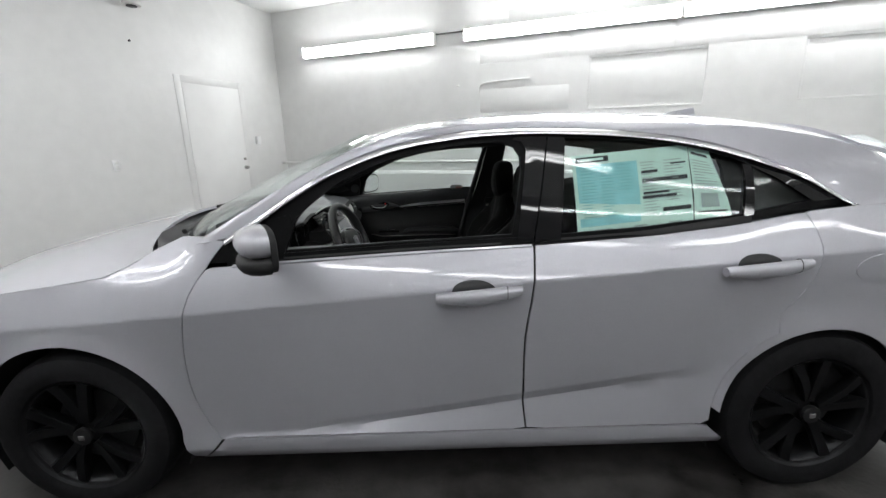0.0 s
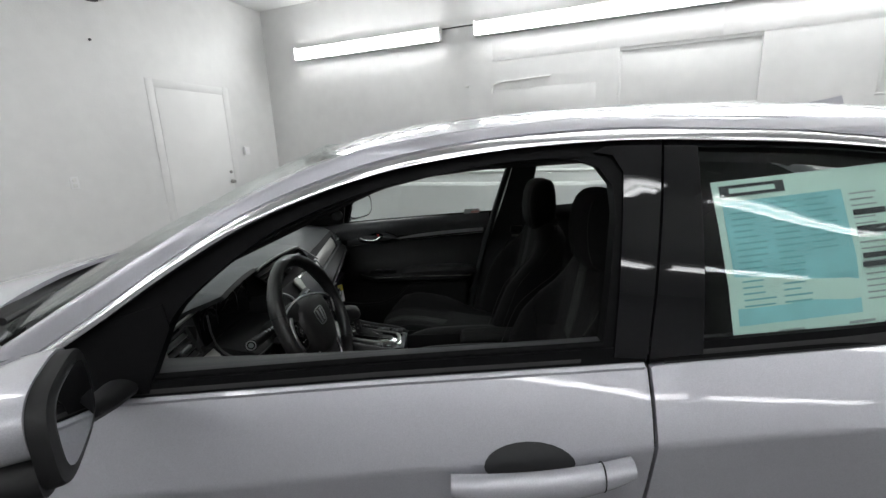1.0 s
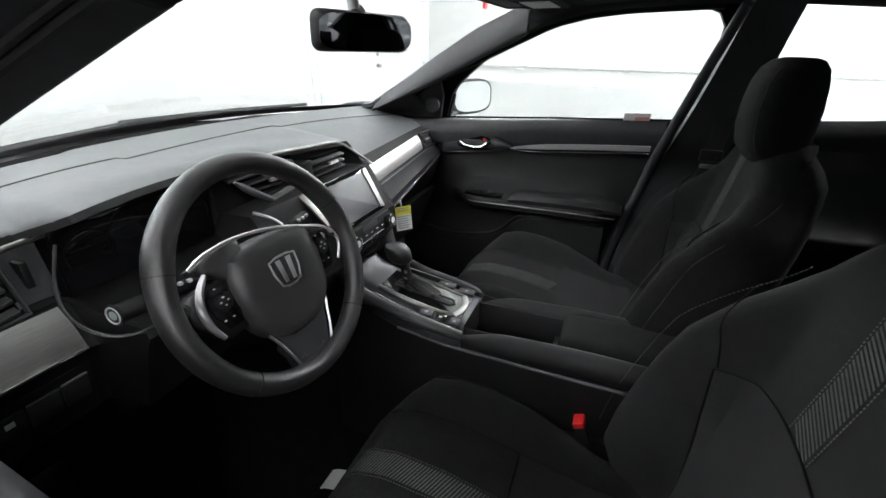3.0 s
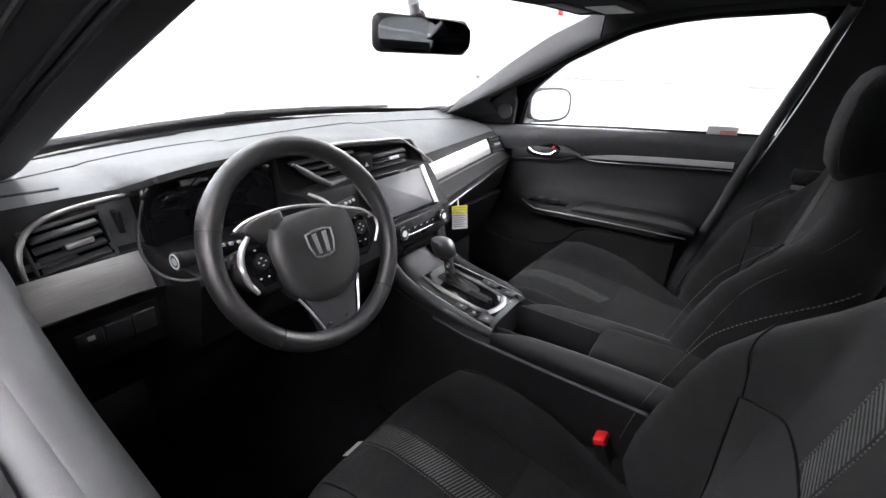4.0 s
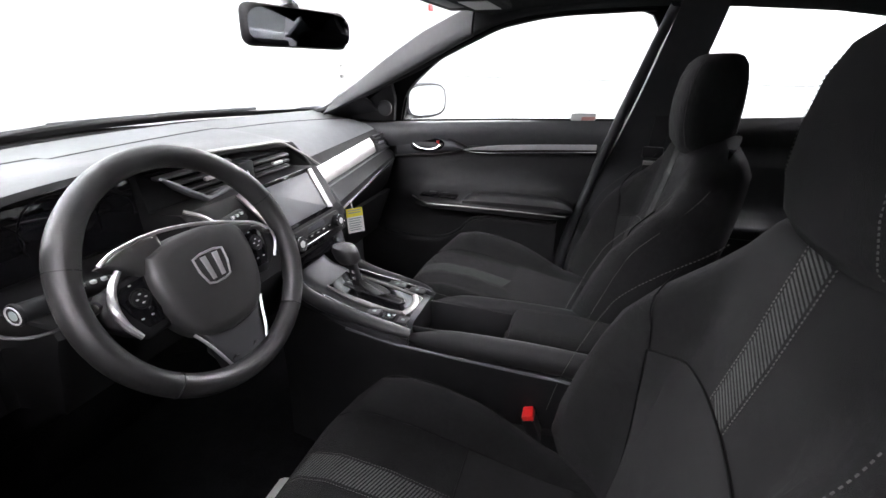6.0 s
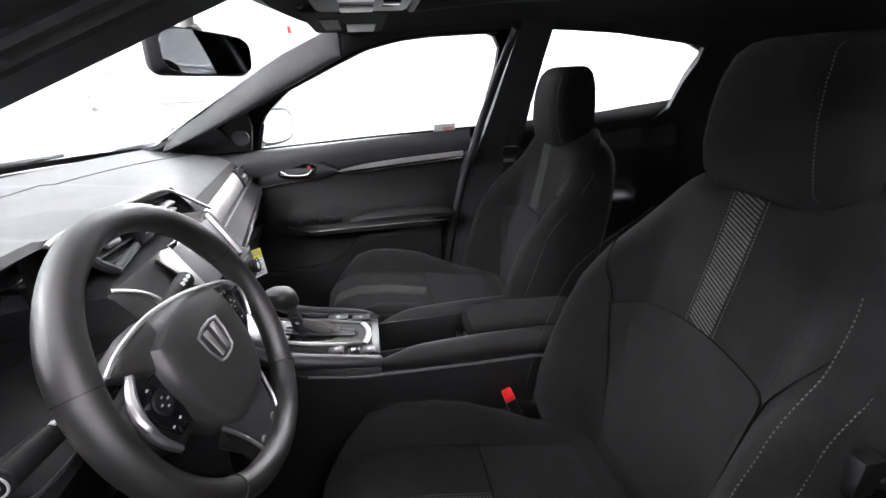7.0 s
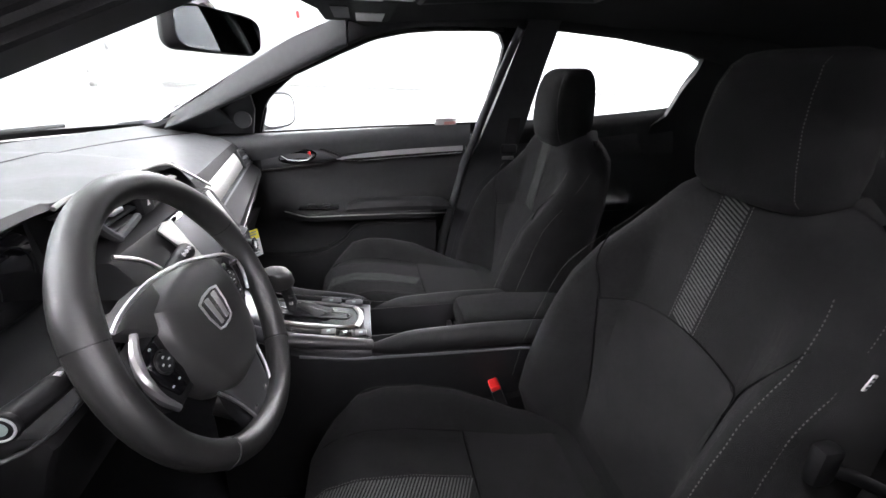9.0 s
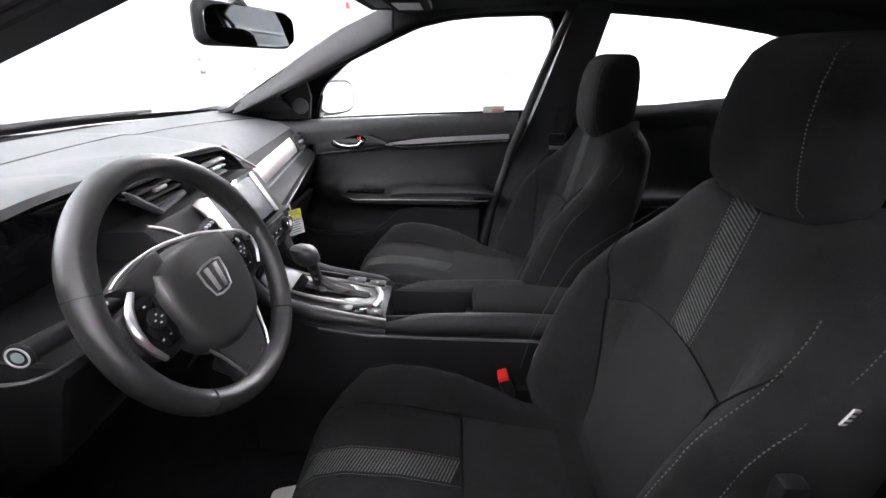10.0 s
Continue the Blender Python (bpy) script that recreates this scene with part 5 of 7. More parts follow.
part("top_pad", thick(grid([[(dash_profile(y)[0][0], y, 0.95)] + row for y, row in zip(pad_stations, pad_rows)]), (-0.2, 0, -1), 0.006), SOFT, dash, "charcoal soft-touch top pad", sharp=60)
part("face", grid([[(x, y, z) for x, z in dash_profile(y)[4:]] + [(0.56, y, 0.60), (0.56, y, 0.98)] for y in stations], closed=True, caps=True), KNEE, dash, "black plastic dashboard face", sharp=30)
part("seam", tube([(x, y, float(np.interp(x, [p[0] for p in row], [p[2] for p in row])) - 0.0005) for x, y, row in ((0.47 + 0.16 * (y / 0.735) ** 2, y, row) for y, row in zip(pad_stations[3:-3], pad_rows[3:-3]))], 0.0028, 6), DEEP, dash)
rng = random.Random(2)
part("demister_slot", tube([on_dash(y, 3, 0.45 + 0.9 * (y + 0.655), 0.0005) for y in np.linspace(-0.70, -0.60, 8)], 0.006, 8, flat=0.4), DEEP, dash)


def dash_strip(y0, y1, i, s0, s1, proud, n=24, d=0.004):
    rows = []
    for y in np.linspace(y0, y1, n):
        a, b = on_dash(y, i[0], s0, proud), on_dash(y, i[1], s1, proud)
        out = Vector((-(b.z - a.z), 0, b.x - a.x)).normalized()
        rows.append([a.lerp(b, k) + out * 0.004 * math.sin(math.pi * k) for k in np.linspace(0, 1, 7)])
    return thick(grid(rows), (-0.7, 0, -0.7), d)


part("trim_strip", dash_strip(0.236, 0.620, (6, 6), 0.02, 0.98, 0.003), TRIM, dash, "brushed satin silver trim")
part("trim_strip", dash_strip(-0.715, -0.553, (9, 9), 0.03, 0.93, 0.004), TRIM, dash, "brushed satin silver trim")
part("trim_edge", tube([on_dash(y, 9, 0.96, 0.005) for y in np.linspace(-0.715, -0.553, 10)], 0.0025, 6), CHROME, dash)
part("lower_panel", thick(grid([[on_dash(y, 11, k, 0.002) for k in (0.04, 0.3, 0.6, 0.97)] for y in np.linspace(-0.70, -0.555, 8)]), (-1, 0, 0), 0.004), HARD, dash, "black panel under the silver trim")
part("lower_pad", dash_strip(0.238, 0.69, (8, 10), 0.1, 0.75, 0.002), ROLL, dash)
part("trim_edge", tube([on_dash(y, 10, 0.75, 0.002) for y in np.linspace(0.24, 0.69, 16)], 0.003, 6), CHROME, dash)


def air_vent(name, y0, y1, z0, z1, xf, slats, lip, tab, lean=0.0):
    """An air outlet: dark box, slats that turn, a rim and a silver tab. xf: place along the car at a height."""
    v = part(name, grid([[(xf(z) + 0.0015 + d, y, z) for y, z in ((y0 + lean, z0), (y1, z0), (y1, z1), (y0, z1))] for d in (-0.004, 0.0)], closed=True, caps=True), GLOSS, dash)
    for k in range(slats):
        z = z0 + (z1 - z0) * (k + 0.5) / slats
        part("slat", rbox((xf(z) + 0.001, y0 + 0.003 + lean * (z1 - z) / (z1 - z0), z - 0.0026), (xf(z) + 0.015, y1 - 0.003, z + 0.0026), 0.0015, Matrix.Translation((xf(z), 0, z)) @ Matrix.Rotation(radians(16), 4, "Y") @ Matrix.Translation((-xf(z), 0, -z))), SLAT, v)
    zt = (z0 + z1) / 2
    part("tab", rbox((xf(zt) + 0.010, (y0 + y1) / 2 + tab - 0.018, zt - 0.004), (xf(zt) + 0.019, (y0 + y1) / 2 + tab + 0.018, zt + 0.004), 0.002), BRIGHT, v)
    if lip:
        part("rim", tube([(xf(z) + 0.012, y, z) for y, z in ((y0 - 0.004, z0 - 0.004), (y1 + 0.004, z0 - 0.004), (y1 + 0.004, z1 + 0.004), (y0 - 0.004, z1 + 0.004))], 0.0042, 8, closed=True, up=(1, 0, 0.2)), PILLAR, v)
    return v


left_face = lambda z: lerp(z, [0.930, 0.999], [0.7395, 0.7065])
lv = air_vent("side_vent", -0.672, -0.580, 0.926, 0.984, left_face, 4, True, 0.010)
for o in (lv, *lv.children):
    for v in o.data.vertices:
        v.co.z += 0.10 * (v.co.y + 0.63)
part("vent_panel", thick(grid([[on_dash(y, 6, 0.03, 0.003), on_dash(y, 6, 0.5, 0.003), on_dash(y, 6, 0.97, 0.003)] for y in np.linspace(-0.575, -0.527, 6)]), (-1, 0, 0), 0.004), PILLAR, dash)
part("vent_foot", thick(grid([[on_dash(y, 6, 0.86, 0.0025), on_dash(y, 6, 0.99, 0.0025)] for y in np.linspace(-0.690, -0.576, 8)]), (-1, 0, 0), 0.004), SOFT, dash)
part("trim_end", tube([on_dash(-0.716, 9, k, 0.006) for k in (0.0, 0.5, 0.97)], 0.0028, 6), CHROME, dash)
part("vent_line", tube(spline([(0.760, -0.692, 0.922), (0.756, -0.692, 0.945), (0.742, -0.682, 0.972), (0.726, -0.655, 0.994), (0.717, -0.60, 1.004), (0.712, -0.49, 1.008)], 30), 0.0042, 8), SATIN, dash, "satin silver line round the side vent")
part("vent_wheel", rbox((0.705, -0.560, 0.950), (0.7335, -0.550, 0.988), 0.003), HARD, dash)
mid_face = lambda z: 0.740
air_vent("middle_vent", -0.250, -0.045, 0.953, 1.020, mid_face, 4, False, 0.035, 0.105)
air_vent("middle_vent", 0.012, 0.150, 0.952, 0.996, mid_face, 3, False, 0.015)
part("vent_frame", tube(spline([(0.800, -0.262, 1.022), (0.782, -0.205, 0.985), (0.768, -0.150, 0.953), (0.762, -0.135, 0.949), (0.756, -0.09, 0.952), (0.750, -0.042, 0.956)], 24), lambda q: 0.0025 + 0.0050 * min(1.0, 6 * q), 8), SOFT, dash, "grey plastic lip under the middle vent")
part("hazard_button", rbox((0.722, -0.040, 0.955), (0.762, 0.006, 1.000), 0.004), HARD, dash, "hazard light button with a white triangle")
part("hazard_mark", plate([(-0.006, -0.005), (0.006, -0.005), (0, 0.006)], 0.0006, pose(0.762, -0.017, 0.975, 90, 0, 90)), ICON, dash)
air_vent("end_vent", 0.628, 0.712, 0.912, 0.954, lambda z: lerp(z, [0.907, 0.957], [0.763, 0.741]), 4, True, 0.0)
part("hood_lip", tube(spline([(0.764, -0.262, 1.036), (0.759, -0.225, 1.038), (0.755, -0.1, 1.037), (0.750, 0.02, 1.028), (0.744, 0.13, 1.017), (0.760, 0.162, 0.998), (0.798, 0.212, 0.948)], 30), 0.0035, 6), SATIN, dash, "satin silver line round the middle vents")

# gauges behind the wheel
gz = part("gauge_panel", grid([[(0.716, y, z) for z in (0.905, 0.96, 1.02)] for y in np.linspace(-0.515, -0.258, 8)]), DEEP, dash)
for y, r in ((-0.385, 0.058), (-0.472, 0.034), (-0.298, 0.032)):
    part("gauge_ring", tube([(0.722, y + r * math.cos(a), 0.965 + r * math.sin(a)) for a in np.linspace(-0.4, math.pi + 0.4, 24)], 0.0018, 6, up=(1, 0, 0)), ALLOY, gz)
part("gauge_lens", rbox((0.720, -0.515, 0.912), (0.723, -0.26, 1.016), 0.001), GLOSS, gz)
part("bezel_line", tube(spline([(0.745, -0.520, 1.000), (0.765, -0.546, 0.955), (0.790, -0.556, 0.920), (0.825, -0.545, 0.894), (0.852, -0.515, 0.885), (0.863, -0.45, 0.888), (0.863, -0.36, 0.892)], 24), 0.0024, 6), SLAT, dash)
part("bezel_blade", tube(spline([(0.800, -0.235, 0.955), (0.825, -0.215, 0.94), (0.842, -0.205, 0.92), (0.858, -0.215, 0.895)], 14), 0.007, 8, flat=0.5), SATIN, dash)

# touch screen and climate panel
SC = Matrix(((0, -0.478, 0.878, 0.829), (1, 0, 0, 0.043), (0, 0.878, 0.478, 0.898), (0, 0, 0, 1)))


def rounded(w, h, r, n=5):
    return [(sx * (w / 2 - r) + r * math.cos(radians(a)), sy * (h / 2 - r) + r * math.sin(radians(a))) for sx, sy, a0 in ((1, 1, 0), (-1, 1, 90), (-1, -1, 180), (1, -1, 270)) for a in np.linspace(a0, a0 + 90, n)]


part("screen_surround", plate(rounded(0.226, 0.122, 0.010), 0.012, SC @ pose(0, 0, -0.006), 0.002), GLOSS, dash)
part("screen", plate(rounded(0.186, 0.100, 0.004), 0.002, SC @ pose(-0.004, 0, 0.0062), 0.0006), SCREEN, dash, "black touch screen, off")
part("screen_edge", plate([(0.093, -0.052), (0.112, -0.056), (0.112, 0.056), (0.098, 0.056), (0.093, 0.045)], 0.004, SC @ pose(0, 0, 0.006), 0.001), SATIN, dash, "pale silver screen edge")
part("screen_edge", plate([(-0.158, 0.056), (-0.150, 0.040), (-0.114, -0.058), (-0.100, -0.058), (-0.100, 0.056), (-0.130, 0.062)], 0.004, SC @ pose(0, 0, 0.006), 0.001), SATIN, dash)
CL = Matrix(((0, -0.116, 0.993, 0.8765), (1, 0, 0, 0.05), (0, 0.993, 0.116, 0.815), (0, 0, 0, 1)))
part("climate_panel", plate(rounded(0.215, 0.056, 0.008), 0.006, CL @ pose(0, 0.002, -0.002), 0.002), HARD, dash)
part("climate_display", plate(rounded(0.07, 0.012, 0.002), 0.001, CL @ pose(0, 0.020, 0.0042)), SCREEN, dash)
for x in (-0.085, 0.085):
    k = part("climate_knob", disc(0.0165, 0.018, 28, CL @ pose(x, 0.006, 0.012), bevel=0.002), HARD, dash)
    part("knob_ring", tube([CL @ Vector((x + 0.0165 * math.cos(a), 0.006 + 0.0165 * math.sin(a), 0.020)) for a in (2 * math.pi * j / 28 for j in range(28))], 0.0016, 6, closed=True, up=(1, 0, 0.1)), CHROME, k)
    part("knob_face", disc(0.008, 0.001, 20, CL @ pose(x, 0.006, 0.0215)), ICON, k)
for j in range(5):
    b = part("climate_button", plate(rounded(0.021, 0.011, 0.002), 0.003, CL @ pose(-0.052 + 0.026 * j, 0.004, 0.003), 0.0006), HARD, dash)
    part("button_mark", plate(rounded(0.008, 0.0025, 0.0008, 2), 0.0004, CL @ pose(-0.052 + 0.026 * j, 0.004, 0.0061)), ICON, b)
for j in range(4):
    part("lower_button", plate(rounded(0.022, 0.009, 0.002), 0.003, CL @ pose(-0.075 + 0.028 * j, -0.018, 0.003), 0.0006), GLOSS, dash)
part("climate_line", tube([CL @ Vector((x, -0.010, 0.0045)) for x in (-0.1, 0, 0.1)], 0.0012, 6), CHROME, dash)
part("lower_slot", rbox((0.855, -0.03, 0.745), (0.8735, 0.13, 0.778), 0.003), GLOSS, dash)

# lower left switch blanks, glove box
for j, (y0, y1) in enumerate(((-0.672, -0.636), (-0.633, -0.597), (-0.594, -0.562))):
    p0 = on_dash((y0 + y1) / 2, 11, 0.42, 0.002)
    tile = part("switch_blank", rbox((p0.x - 0.004, y0, p0.z - 0.02), (p0.x + 0.003, y1, p0.z + 0.02), 0.002, Matrix.Translation(p0) @ Matrix.Rotation(radians(13), 4, "Y") @ Matrix.Translation(-p0)), SLAT, dash)
    if j == 0:
        part("switch_mark", rbox((p0.x + 0.004, y0 + 0.014, p0.z + 0.004), (p0.x + 0.006, y0 + 0.024, p0.z + 0.012), 0.0004), ICON, tile)
part("glove_box", thick(grid([[(0.79 - 0.07 * s, y, 0.755 - 0.17 * s) for s in (0, 0.4, 0.8, 1)] for y in np.linspace(0.25, 0.68, 6)]), (-1, 0, 0), 0.02), HARD, dash)

# driver's card tag on the dashboard's edge
tag2 = thing("hanging_tag", (0.835, 0.305, 0.78), "yellow and white notice card hanging from the dashboard", "tag")
TG = Matrix.Translation((0.842, 0.300, 0.800)) @ Matrix.Rotation(radians(-40), 4, "Z") @ Matrix.Rotation(radians(-8), 4, "Y")
part("card", rbox((-0.0006, -0.026, -0.075), (0.0006, 0.026, -0.026), 0.0, TG), PAPER, tag2)
part("heading", rbox((-0.0008, -0.026, -0.026), (0.0008, 0.026, 0.0), 0.0, TG), YELLOW, tag2, "yellow heading")
part("print", join(*[rbox((0.0009, -0.020, -0.033 - 0.007 * k), (0.0012, 0.018 - 0.004 * (k % 2), -0.030 - 0.007 * k), 0.0, TG) for k in range(6)], *[rbox((0.0009, -0.020, -0.008 - 0.007 * k), (0.0012, 0.020, -0.005 - 0.007 * k), 0.0, TG) for k in range(2)]), GREYINK, tag2)
part("strap", tube([TG @ Vector((0, -0.004, 0)), TG @ Vector((0, -0.006, 0.02)), TG @ Vector((-0.01, -0.010, 0.042))], 0.0035, 6, flat=0.3), PAPER, tag2)

# ---- steering wheel ----
LEAN = radians(22)
RIM = Matrix.Translation((0.947, -0.347, 0.918)) @ Matrix.Rotation(radians(-3.5), 4, "Z") @ Matrix(((0, -math.sin(LEAN), math.cos(LEAN), 0), (1, 0, 0, 0), (0, math.cos(LEAN), math.sin(LEAN), 0), (0, 0, 0, 1)))
SW = RIM @ pose(0.006, -0.006, -0.013)
wheel_ob = thing("steering_wheel", (0.938, -0.333, 0.893), "black leather three-spoke steering wheel with silver accents", "steering wheel")


def ring_at(a, r=0.174):
    return Vector((r * math.cos(a), r * math.sin(a), 0))


def rim():
    rows = []
    for k in range(72):
        a = 2 * math.pi * k / 72
        swell = 1 + 0.10 * math.exp(-((math.degrees(a) % 360 - 30) / 14) ** 2) + 0.10 * math.exp(-((math.degrees(a) % 360 - 150) / 14) ** 2)
        c, out = ring_at(a), Vector((math.cos(a), math.sin(a), 0))
        rows.append([RIM @ (c + out * 0.0172 * swell * math.cos(b) + Vector((0, 0, 0.0185 * swell * math.sin(b)))) for b in (2 * math.pi * j / 14 for j in range(14))])
    return grid(rows + rows[:1], closed=True)


part("rim", rim(), LEATHER, wheel_ob)
for a in (22, 158, -48, -132, ):
    c = ring_at(radians(a))
    out = c.normalized()
    part("rim_seam", tube([RIM @ (c + out * 0.0175 * math.cos(b) + Vector((0, 0, 0.0188 * math.sin(b)))) for b in (2 * math.pi * j / 20 for j in range(20))], 0.0013, 5, closed=True, up=tuple((SW.to_3x3() @ Vector((-out.y, out.x, 0))))), DEEP, wheel_ob)


def pad_shape():
    return [(p.x * 1.12, p.y * (1.03 if p.y > 0 else 1.06)) for p in spline([(-0.070, 0.050, 0), (-0.035, 0.060, 0), (0, 0.063, 0), (0.035, 0.060, 0), (0.070, 0.050, 0), (0.080, 0.020, 0), (0.078, -0.020, 0), (0.066, -0.060, 0), (0.040, -0.088, 0), (0, -0.096, 0), (-0.040, -0.088, 0), (-0.066, -0.060, 0), (-0.078, -0.020, 0), (-0.080, 0.020, 0), (-0.070, 0.050, 0)], 44)][:-1]


def dome(outline, z0, z1, m, rise=0.4):
    """A cushion-like body over an outline."""
    rows = []
    cx, cy = sum(p[0] for p in outline) / len(outline), sum(p[1] for p in outline) / len(outline)
    for k, h in ((1.0, 0.0), (1.0, 0.45), (0.965, 0.72), (0.90, 0.86), (0.75, 0.94), (0.5, 0.98), (0.2, 1.0)):
        rows.append([m @ Vector((cx + (x - cx) * k, cy + (y - cy) * k, z0 + (z1 - z0) * h)) for x, y in outline])
    return grid(rows, closed=True, caps=True)


for a0 in (4, 176, 262, 278):
    p0, p1 = Vector((0.125 * math.cos(radians(a0)), 0.125 * math.sin(radians(a0)), -0.050)), Vector((0.160 * math.cos(radians(a0)), 0.160 * math.sin(radians(a0)), -0.010))
    part("spoke_root", tube([RIM @ p0, RIM @ p0.lerp(p1, 0.5), RIM @ p1], 0.016, 12, flat=0.6, up=tuple(RIM.to_3x3() @ Vector((-math.sin(radians(a0)), math.cos(radians(a0)), 0)))), LEATHER, wheel_ob)
part("airbag_cover", dome(pad_shape(), -0.020, 0.029, SW), PAD, wheel_ob, "smooth black airbag cover")
part("hub", disc(0.055, 0.06, 24, SW @ pose(0, -0.01, -0.05), r2=0.07), HARD, wheel_ob)
for s in (-1, 1):
    pod = [(s * x, y) for x, y in ((0.070, 0.043), (0.105, 0.036), (0.140, 0.030), (0.154, 0.014), (0.154, -0.012), (0.135, -0.034), (0.112, -0.052), (0.080, -0.050), (0.074, -0.015))]
    spoke = part("spoke", dome(pod if s > 0 else pod[::-1], -0.016, 0.006, SW), HARD, wheel_ob)
    face = [(s * x, y) for x, y in ((0.086, 0.030), (0.118, 0.026), (0.130, 0.014), (0.124, -0.012), (0.112, -0.036), (0.090, -0.036), (0.083, -0.008))]
    part("switch_face", plate(face if s > 0 else face[::-1], 0.004, SW @ pose(0, 0, 0.005), 0.001), GLOSS, spoke)
    part("switch_ring", tube([SW @ Vector((s * 0.105 + 0.013 * math.cos(a), 0.004 + 0.013 * math.sin(a), 0.0105)) for a in (2 * math.pi * j / 22 for j in range(22))], 0.0012, 5, closed=True, up=(1, 0, 0.4)), HARD, spoke)
    part("switch_button", disc(0.011, 0.005, 20, SW @ pose(s * 0.105, 0.004, 0.010), bevel=0.0015), HARD, spoke)
    for dx, dy in ((-0.006, 0), (0.006, 0), (0, 0.006), (0, -0.006), (-0.010, -0.026), (0.004, -0.026), (-0.004, 0.021)):
        part("switch_mark", plate(rounded(0.004, 0.0022, 0.0007, 2), 0.0005, SW @ pose(s * 0.105 + dx, 0.004 + dy, 0.0125 if abs(dy) < 0.01 else 0.0092)), ICON, spoke)
    if s < 0:
        part("silver_edge", tube([SW @ Vector(p) for p in spline([(-0.112, 0.048, 0.009), (-0.129, 0.030, 0.009), (-0.138, 0.006, 0.009), (-0.136, -0.020, 0.008), (-0.126, -0.043, 0.008)], 24)], lambda q: 0.0024 + 0.0036 * math.sin(math.pi * (0.15 + 0.7 * q)), 8), BRIGHT, spoke, "satin silver switch surround")
part("silver_line", tube([SW @ Vector(p) for p in spline([(-0.127, 0.062, 0.005), (-0.105, 0.072, 0.009), (-0.060, 0.078, 0.012), (-0.015, 0.075, 0.014), (0.036, 0.065, 0.014), (0.080, 0.051, 0.012), (0.123, 0.035, 0.011), (0.146, 0.013, 0.010), (0.147, -0.008, 0.009), (0.132, -0.032, 0.008)], 40)], 0.0028, 6), BRIGHT, wheel_ob)
for wing in ([(-0.040, 0.030), (-0.040, 0.076), (-0.070, 0.0765), (-0.100, 0.071), (-0.127, 0.060), (-0.108, 0.046), (-0.085, 0.025)], [(0.040, 0.063), (0.040, 0.030), (0.085, 0.020), (0.105, 0.026), (0.120, 0.034), (0.080, 0.050)]):
    part("pad_wing", dome(wing, -0.014, 0.013, SW), PAD, wheel_ob)
low = part("lower_spoke", dome([(0.034, -0.080), (-0.034, -0.080), (-0.043, -0.120), (-0.040, -0.158), (0.040, -0.158), (0.043, -0.120)], -0.016, 0.004, SW), HARD, wheel_ob)
part("spoke_cover", dome([(0.058, -0.080), (-0.058, -0.080), (-0.044, -0.125), (-0.034, -0.157), (0.034, -0.157), (0.044, -0.125)], 0.002, 0.011, SW), SPOKE, low, "dark satin spoke cover")
for s in (-1, 1):
    part("silver_edge", tube([SW @ Vector(p) for p in spline([(s * 0.066, -0.078, 0.008), (s * 0.056, -0.100, 0.010), (s * 0.046, -0.128, 0.011), (s * 0.036, -0.154, 0.008)], 16)], 0.0026, 6), BRIGHT, low)
BD = SW @ pose(0, 0.002, 0.0285) @ Matrix.Scale(1.38, 4)
part("emblem_frame", tube([BD @ Vector(p) for p in ((-0.019, 0.015, 0), (-0.008, 0.0175, 0), (0.008, 0.0175, 0), (0.019, 0.015, 0), (0.0185, 0.0, 0), (0.014, -0.015, 0), (0.006, -0.0175, 0), (-0.006, -0.0175, 0), (-0.014, -0.015, 0), (-0.0185, 0.0, 0))], 0.002, 8, closed=True, up=(0.9, 0, 0.4)), BRIGHT, wheel_ob, "plain chrome emblem")
for s in (-1, 1):
    part("emblem_bar", plate([(s * x, y) for x, y in ((0.011, 0.014), (0.0045, 0.014), (0.0035, -0.013), (0.0085, -0.013))][::s], 0.003, BD @ pose(0, 0, -0.001), 0.0006), BRIGHT, wheel_ob)

column = thing("steering_column", (0.80, -0.333, 0.85), "black plastic steering column shroud with two stalks", "steering column")
part("shroud", grid([[SW @ Vector((w * math.copysign(abs(math.cos(a)) ** 0.6, math.cos(a)), -0.012 + h * math.copysign(abs(math.sin(a)) ** 0.6, math.sin(a)), z)) for a in (2 * math.pi * j / 24 for j in range(24))] for z, w, h in ((-0.045, 0.055, 0.045), (-0.055, 0.064, 0.052), (-0.13, 0.066, 0.055), (-0.24, 0.06, 0.05))], closed=True, caps=True), HARD, column)
st = part("light_stalk", tube(spline([(0.872, -0.385, 0.918), (0.866, -0.44, 0.922), (0.856, -0.50, 0.924), (0.849, -0.532, 0.924)], 12), lambda s: 0.009 + 0.0045 * s, 14), HARD, column)
END = Matrix.Translation((0.8485, -0.5335, 0.924)) @ (Vector((0.10, -1, 0.06)).to_track_quat("Z", "Y").to_matrix().to_4x4())
part("stalk_end", disc(0.0150, 0.006, 28, END, bevel=0.0015), HARD, st)
part("stalk_ring", tube([END @ Vector((0.0115 * math.cos(a), 0.0115 * math.sin(a), 0.0032)) for a in (2 * math.pi * j / 28 for j in range(28))], 0.0012, 6, closed=True, up=(0.1, -1, 0)), LENS, st)
part("stalk_mark", disc(0.0065, 0.0008, 20, END @ pose(0, 0, 0.0032)), GREYINK, st)
for k in range(4):
    part("stalk_print", rbox((0.872 - 0.004 * k, -0.445 - 0.012 * k, 0.931), (0.878 - 0.004 * k, -0.439 - 0.012 * k, 0.9355), 0.0004), ICON, st)
rs = part("wiper_stalk", tube(spline([(0.872, -0.282, 0.922), (0.872, -0.23, 0.929), (0.872, -0.173, 0.936)], 10), lambda s: 0.008 + 0.0055 * min(1.0, 1.6 * s), 14), HARD, column)
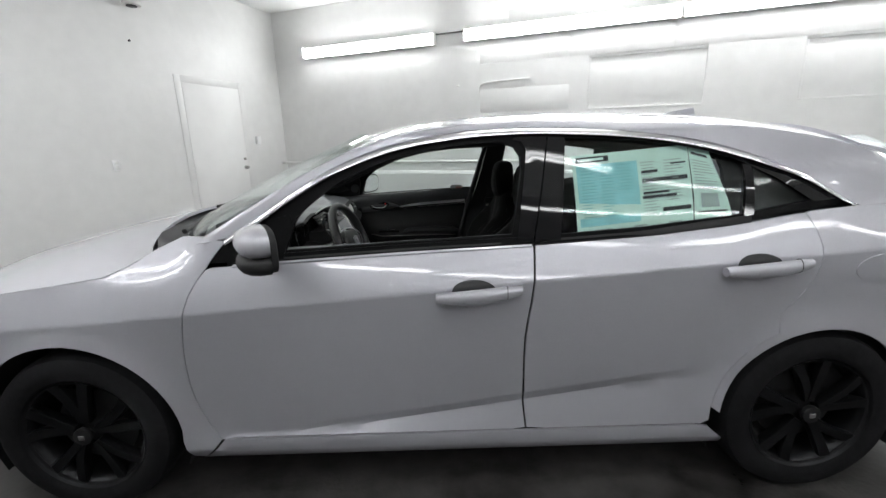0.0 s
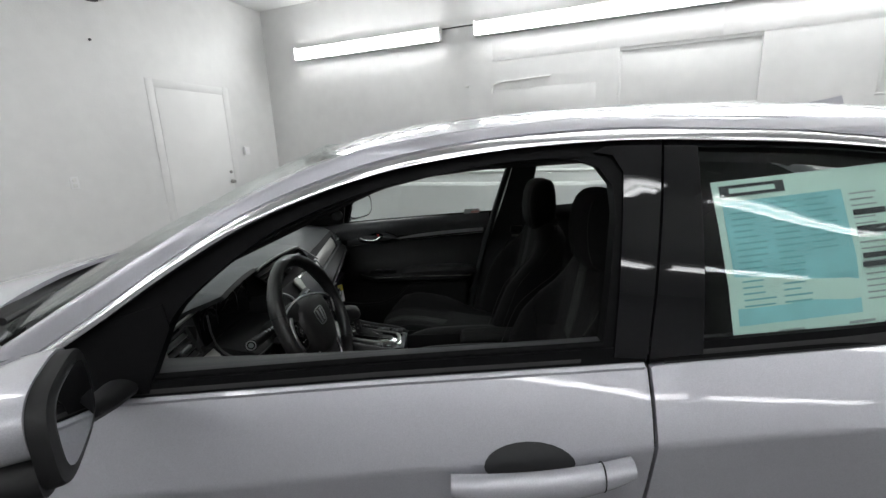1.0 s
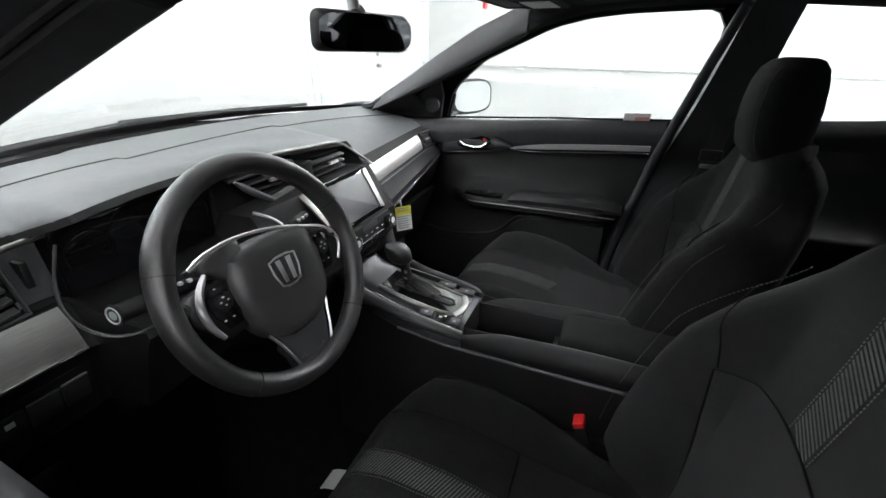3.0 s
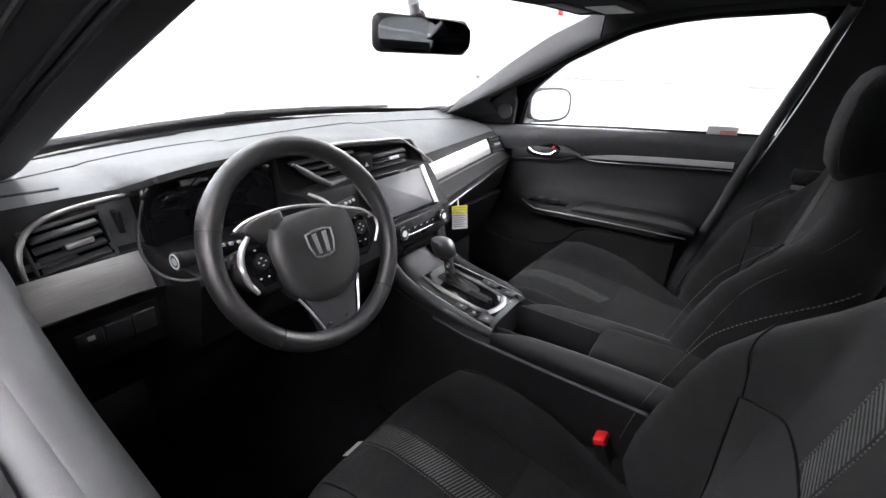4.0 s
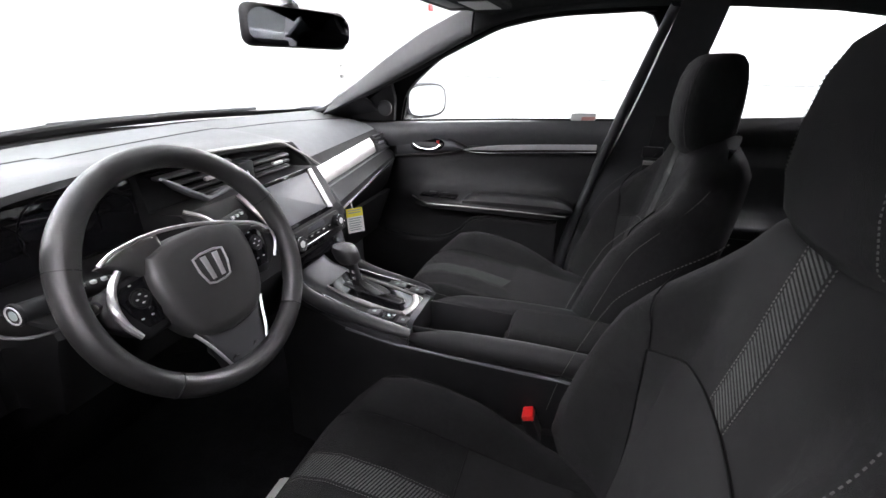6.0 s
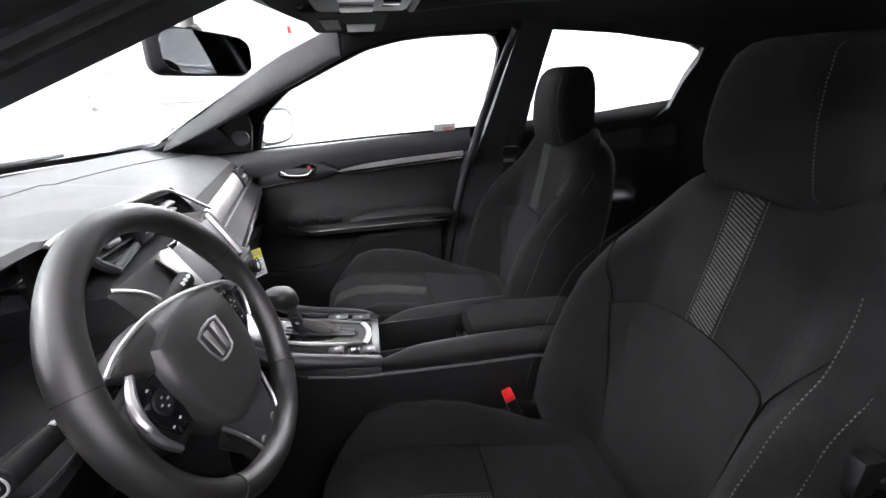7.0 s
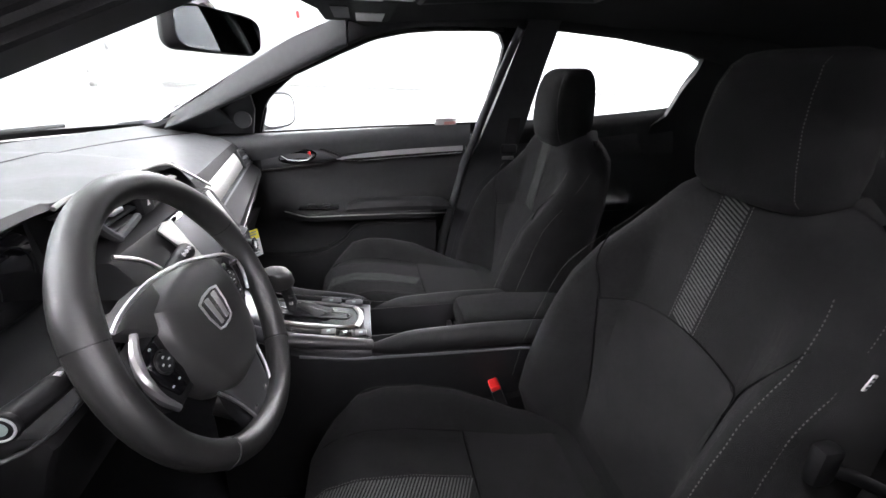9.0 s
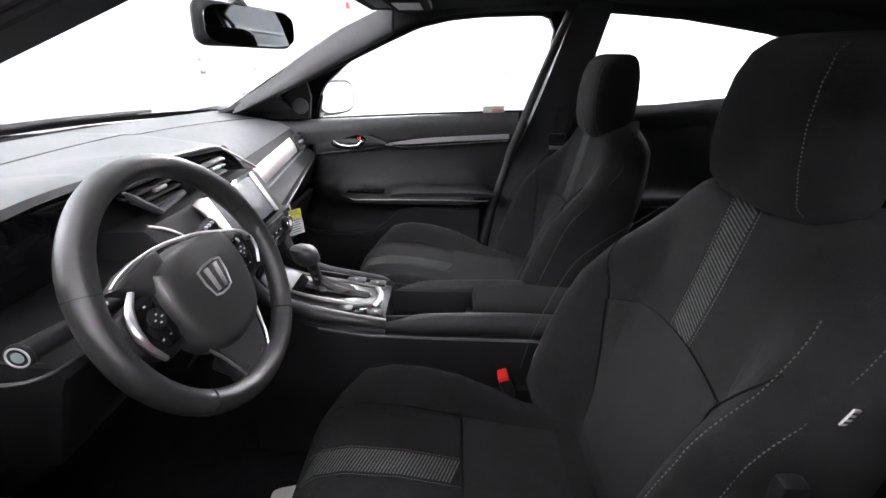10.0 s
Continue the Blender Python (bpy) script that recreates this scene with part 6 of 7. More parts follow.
for k in range(3):
    part("stalk_print", rbox((0.879, -0.208 + 0.011 * k, 0.9395 + 0.001 * k), (0.8835, -0.202 + 0.011 * k, 0.9445 + 0.001 * k), 0.0004), ICON, rs)
part("key_cap", disc(0.012, 0.012, 20, pose(0.885, -0.398, 0.905, 0, 80), bevel=0.002), GLOSS, column)


# ---- centre console ----
con = thing("center_console", (1.2, 0.045, 0.25), "black centre console with silver-edged shift panel and padded armrest", "console")
YC = 0.045


def console_side(s):
    """Side wall of the console from the dashboard to its rear end."""
    rows = []
    for x, zt, w in ((0.80, 0.70, 0.085), (0.88, 0.665, 0.095), (1.0, 0.632, 0.100), (1.12, 0.614, 0.102), (1.3, 0.608, 0.102), (1.5, 0.604, 0.100), (1.72, 0.58, 0.095)):
        rows.append([(x, YC + s * (w + dw), z) for z, dw in ((zt + 0.004, -0.018), (zt, 0.0), (zt - 0.012, 0.003), (0.45, 0.004), (0.245, 0.02))])
    return thick(grid(rows), (0, -s, 0), 0.02)


for s in (-1, 1):
    part("side_panel", console_side(s), HARD, con)
    part("side_line", tube([(x, YC + s * 0.1015, z) for x, z in ((1.0, 0.632), (1.12, 0.6145), (1.3, 0.6085), (1.5, 0.6045), (1.7, 0.583))], 0.0035, 6), SOFT, con)
    # padded rails beside the cup holder
    rail = []
    for k in range(22):
        x = 1.15 + 0.53 * k / 21
        top = 0.655 + 0.012 * math.sin(math.pi * k / 21) - 0.012 * smooth(0.85, 1.0, k / 21)
        end = min(1.0, 0.35 + 4.0 * min(k, 21 - k) / 21)
        rail.append([(x, YC + s * (0.082 + 0.024 * end * math.cos(a)), top - 0.030 + 0.030 * end * math.sin(a)) for a in (2 * math.pi * j / 12 for j in range(12))])
    part("padded_rail", grid(rail, closed=True, caps=True), DOORSKIN, con)
part("well", join(rbox((1.13, YC - 0.06, 0.545), (1.40, YC + 0.06, 0.555), 0.002), rbox((1.13, YC - 0.063, 0.55), (1.40, YC - 0.058, 0.645), 0.002), rbox((1.13, YC + 0.058, 0.55), (1.40, YC + 0.063, 0.645), 0.002)), DEEP, con)
part("well_trim", tube([(1.20, YC + 0.020, 0.575), (1.28, YC + 0.018, 0.575), (1.36, YC + 0.016, 0.577)], 0.003, 6), SATIN, con)
part("well_divider", rbox((1.352, YC - 0.055, 0.555), (1.364, YC + 0.055, 0.60), 0.003), HARD, con)
arm = part("armrest", grid([[(x, YC + w * math.copysign(abs(math.cos(a)) ** 0.45, math.cos(a)), zc + h * math.copysign(abs(math.sin(a)) ** 0.55, math.sin(a))) for a in (2 * math.pi * j / 28 for j in range(28))] for x, w, zc, h in ((1.368, 0.048, 0.640, 0.016), (1.374, 0.060, 0.640, 0.026), (1.39, 0.066, 0.640, 0.032), (1.5, 0.070, 0.638, 0.036), (1.62, 0.070, 0.634, 0.034), (1.68, 0.066, 0.628, 0.028), (1.70, 0.05, 0.624, 0.018))], closed=True, caps=True), CLOTH, con, "cloth-covered armrest lid")
part("armrest_latch", rbox((1.362, YC - 0.012, 0.612), (1.370, YC + 0.012, 0.622), 0.002), HARD, arm)
part("rear_face", rbox((1.70, YC - 0.09, 0.25), (1.73, YC + 0.09, 0.60), 0.02), HARD, con)

# shift panel, rising to the dashboard
PANEL = ((0.845, 0.745, 0.070), (0.88, 0.712, 0.082), (0.93, 0.690, 0.092), (1.0, 0.674, 0.100), (1.08, 0.660, 0.104), (1.155, 0.648, 0.102))
part("bezel", grid([[(x, YC + u * w, z - 0.034 * abs(u) ** 6 + (0.006 if abs(u) < 0.85 else 0)) for u in np.linspace(-1, 1, 17)] + [(x, YC + w * 0.98, z - 0.07), (x, YC - w * 0.98, z - 0.07)] for x, z, w in PANEL], closed=True, caps=True), BEZEL, con, sharp=50)


def panel_z(x):
    return lerp(x, [p[0] for p in PANEL], [p[1] for p in PANEL]) + 0.006


for s in (-1, 1):
    part("tower_side", thick(grid([[(x, YC + s * w, z), (x - 0.05, YC + s * (w - 0.004), z - 0.10)] for x, w, z in ((0.872, 0.100, 0.792), (0.868, 0.098, 0.76), (0.876, 0.096, 0.73), (0.90, 0.094, 0.71), (0.95, 0.094, 0.685))]), (0, -s, 0), 0.012), HARD, con)
    sweep = spline([(0.850, YC + s * 0.122, 0.835), (0.862, YC + s * 0.116, 0.785), (0.878, YC + s * 0.108, 0.738), (0.915, YC + s * 0.103, 0.702), (0.98, YC + s * 0.101, 0.678), (1.06, YC + s * 0.101, 0.663), (1.120, YC + s * 0.099, 0.652), (1.155, YC + s * 0.090, 0.640)], 34)
    part("console_rail", tube(sweep, lambda q: 0.013 + 0.005 * math.sin(math.pi * q), 12, flat=0.9), BEZEL, con, "satin dark rail sweeping down from the dashboard")
    part("bezel_line", tube([(x, YC + s * w, panel_z(x) + 0.002) for x, w in ((0.93, 0.076), (0.97, 0.082), (1.02, 0.086), (1.08, 0.088), (1.13, 0.088), (1.150, 0.084))], lambda q: 0.0012 + 0.0012 * q, 8), CHROME, con, "chrome line along the shift panel")


def panel_ribbon(points, wide, lift=0.0035, crown=0.003):
    """A flat bright strip laid on the shift panel along points in x and y."""
    p = spline([(x, y, 0) for x, y in points], 22)
    rows = []
    for i, q in enumerate(p):
        d = (p[min(i + 1, 21)] - p[max(i - 1, 0)]).normalized()
        n, w = Vector((-d.y, d.x, 0)), wide(i / 21)
        rows.append([(q.x + n.x * w * k, YC + q.y + n.y * w * k, panel_z(q.x + n.x * w * k) + lift + crown * (1 - k * k)) for k in (-1, -0.6, 0, 0.6, 1)])
    return thick(grid(rows), (0, 0, -1), 0.004)


part("gate", thick(grid([[(x, YC + y, panel_z(x) + 0.0015) for y in (-0.045, -0.02, 0.02, 0.045)] for x in (0.925, 0.98, 1.04, 1.10, 1.140)]), (0, 0, -1), 0.004), GLOSS, con)
part("silver_wing", panel_ribbon([(0.925, -0.044), (0.97, -0.049), (1.03, -0.052), (1.09, -0.050), (1.118, -0.042)], lambda q: 0.003 + 0.005 * math.sin(math.pi * q)), SATIN, con, "bright silver plate beside the shift gate")
part("silver_wing", panel_ribbon([(1.122, -0.046), (1.130, -0.02), (1.132, 0.0), (1.130, 0.02), (1.120, 0.042)], lambda q: 0.007), SATIN, con, "silver end plate of the shift gate")
part("gate_frame", panel_ribbon([(0.93, 0.047), (1.0, 0.050), (1.06, 0.050), (1.12, 0.046)], lambda q: 0.0028), SATIN, con)
part("gate_slot", tube([(x, YC, panel_z(x) + 0.002) for x in (0.95, 1.0, 1.05, 1.10)], 0.009, 8, flat=0.3), DEEP, con)
part("gate_edge", tube([(x, YC + y, panel_z(x) + 0.003) for x, y in ((0.95, 0.012), (1.02, 0.013), (1.10, 0.011), (1.108, 0.0), (1.10, -0.011), (1.02, -0.013), (0.95, -0.012))], 0.0022, 6), BEZEL, con)
part("shift_boot", grid([[(0.985 + 0.05 * (1 - k) + (0.045 + 0.025 * k * 0) * k0 * math.cos(a), YC + 0.004 + 0.018 * k0 * math.sin(a) * (1 + 0.12 * math.cos(5 * a)), panel_z(1.0) + h + 0.003 * math.cos(7 * a)) for a in (2 * math.pi * j / 28 for j in range(28))] for k, k0, h in ((0.2, 1.0, 0.002), (0.5, 0.8, 0.012), (0.8, 0.5, 0.020), (1.0, 0.3, 0.028))], closed=True, caps=True), LEATHER, con, "creased black leather shift boot")
for x, y, w in ((1.062, -0.070, 0.034), (1.098, -0.070, 0.030), (1.132, -0.068, 0.028), (1.06, 0.070, 0.05), (1.115, 0.070, 0.045)):
    b = part("console_button", rbox((x - w / 2 + 0.001, YC + y - 0.013, panel_z(x) - 0.004), (x + w / 2 - 0.001, YC + y + 0.013, panel_z(x) + 0.0035), 0.002), GLOSS if x == 1.098 else BEZEL, con)
    part("button_mark", rbox((x - 0.004, YC + y - 0.004, panel_z(x) + 0.0035), (x + 0.004, YC + y + 0.004, panel_z(x) + 0.0041), 0.0), GREYINK, b)
lever = part("shift_lever", tube([(0.985, YC + 0.005, 0.672), (0.975, YC + 0.005, 0.72), (0.968, YC + 0.005, 0.755)], lambda s: 0.014 - 0.002 * s, 14), DEEP, con)
part("knob", grid([[Vector((0.962 - 0.3 * h, YC + 0.005, 0.748 + h)) + Vector((rx * math.cos(a), ry * math.sin(a), 0)) for a in (2 * math.pi * j / 22 for j in range(22))] for h, rx, ry in ((0, 0.015, 0.015), (0.004, 0.025, 0.022), (0.014, 0.032, 0.027), (0.034, 0.033, 0.028), (0.044, 0.028, 0.024), (0.050, 0.014, 0.012))], closed=True, caps=True), LEATHER, lever, "rounded black leather shift knob")
for k in range(2):
    part("knob_mark", rbox((0.975, YC - 0.012, 0.728 - 0.018 * k), (0.984, YC - 0.0085, 0.738 - 0.018 * k), 0.0006), CHROME, lever)
part("lever_boot", disc(0.028, 0.02, 24, pose(0.988, YC + 0.005, 0.683, 0, 12), r2=0.018), DEEP, lever)

buckle = thing("belt_buckle", (1.445, -0.076, 0.40), "seat belt buckle with a red release button beside the seat", "belt buckle")
part("stalk", tube([(1.50, -0.075, 0.36), (1.47, -0.076, 0.43), (1.455, -0.077, 0.475)], 0.013, 10, flat=0.6), DEEP, buckle)
BK = Matrix.Translation((1.446, -0.077, 0.495)) @ Matrix.Rotation(radians(-22), 4, "Y")
part("body", rbox((-0.013, -0.019, -0.035), (0.013, 0.019, 0.024), 0.006, BK), HARD, buckle)
part("release", rbox((-0.011, -0.0165, 0.018), (0.0135, 0.0165, 0.034), 0.004, BK), RED, buckle, "bright red release button")
part("slot_edge", rbox((-0.0135, -0.0175, 0.016), (0.0115, 0.0175, 0.0215), 0.001, BK), CHROME, buckle)
slip = thing("paper_slip", (1.0, -0.30, 0.38), "small white paper slip sticking out below the driver's cushion", "paper slip")
part("sheet", thick(grid([[(x, y, z) for y in (-0.325, -0.30, -0.275)] for x, z in ((1.04, 0.392), (0.99, 0.388), (0.95, 0.376), (0.935, 0.366))]), (0, 0, -1), 0.001), PAPER, slip)


# ---- seats ----
def spine(z):
    return lerp(z, [0.40, 0.50, 0.60, 0.70, 0.81, 0.92, 1.05, 1.2], [1.575, 1.598, 1.618, 1.640, 1.668, 1.692, 1.716, 1.742])


def back_front(u, z):
    """Front face of a seat back at a sideways place u and a height z."""
    base = spine(z)
    env = smooth(0.40, 0.50, z) * (1 - smooth(0.82, 1.01, z))
    return base - lerp(z, [0.45, 0.64, 0.78, 0.9], [0.135, 0.135, 0.120, 0.095]) * smooth(0.125, 0.225, abs(u)) * env


def back_wide(z):
    return lerp(z, [0.42, 0.50, 0.60, 0.75, 0.88, 0.96, 1.01, 1.045, 1.065], [0.235, 0.256, 0.266, 0.264, 0.248, 0.222, 0.190, 0.150, 0.105])


def cush_top(x, u):
    base = lerp(x, [1.02, 1.06, 1.12, 1.22, 1.34, 1.48, 1.60], [0.475, 0.515, 0.530, 0.523, 0.497, 0.470, 0.460])
    return base + 0.066 * smooth(0.12, 0.205, abs(u)) * smooth(1.03, 1.16, x) * (1 - 0.75 * smooth(1.30, 1.52, x))


def cush_wide(x):
    return lerp(x, [1.015, 1.03, 1.06, 1.12, 1.25, 1.45, 1.60], [0.16, 0.20, 0.226, 0.243, 0.255, 0.250, 0.225])


def seat(name, cy, dx, label, side_in):
    """side_in: 1 where the cabin's middle lies towards +y."""
    m = Matrix.Translation((dx, cy, 0))
    ob = thing(name, (1.35 + dx, cy, 0.245), label, "car seat", "front seats")

    drop = Matrix.Translation((-0.018, 0, -0.022 if side_in < 0 else 0.0))

    raised = Matrix.Translation((0, 0, 0.085 if side_in < 0 else 0.0))

    def put(nm, bm, mat, parent=None, lab="", sharp=38, low=False):
        on_cushion = nm == "cushion" or (parent is not None and parent.name.startswith("cushion"))
        bm.transform(m @ drop if low else m @ raised if on_cushion else m)
        return part(nm, bm, mat, parent or ob, lab, sharp)

    rows = []
    for x in (1.015, 1.022, 1.04, 1.07, 1.12, 1.18, 1.25, 1.33, 1.40, 1.48, 1.55, 1.60):
        w = cush_wide(x)
        low = 0.36 + 0.05 * (1 - smooth(1.015, 1.06, x))
        top = [(x, u * w, cush_top(x, u * w) - 0.055 * abs(u) ** 9 - (0.03 if x < 1.02 else 0)) for u in np.linspace(-1, 1, 33)]
        rows.append(top + [(x, w * 1.0, cush_top(x, w) - 0.10), (x, w * 0.97, low), (x, 0, low - 0.01), (x, -w * 0.97, low), (x, -w * 1.0, cush_top(x, w) - 0.10)])
    cushion = put("cushion", grid(rows, closed=True, caps=True), CLOTH, sharp=60)
    rows = []
    for z in (0.42, 0.47, 0.53, 0.60, 0.68, 0.76, 0.82, 0.88, 0.93, 0.97, 1.0, 1.025, 1.045, 1.058, 1.066):
        w = back_wide(z)
        k = smooth(1.0, 1.066, z)
        front = [(back_front(u * w, z) + 0.055 * abs(u) ** 8 + 0.03 * k * k, u * w, z) for u in np.linspace(-1, 1, 33)]
        xb = spine(z) + 0.115 - 0.035 * k
        rows.append(front + [(xb - 0.03, w * 1.0, z), (xb - 0.005, w * 0.90, z), (xb, w * 0.5, z), (xb, 0, z), (xb, -w * 0.5, z), (xb - 0.005, -w * 0.90, z), (xb - 0.03, -w * 1.0, z)])
    back = put("backrest", grid(rows, closed=True, caps=True), CLOTH, sharp=60)
    # headrest
    rows = []
    for z, w, f0, b0 in HEAD:
        w *= 0.90
        ring = []
        for j in range(40):
            a = 2 * math.pi * j / 40
            cx, hx = (f0 + b0) / 2, (b0 - f0) / 2
            ring.append((cx - hx * math.copysign(abs(math.cos(a)) ** 0.55, math.cos(a)) + 0.012 * (math.sin(a)) ** 2 * (1 if math.cos(a) > 0 else 0), w * math.copysign(abs(math.sin(a)) ** 0.6, math.sin(a)), z))
        rows.append(ring)
    head = put("headrest", grid(rows, closed=True, caps=True), CLOTH, sharp=60, low=True)
    for s in (-1, 1):
        put("post", tube([(1.765, s * 0.055, 1.0), (1.765, s * 0.055, 1.06)], 0.007, 10), CHROME, head, low=True)
        put("stitching", dashes([(head_front(u, z), u, z) for u, z in ((s * lerp(z, [1.045, 1.10, 1.20, 1.236], [0.092, 0.090, 0.076, 0.066]), z) for z in np.linspace(1.045, 1.236, 30))], 44), THREAD, head, low=True)
    # lower back insert, woven band, stitching
    rows = []
    for s in np.linspace(0, 1, 12):
        row = []
        for u in np.linspace(-1, 1, 15):
            yy = u * (0.165 - 0.045 * (1 - s))
            z = 0.50 + s * (0.318 - 1.2 * yy * yy)
            row.append((back_front(yy, z) - 0.004 - 0.004 * (1 - abs(2 * s - 1) ** 6) * (1 - abs(u) ** 6), yy, z))
        rows.append(row)
    put("lumbar_insert", thick(grid(rows), (1, 0, 0), 0.012), INSERT, back)
    put("seam", tube([(back_front(y, z) - 0.0035, y, z) for y, z in ((u * 0.165, 0.8195 - 1.2 * (u * 0.165) ** 2) for u in np.linspace(-1, 1, 30))], 0.0018, 6), FRAME, back)
    for s in (-1, 1):
        put("seam", tube([(back_front(y, z) - 0.0030, y, z) for y, z in ((s * (0.1215 + 0.045 * k), 0.50 + 0.286 * k) for k in np.linspace(0, 1, 16))], 0.0018, 6), FRAME, back)
        put("seam", tube([(back_front(y, z) + 0.0002, y, z) for y, z in ((s * lerp(k, [0, 0.3, 0.6, 1], [0.166, 0.176, 0.194, 0.212]), 0.786 + 0.135 * k) for k in np.linspace(0, 1, 14))], 0.0016, 6), FRAME, back)
        put("seam", tube([(x, s * 0.137, cush_top(x, 0.137) + 0.0002) for x in np.linspace(1.05, 1.55, 26)], 0.0016, 6), FRAME, cushion)
    put("seam", tube([(1.336, u * 0.137, cush_top(1.336, u * 0.137) + 0.001) for u in np.linspace(-1, 1, 14)], 0.0016, 6), FRAME, cushion)
    bars = [band_bar(lambda a, b: (back_front(a, b) - 0.0022, a, b), 0.0, 0.822 + 0.0064 * k, 0.025, 0.0034, 0.010) for k in range(35)]
    tagged(put("woven_band", join(*bars), WEAVE, back), "ribbed grey woven band", kind="stuff")
    for s in (-1, 1):
        put("stitching", dashes([(back_front(s * 0.030, z) - 0.0015, s * 0.030, z) for z in np.linspace(0.815, 1.05, 30)], 46), THREAD, back)
        put("stitching", dashes([(back_front(u, z) - 0.002, u, z) for u, z in ((s * lerp(z, [0.56, 0.70, 0.82, 0.90, 0.97], [0.232, 0.236, 0.232, 0.218, 0.186]), z) for z in np.linspace(0.56, 0.97, 40))], 74), THREAD, back)
        put("stitching", dashes([(back_front(u, z) + 0.002 + 0.055 * abs(u / back_wide(z)) ** 8, u, z) for u, z in ((s * back_wide(z) * 0.985, z) for z in np.linspace(0.56, 0.99, 44))], 84), THREAD, back)
        put("stitching", dashes([(x, u, cush_top(x, u) - 0.055 * abs(u / cush_wide(x)) ** 9 + 0.0015) for x, u in ((x, s * cush_wide(x) * 0.92) for x in np.linspace(1.035, 1.55, 40))], 110), THREAD, cushion)
    bars = [band_bar(lambda a, b: (b, a, cush_top(b, a) + 0.0022), 0.0, 1.045 + 0.0064 * k, 0.025, 0.0034, 0.010) for k in range(44)]
    tagged(put("woven_band", join(*bars), WEAVE, cushion), "ribbed grey woven band", kind="stuff")
    for s in (-1, 1):
        put("stitching", dashes([(x, s * 0.030, cush_top(x, 0.03) + 0.0012) for x in np.linspace(1.035, 1.33, 20)], 56), THREAD, cushion)
    rows = []
    for x in np.linspace(1.338, 1.54, 9):
        rows.append([(x, u * 0.135, cush_top(x, u * 0.135) + 0.003 + 0.004 * (1 - abs(u) ** 6) * smooth(1.338, 1.36, x)) for u in np.linspace(-1, 1, 13)])
    put("seat_insert", thick(grid(rows), (0, 0, -1), 0.012), INSERT, cushion)
    # side cover, recliner, base, rails
    for s in (-1, 1):
        put("side_cover", grid([[(x, s * (0.258 + 0.012 * o), z) for x, z in ((1.10, 0.44), (1.30, 0.455), (1.50, 0.48), (1.60, 0.55), (1.66, 0.60), (1.68, 0.52), (1.62, 0.36), (1.12, 0.33))] for o in (-1, 0.6)], closed=True, caps=True), HARD)
        put("rail", rbox((1.08, s * 0.19 - 0.02, 0.245), (1.66, s * 0.19 + 0.02, 0.30), 0.006), ALLOY)
    put("base", rbox((1.10, -0.22, 0.29), (1.62, 0.22, 0.40), 0.02), DEEP)
    put("recliner", tube([(1.60, -side_in * 0.272, 0.575), (1.60, -side_in * 0.300, 0.60), (1.56, -side_in * 0.305, 0.625)], lambda s: 0.020 - 0.006 * s, 10, flat=0.6), HARD)
    tagm = Matrix.Translation((1.70, -side_in * 0.2455, 0.897))
    bm = rbox((-0.006, -0.001, -0.011), (0.006, 0.001, 0.011), 0.0004, tagm @ Matrix.Rotation(radians(20), 4, "Y") @ Matrix.Rotation(radians(side_in * 14), 4, "Z"))
    label_tab = put("airbag_label", bm, CONDUIT, back, "white airbag label sewn into the side seam")
    for k in (-1, 0, 1):
        put("print_bar", rbox((-0.0045, -0.0014, 0.006 * k - 0.0014), (0.0045, 0.0014, 0.006 * k + 0.0014), 0.0003, tagm @ Matrix.Rotation(radians(20), 4, "Y") @ Matrix.Rotation(radians(side_in * 14), 4, "Z")), INK, back)
    return ob


HEAD = ((1.034, 0.090, 1.738, 1.800), (1.040, 0.112, 1.722, 1.812), (1.06, 0.128, 1.708, 1.818), (1.10, 0.133, 1.700, 1.822), (1.15, 0.130, 1.700, 1.823), (1.195, 0.123, 1.706, 1.820), (1.225, 0.113, 1.718, 1.814), (1.240, 0.098, 1.734, 1.804), (1.245, 0.078, 1.750, 1.792))


def head_front(u, z):
    f = lerp(z, [h[0] for h in HEAD], [h[2] for h in HEAD])
    w = 0.90 * lerp(z, [h[0] for h in HEAD], [h[1] for h in HEAD])
    hx = 0.06
    s = min(1, abs(u / w)) ** (1 / 0.6)
    return f + hx * (1 - (max(0, 1 - s * s) ** 0.5) ** 0.55) + 0.012 * s * s - 0.001


def dashes(points, n):
    """A row of n stitches along a line."""
    p = spline(points, n * 2)
    return join(*[tube([p[2 * k], p[2 * k + 1]], 0.0008, 4) for k in range(n)])


def band_bar(at, u0, v, half, width, slant):
    """One slanted rib of a woven band."""
    rows = []
    for s in np.linspace(-1, 1, 4):
        vv = v + slant * s
        a, b = Vector(at(u0 + s * half, vv - width / 2)), Vector(at(u0 + s * half, vv + width / 2))
        rows.append([a, b])
    return grid(rows)


seat("front_seat", -0.328, 0.0, "black cloth driver's seat with grey woven stripe and light stitching", 1)
seat("front_seat", 0.36, -0.015, "black cloth passenger seat with grey woven stripe, beside the console", -1)

# rear bench
bench = thing("rear_bench", (2.3, 0, 0.245), "black cloth rear bench seat with three headrests", "bench")
part("cushion", grid([[(x, u * 0.66, z - 0.05 * abs(u) ** 8 + 0.02 * math.cos(u * 6)) for u in np.linspace(-1, 1, 31)] + [(x, 0.66, 0.34), (x, -0.66, 0.34)] for x, z in ((1.93, 0.42), (1.95, 0.475), (2.02, 0.50), (2.2, 0.47), (2.42, 0.45))], closed=True, caps=True), CLOTH, bench, sharp=60)
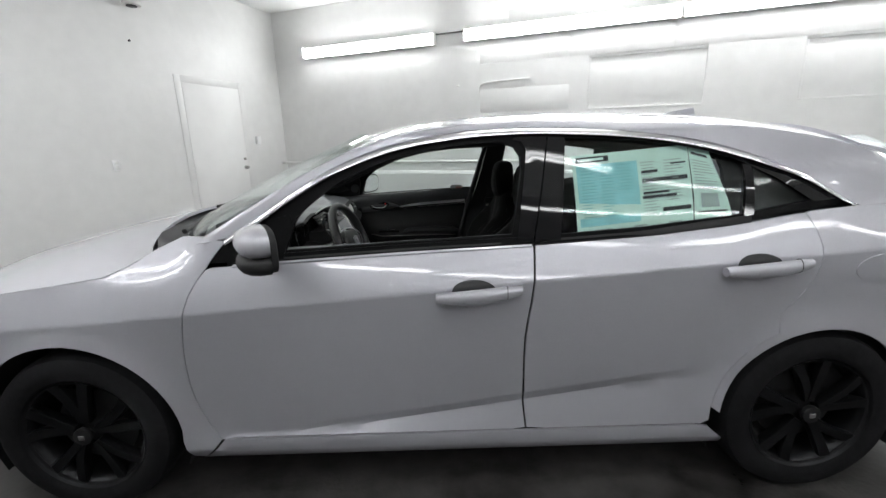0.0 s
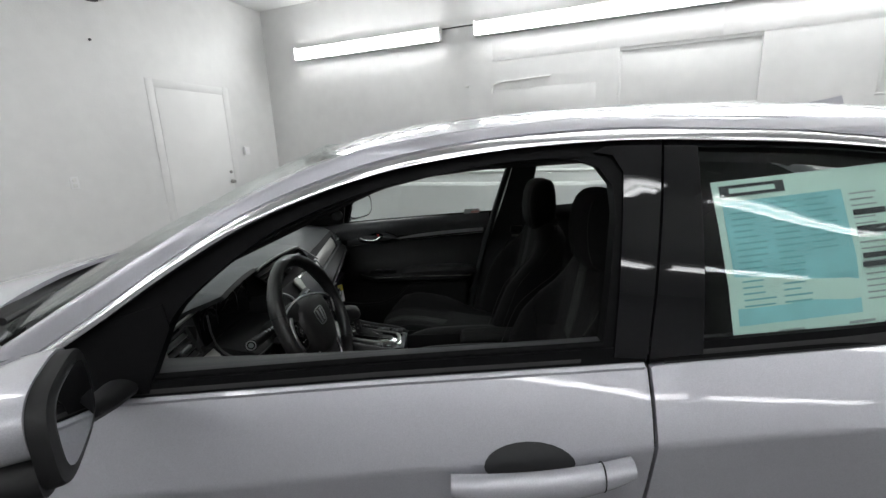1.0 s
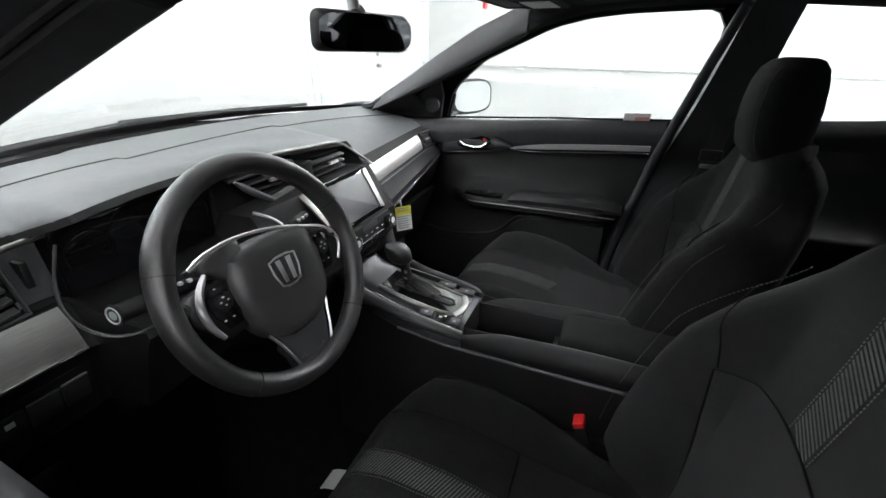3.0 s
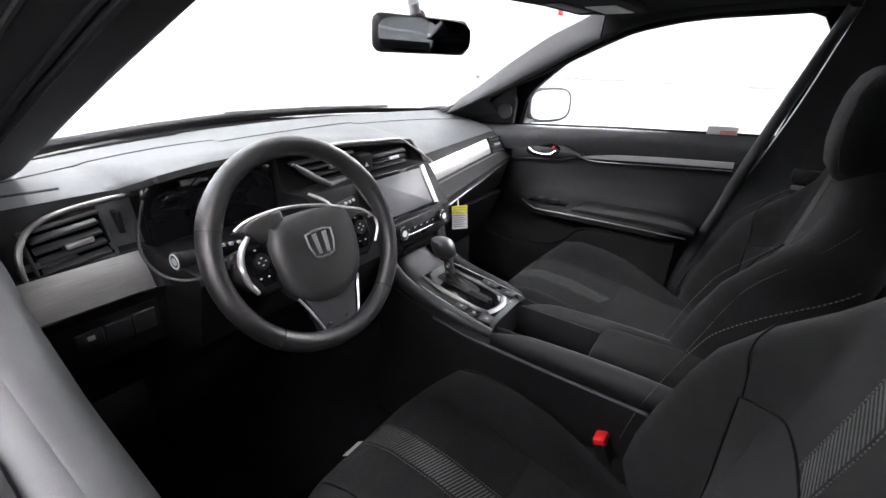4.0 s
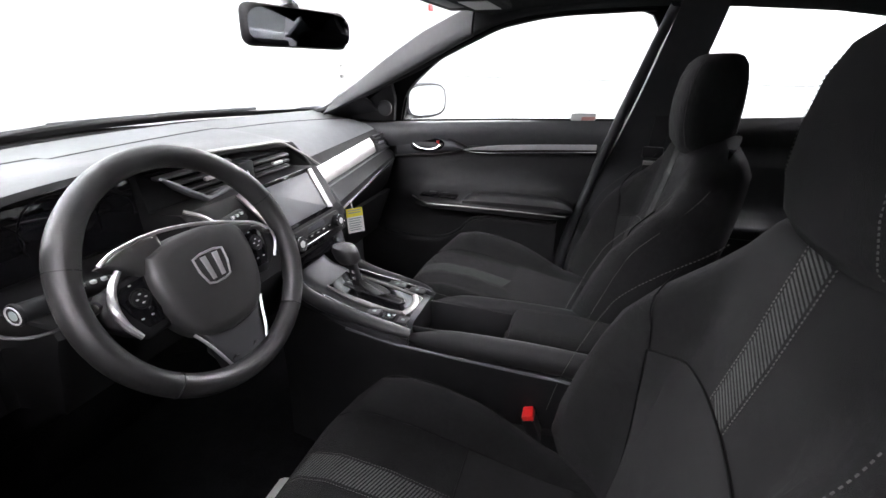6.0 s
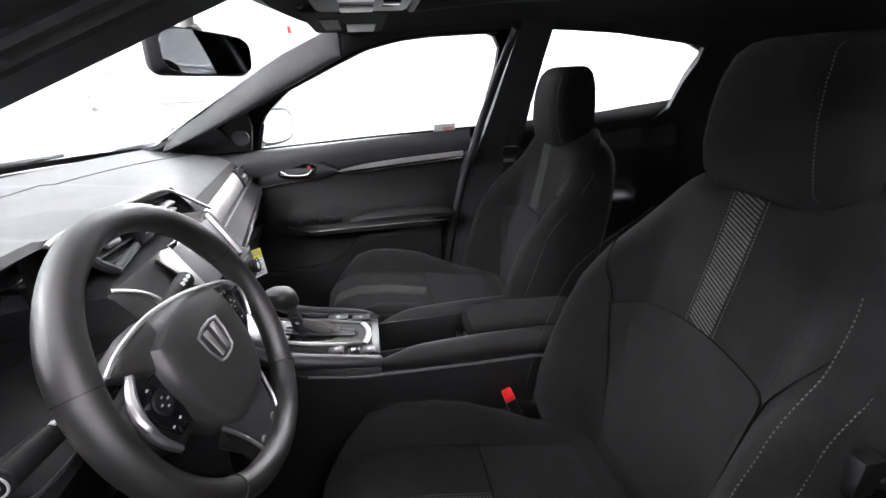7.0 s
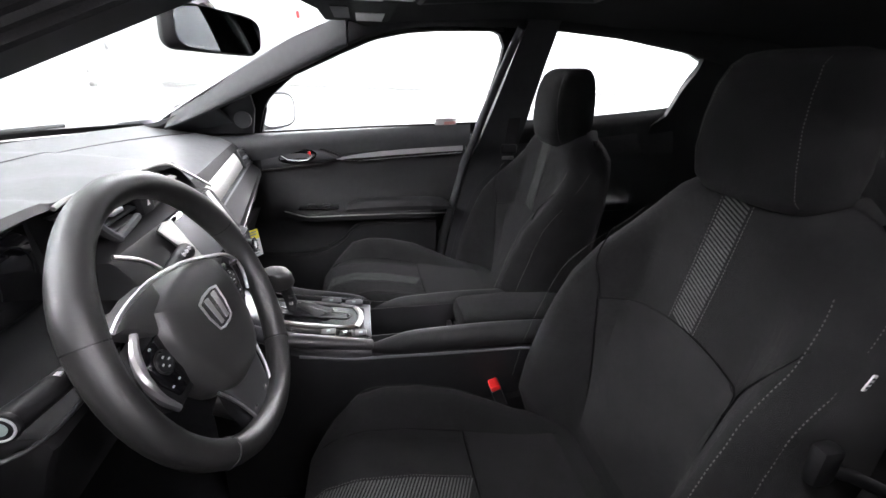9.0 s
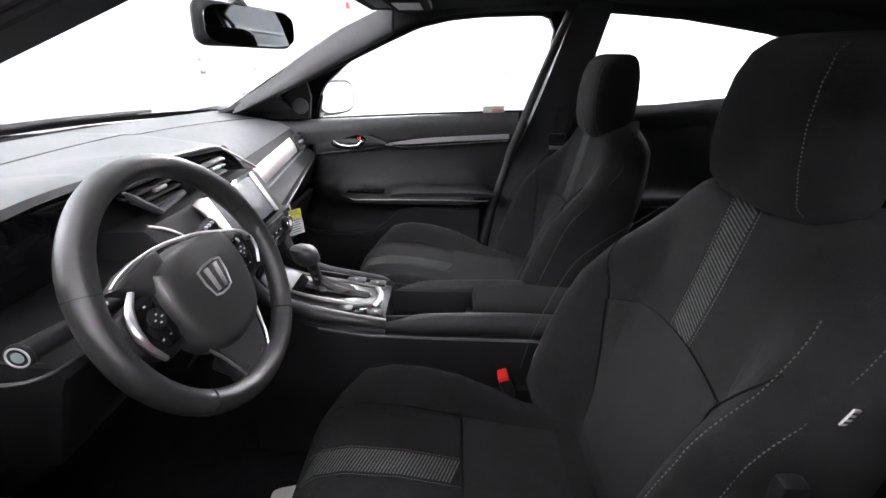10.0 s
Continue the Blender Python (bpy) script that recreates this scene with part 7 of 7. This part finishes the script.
part("backrest", grid([[(x + 0.03 * math.cos(u * 6) * -1 + 0.08 * abs(u) ** 8, u * 0.64, z) for u in np.linspace(-1, 1, 31)] + [(x + 0.16, 0.60, z), (x + 0.16, -0.60, z)] for x, z in ((2.36, 0.42), (2.38, 0.50), (2.44, 0.70), (2.52, 0.90), (2.56, 0.985), (2.60, 1.01))], closed=True, caps=True), CLOTH, bench, sharp=60)
for y in (-0.36, 0.0, 0.36):
    part("headrest", grid([[(2.60 + 0.05 * math.copysign(abs(math.cos(a)) ** 0.6, math.cos(a)) * k, y + 0.12 * k * math.copysign(abs(math.sin(a)) ** 0.6, math.sin(a)), z) for a in (2 * math.pi * j / 24 for j in range(24))] for z, k in ((1.0, 0.7), (1.01, 0.95), (1.05, 1.0), (1.085, 0.9), (1.095, 0.6))], closed=True, caps=True), CLOTH, bench, sharp=60)
part("parcel_shelf", rbox((2.74, -0.62, 0.965), (3.40, 0.62, 0.985), 0.006), CARPET, car)

# ---- price sheet in the rear side window ----
sheet = thing("window_sticker", (2.13, -0.77, 1.03), "mint and cyan price sheet taped inside the rear side window", "poster")


def on_pane(outline, off, d=0.0008):
    return skin(outline, off, d, 0.12)


def area(x0, x1, z0, z1, corners=((1.829, 1.008), (2.235, 1.044), (1.824, 1.288), (2.250, 1.318))):
    """A piece of a sheet, which hangs a little askew, in its own shares of width and height."""
    bl, br, tl, tr = (Vector(c) for c in corners)
    return [tuple(bl.lerp(br, a).lerp(tl.lerp(tr, a), b)) for a, b in ((x0, z0), (x1, z0), (x1, z1), (x0, z1))]


SIDE_SHEET = ((2.240, 1.043), (2.378, 1.055), (2.253, 1.318), (2.325, 1.292))
part("sheet", on_pane(area(0, 1, 0, 1), -0.026), MINT, sheet)
part("side_sheet", on_pane(area(0, 1, 0, 1, SIDE_SHEET), -0.0268), MINT, sheet)
part("cyan_block", on_pane(area(0.03, 0.55, 0.13, 0.87), -0.0250), CYAN, sheet)
part("heading_bar", on_pane(area(0.03, 0.31, 0.90, 0.97), -0.0248), INK, sheet)
part("heading_print", on_pane(area(0.07, 0.27, 0.92, 0.95), -0.0246), MINT, sheet)
rng = random.Random(4)
for a in ((0.58, 0.72, 0.70, 0.735), (0.58, 0.97, 0.585, 0.635), (0.58, 0.80, 0.445, 0.475), (0.57, 0.86, 0.395, 0.425), (0.74, 0.98, 0.215, 0.265), (0.84, 0.97, 0.78, 0.80)):
    part("dark_bar", on_pane(area(*a), -0.0248), INK, sheet)
for x0, wide, n, mat in ((0.06, 0.14, 17, CYAN_INK), (0.23, 0.12, 17, CYAN_INK), (0.38, 0.13, 9, CYAN_INK), (0.58, 0.16, 18, GREYINK), (0.78, 0.17, 14, GREYINK)):
    for j in range(n):
        z = 0.83 - 0.037 * j
        part("print_line", on_pane(area(x0, x0 + wide * (0.55 + 0.45 * rng.random()), z, z + 0.009), -0.0249), mat, sheet)
for j in range(6):
    part("print_line", on_pane(area(0.04 + 0.15 * j, 0.15 + 0.15 * j, 0.05 + 0.02 * (j % 2), 0.065 + 0.02 * (j % 2)), -0.0248), GREYINK, sheet)
for a in ((0.10, 0.80, 0.885, 0.92), (0.08, 0.90, 0.46, 0.485), (0.08, 0.90, 0.15, 0.175)):
    part("side_bar", on_pane(area(*a, SIDE_SHEET), -0.0252), INK, sheet)
part("side_box", on_pane(area(0.20, 0.72, 0.22, 0.40, SIDE_SHEET), -0.0252), GREYINK, sheet)
for j in range(9):
    part("print_line", on_pane(area(0.10, 0.45 + 0.4 * rng.random(), 0.81 - 0.037 * j, 0.82 - 0.037 * j, SIDE_SHEET), -0.0252), GREYINK, sheet)


# ---- raised blocks of the back wall ----
block_courses(wall_back)
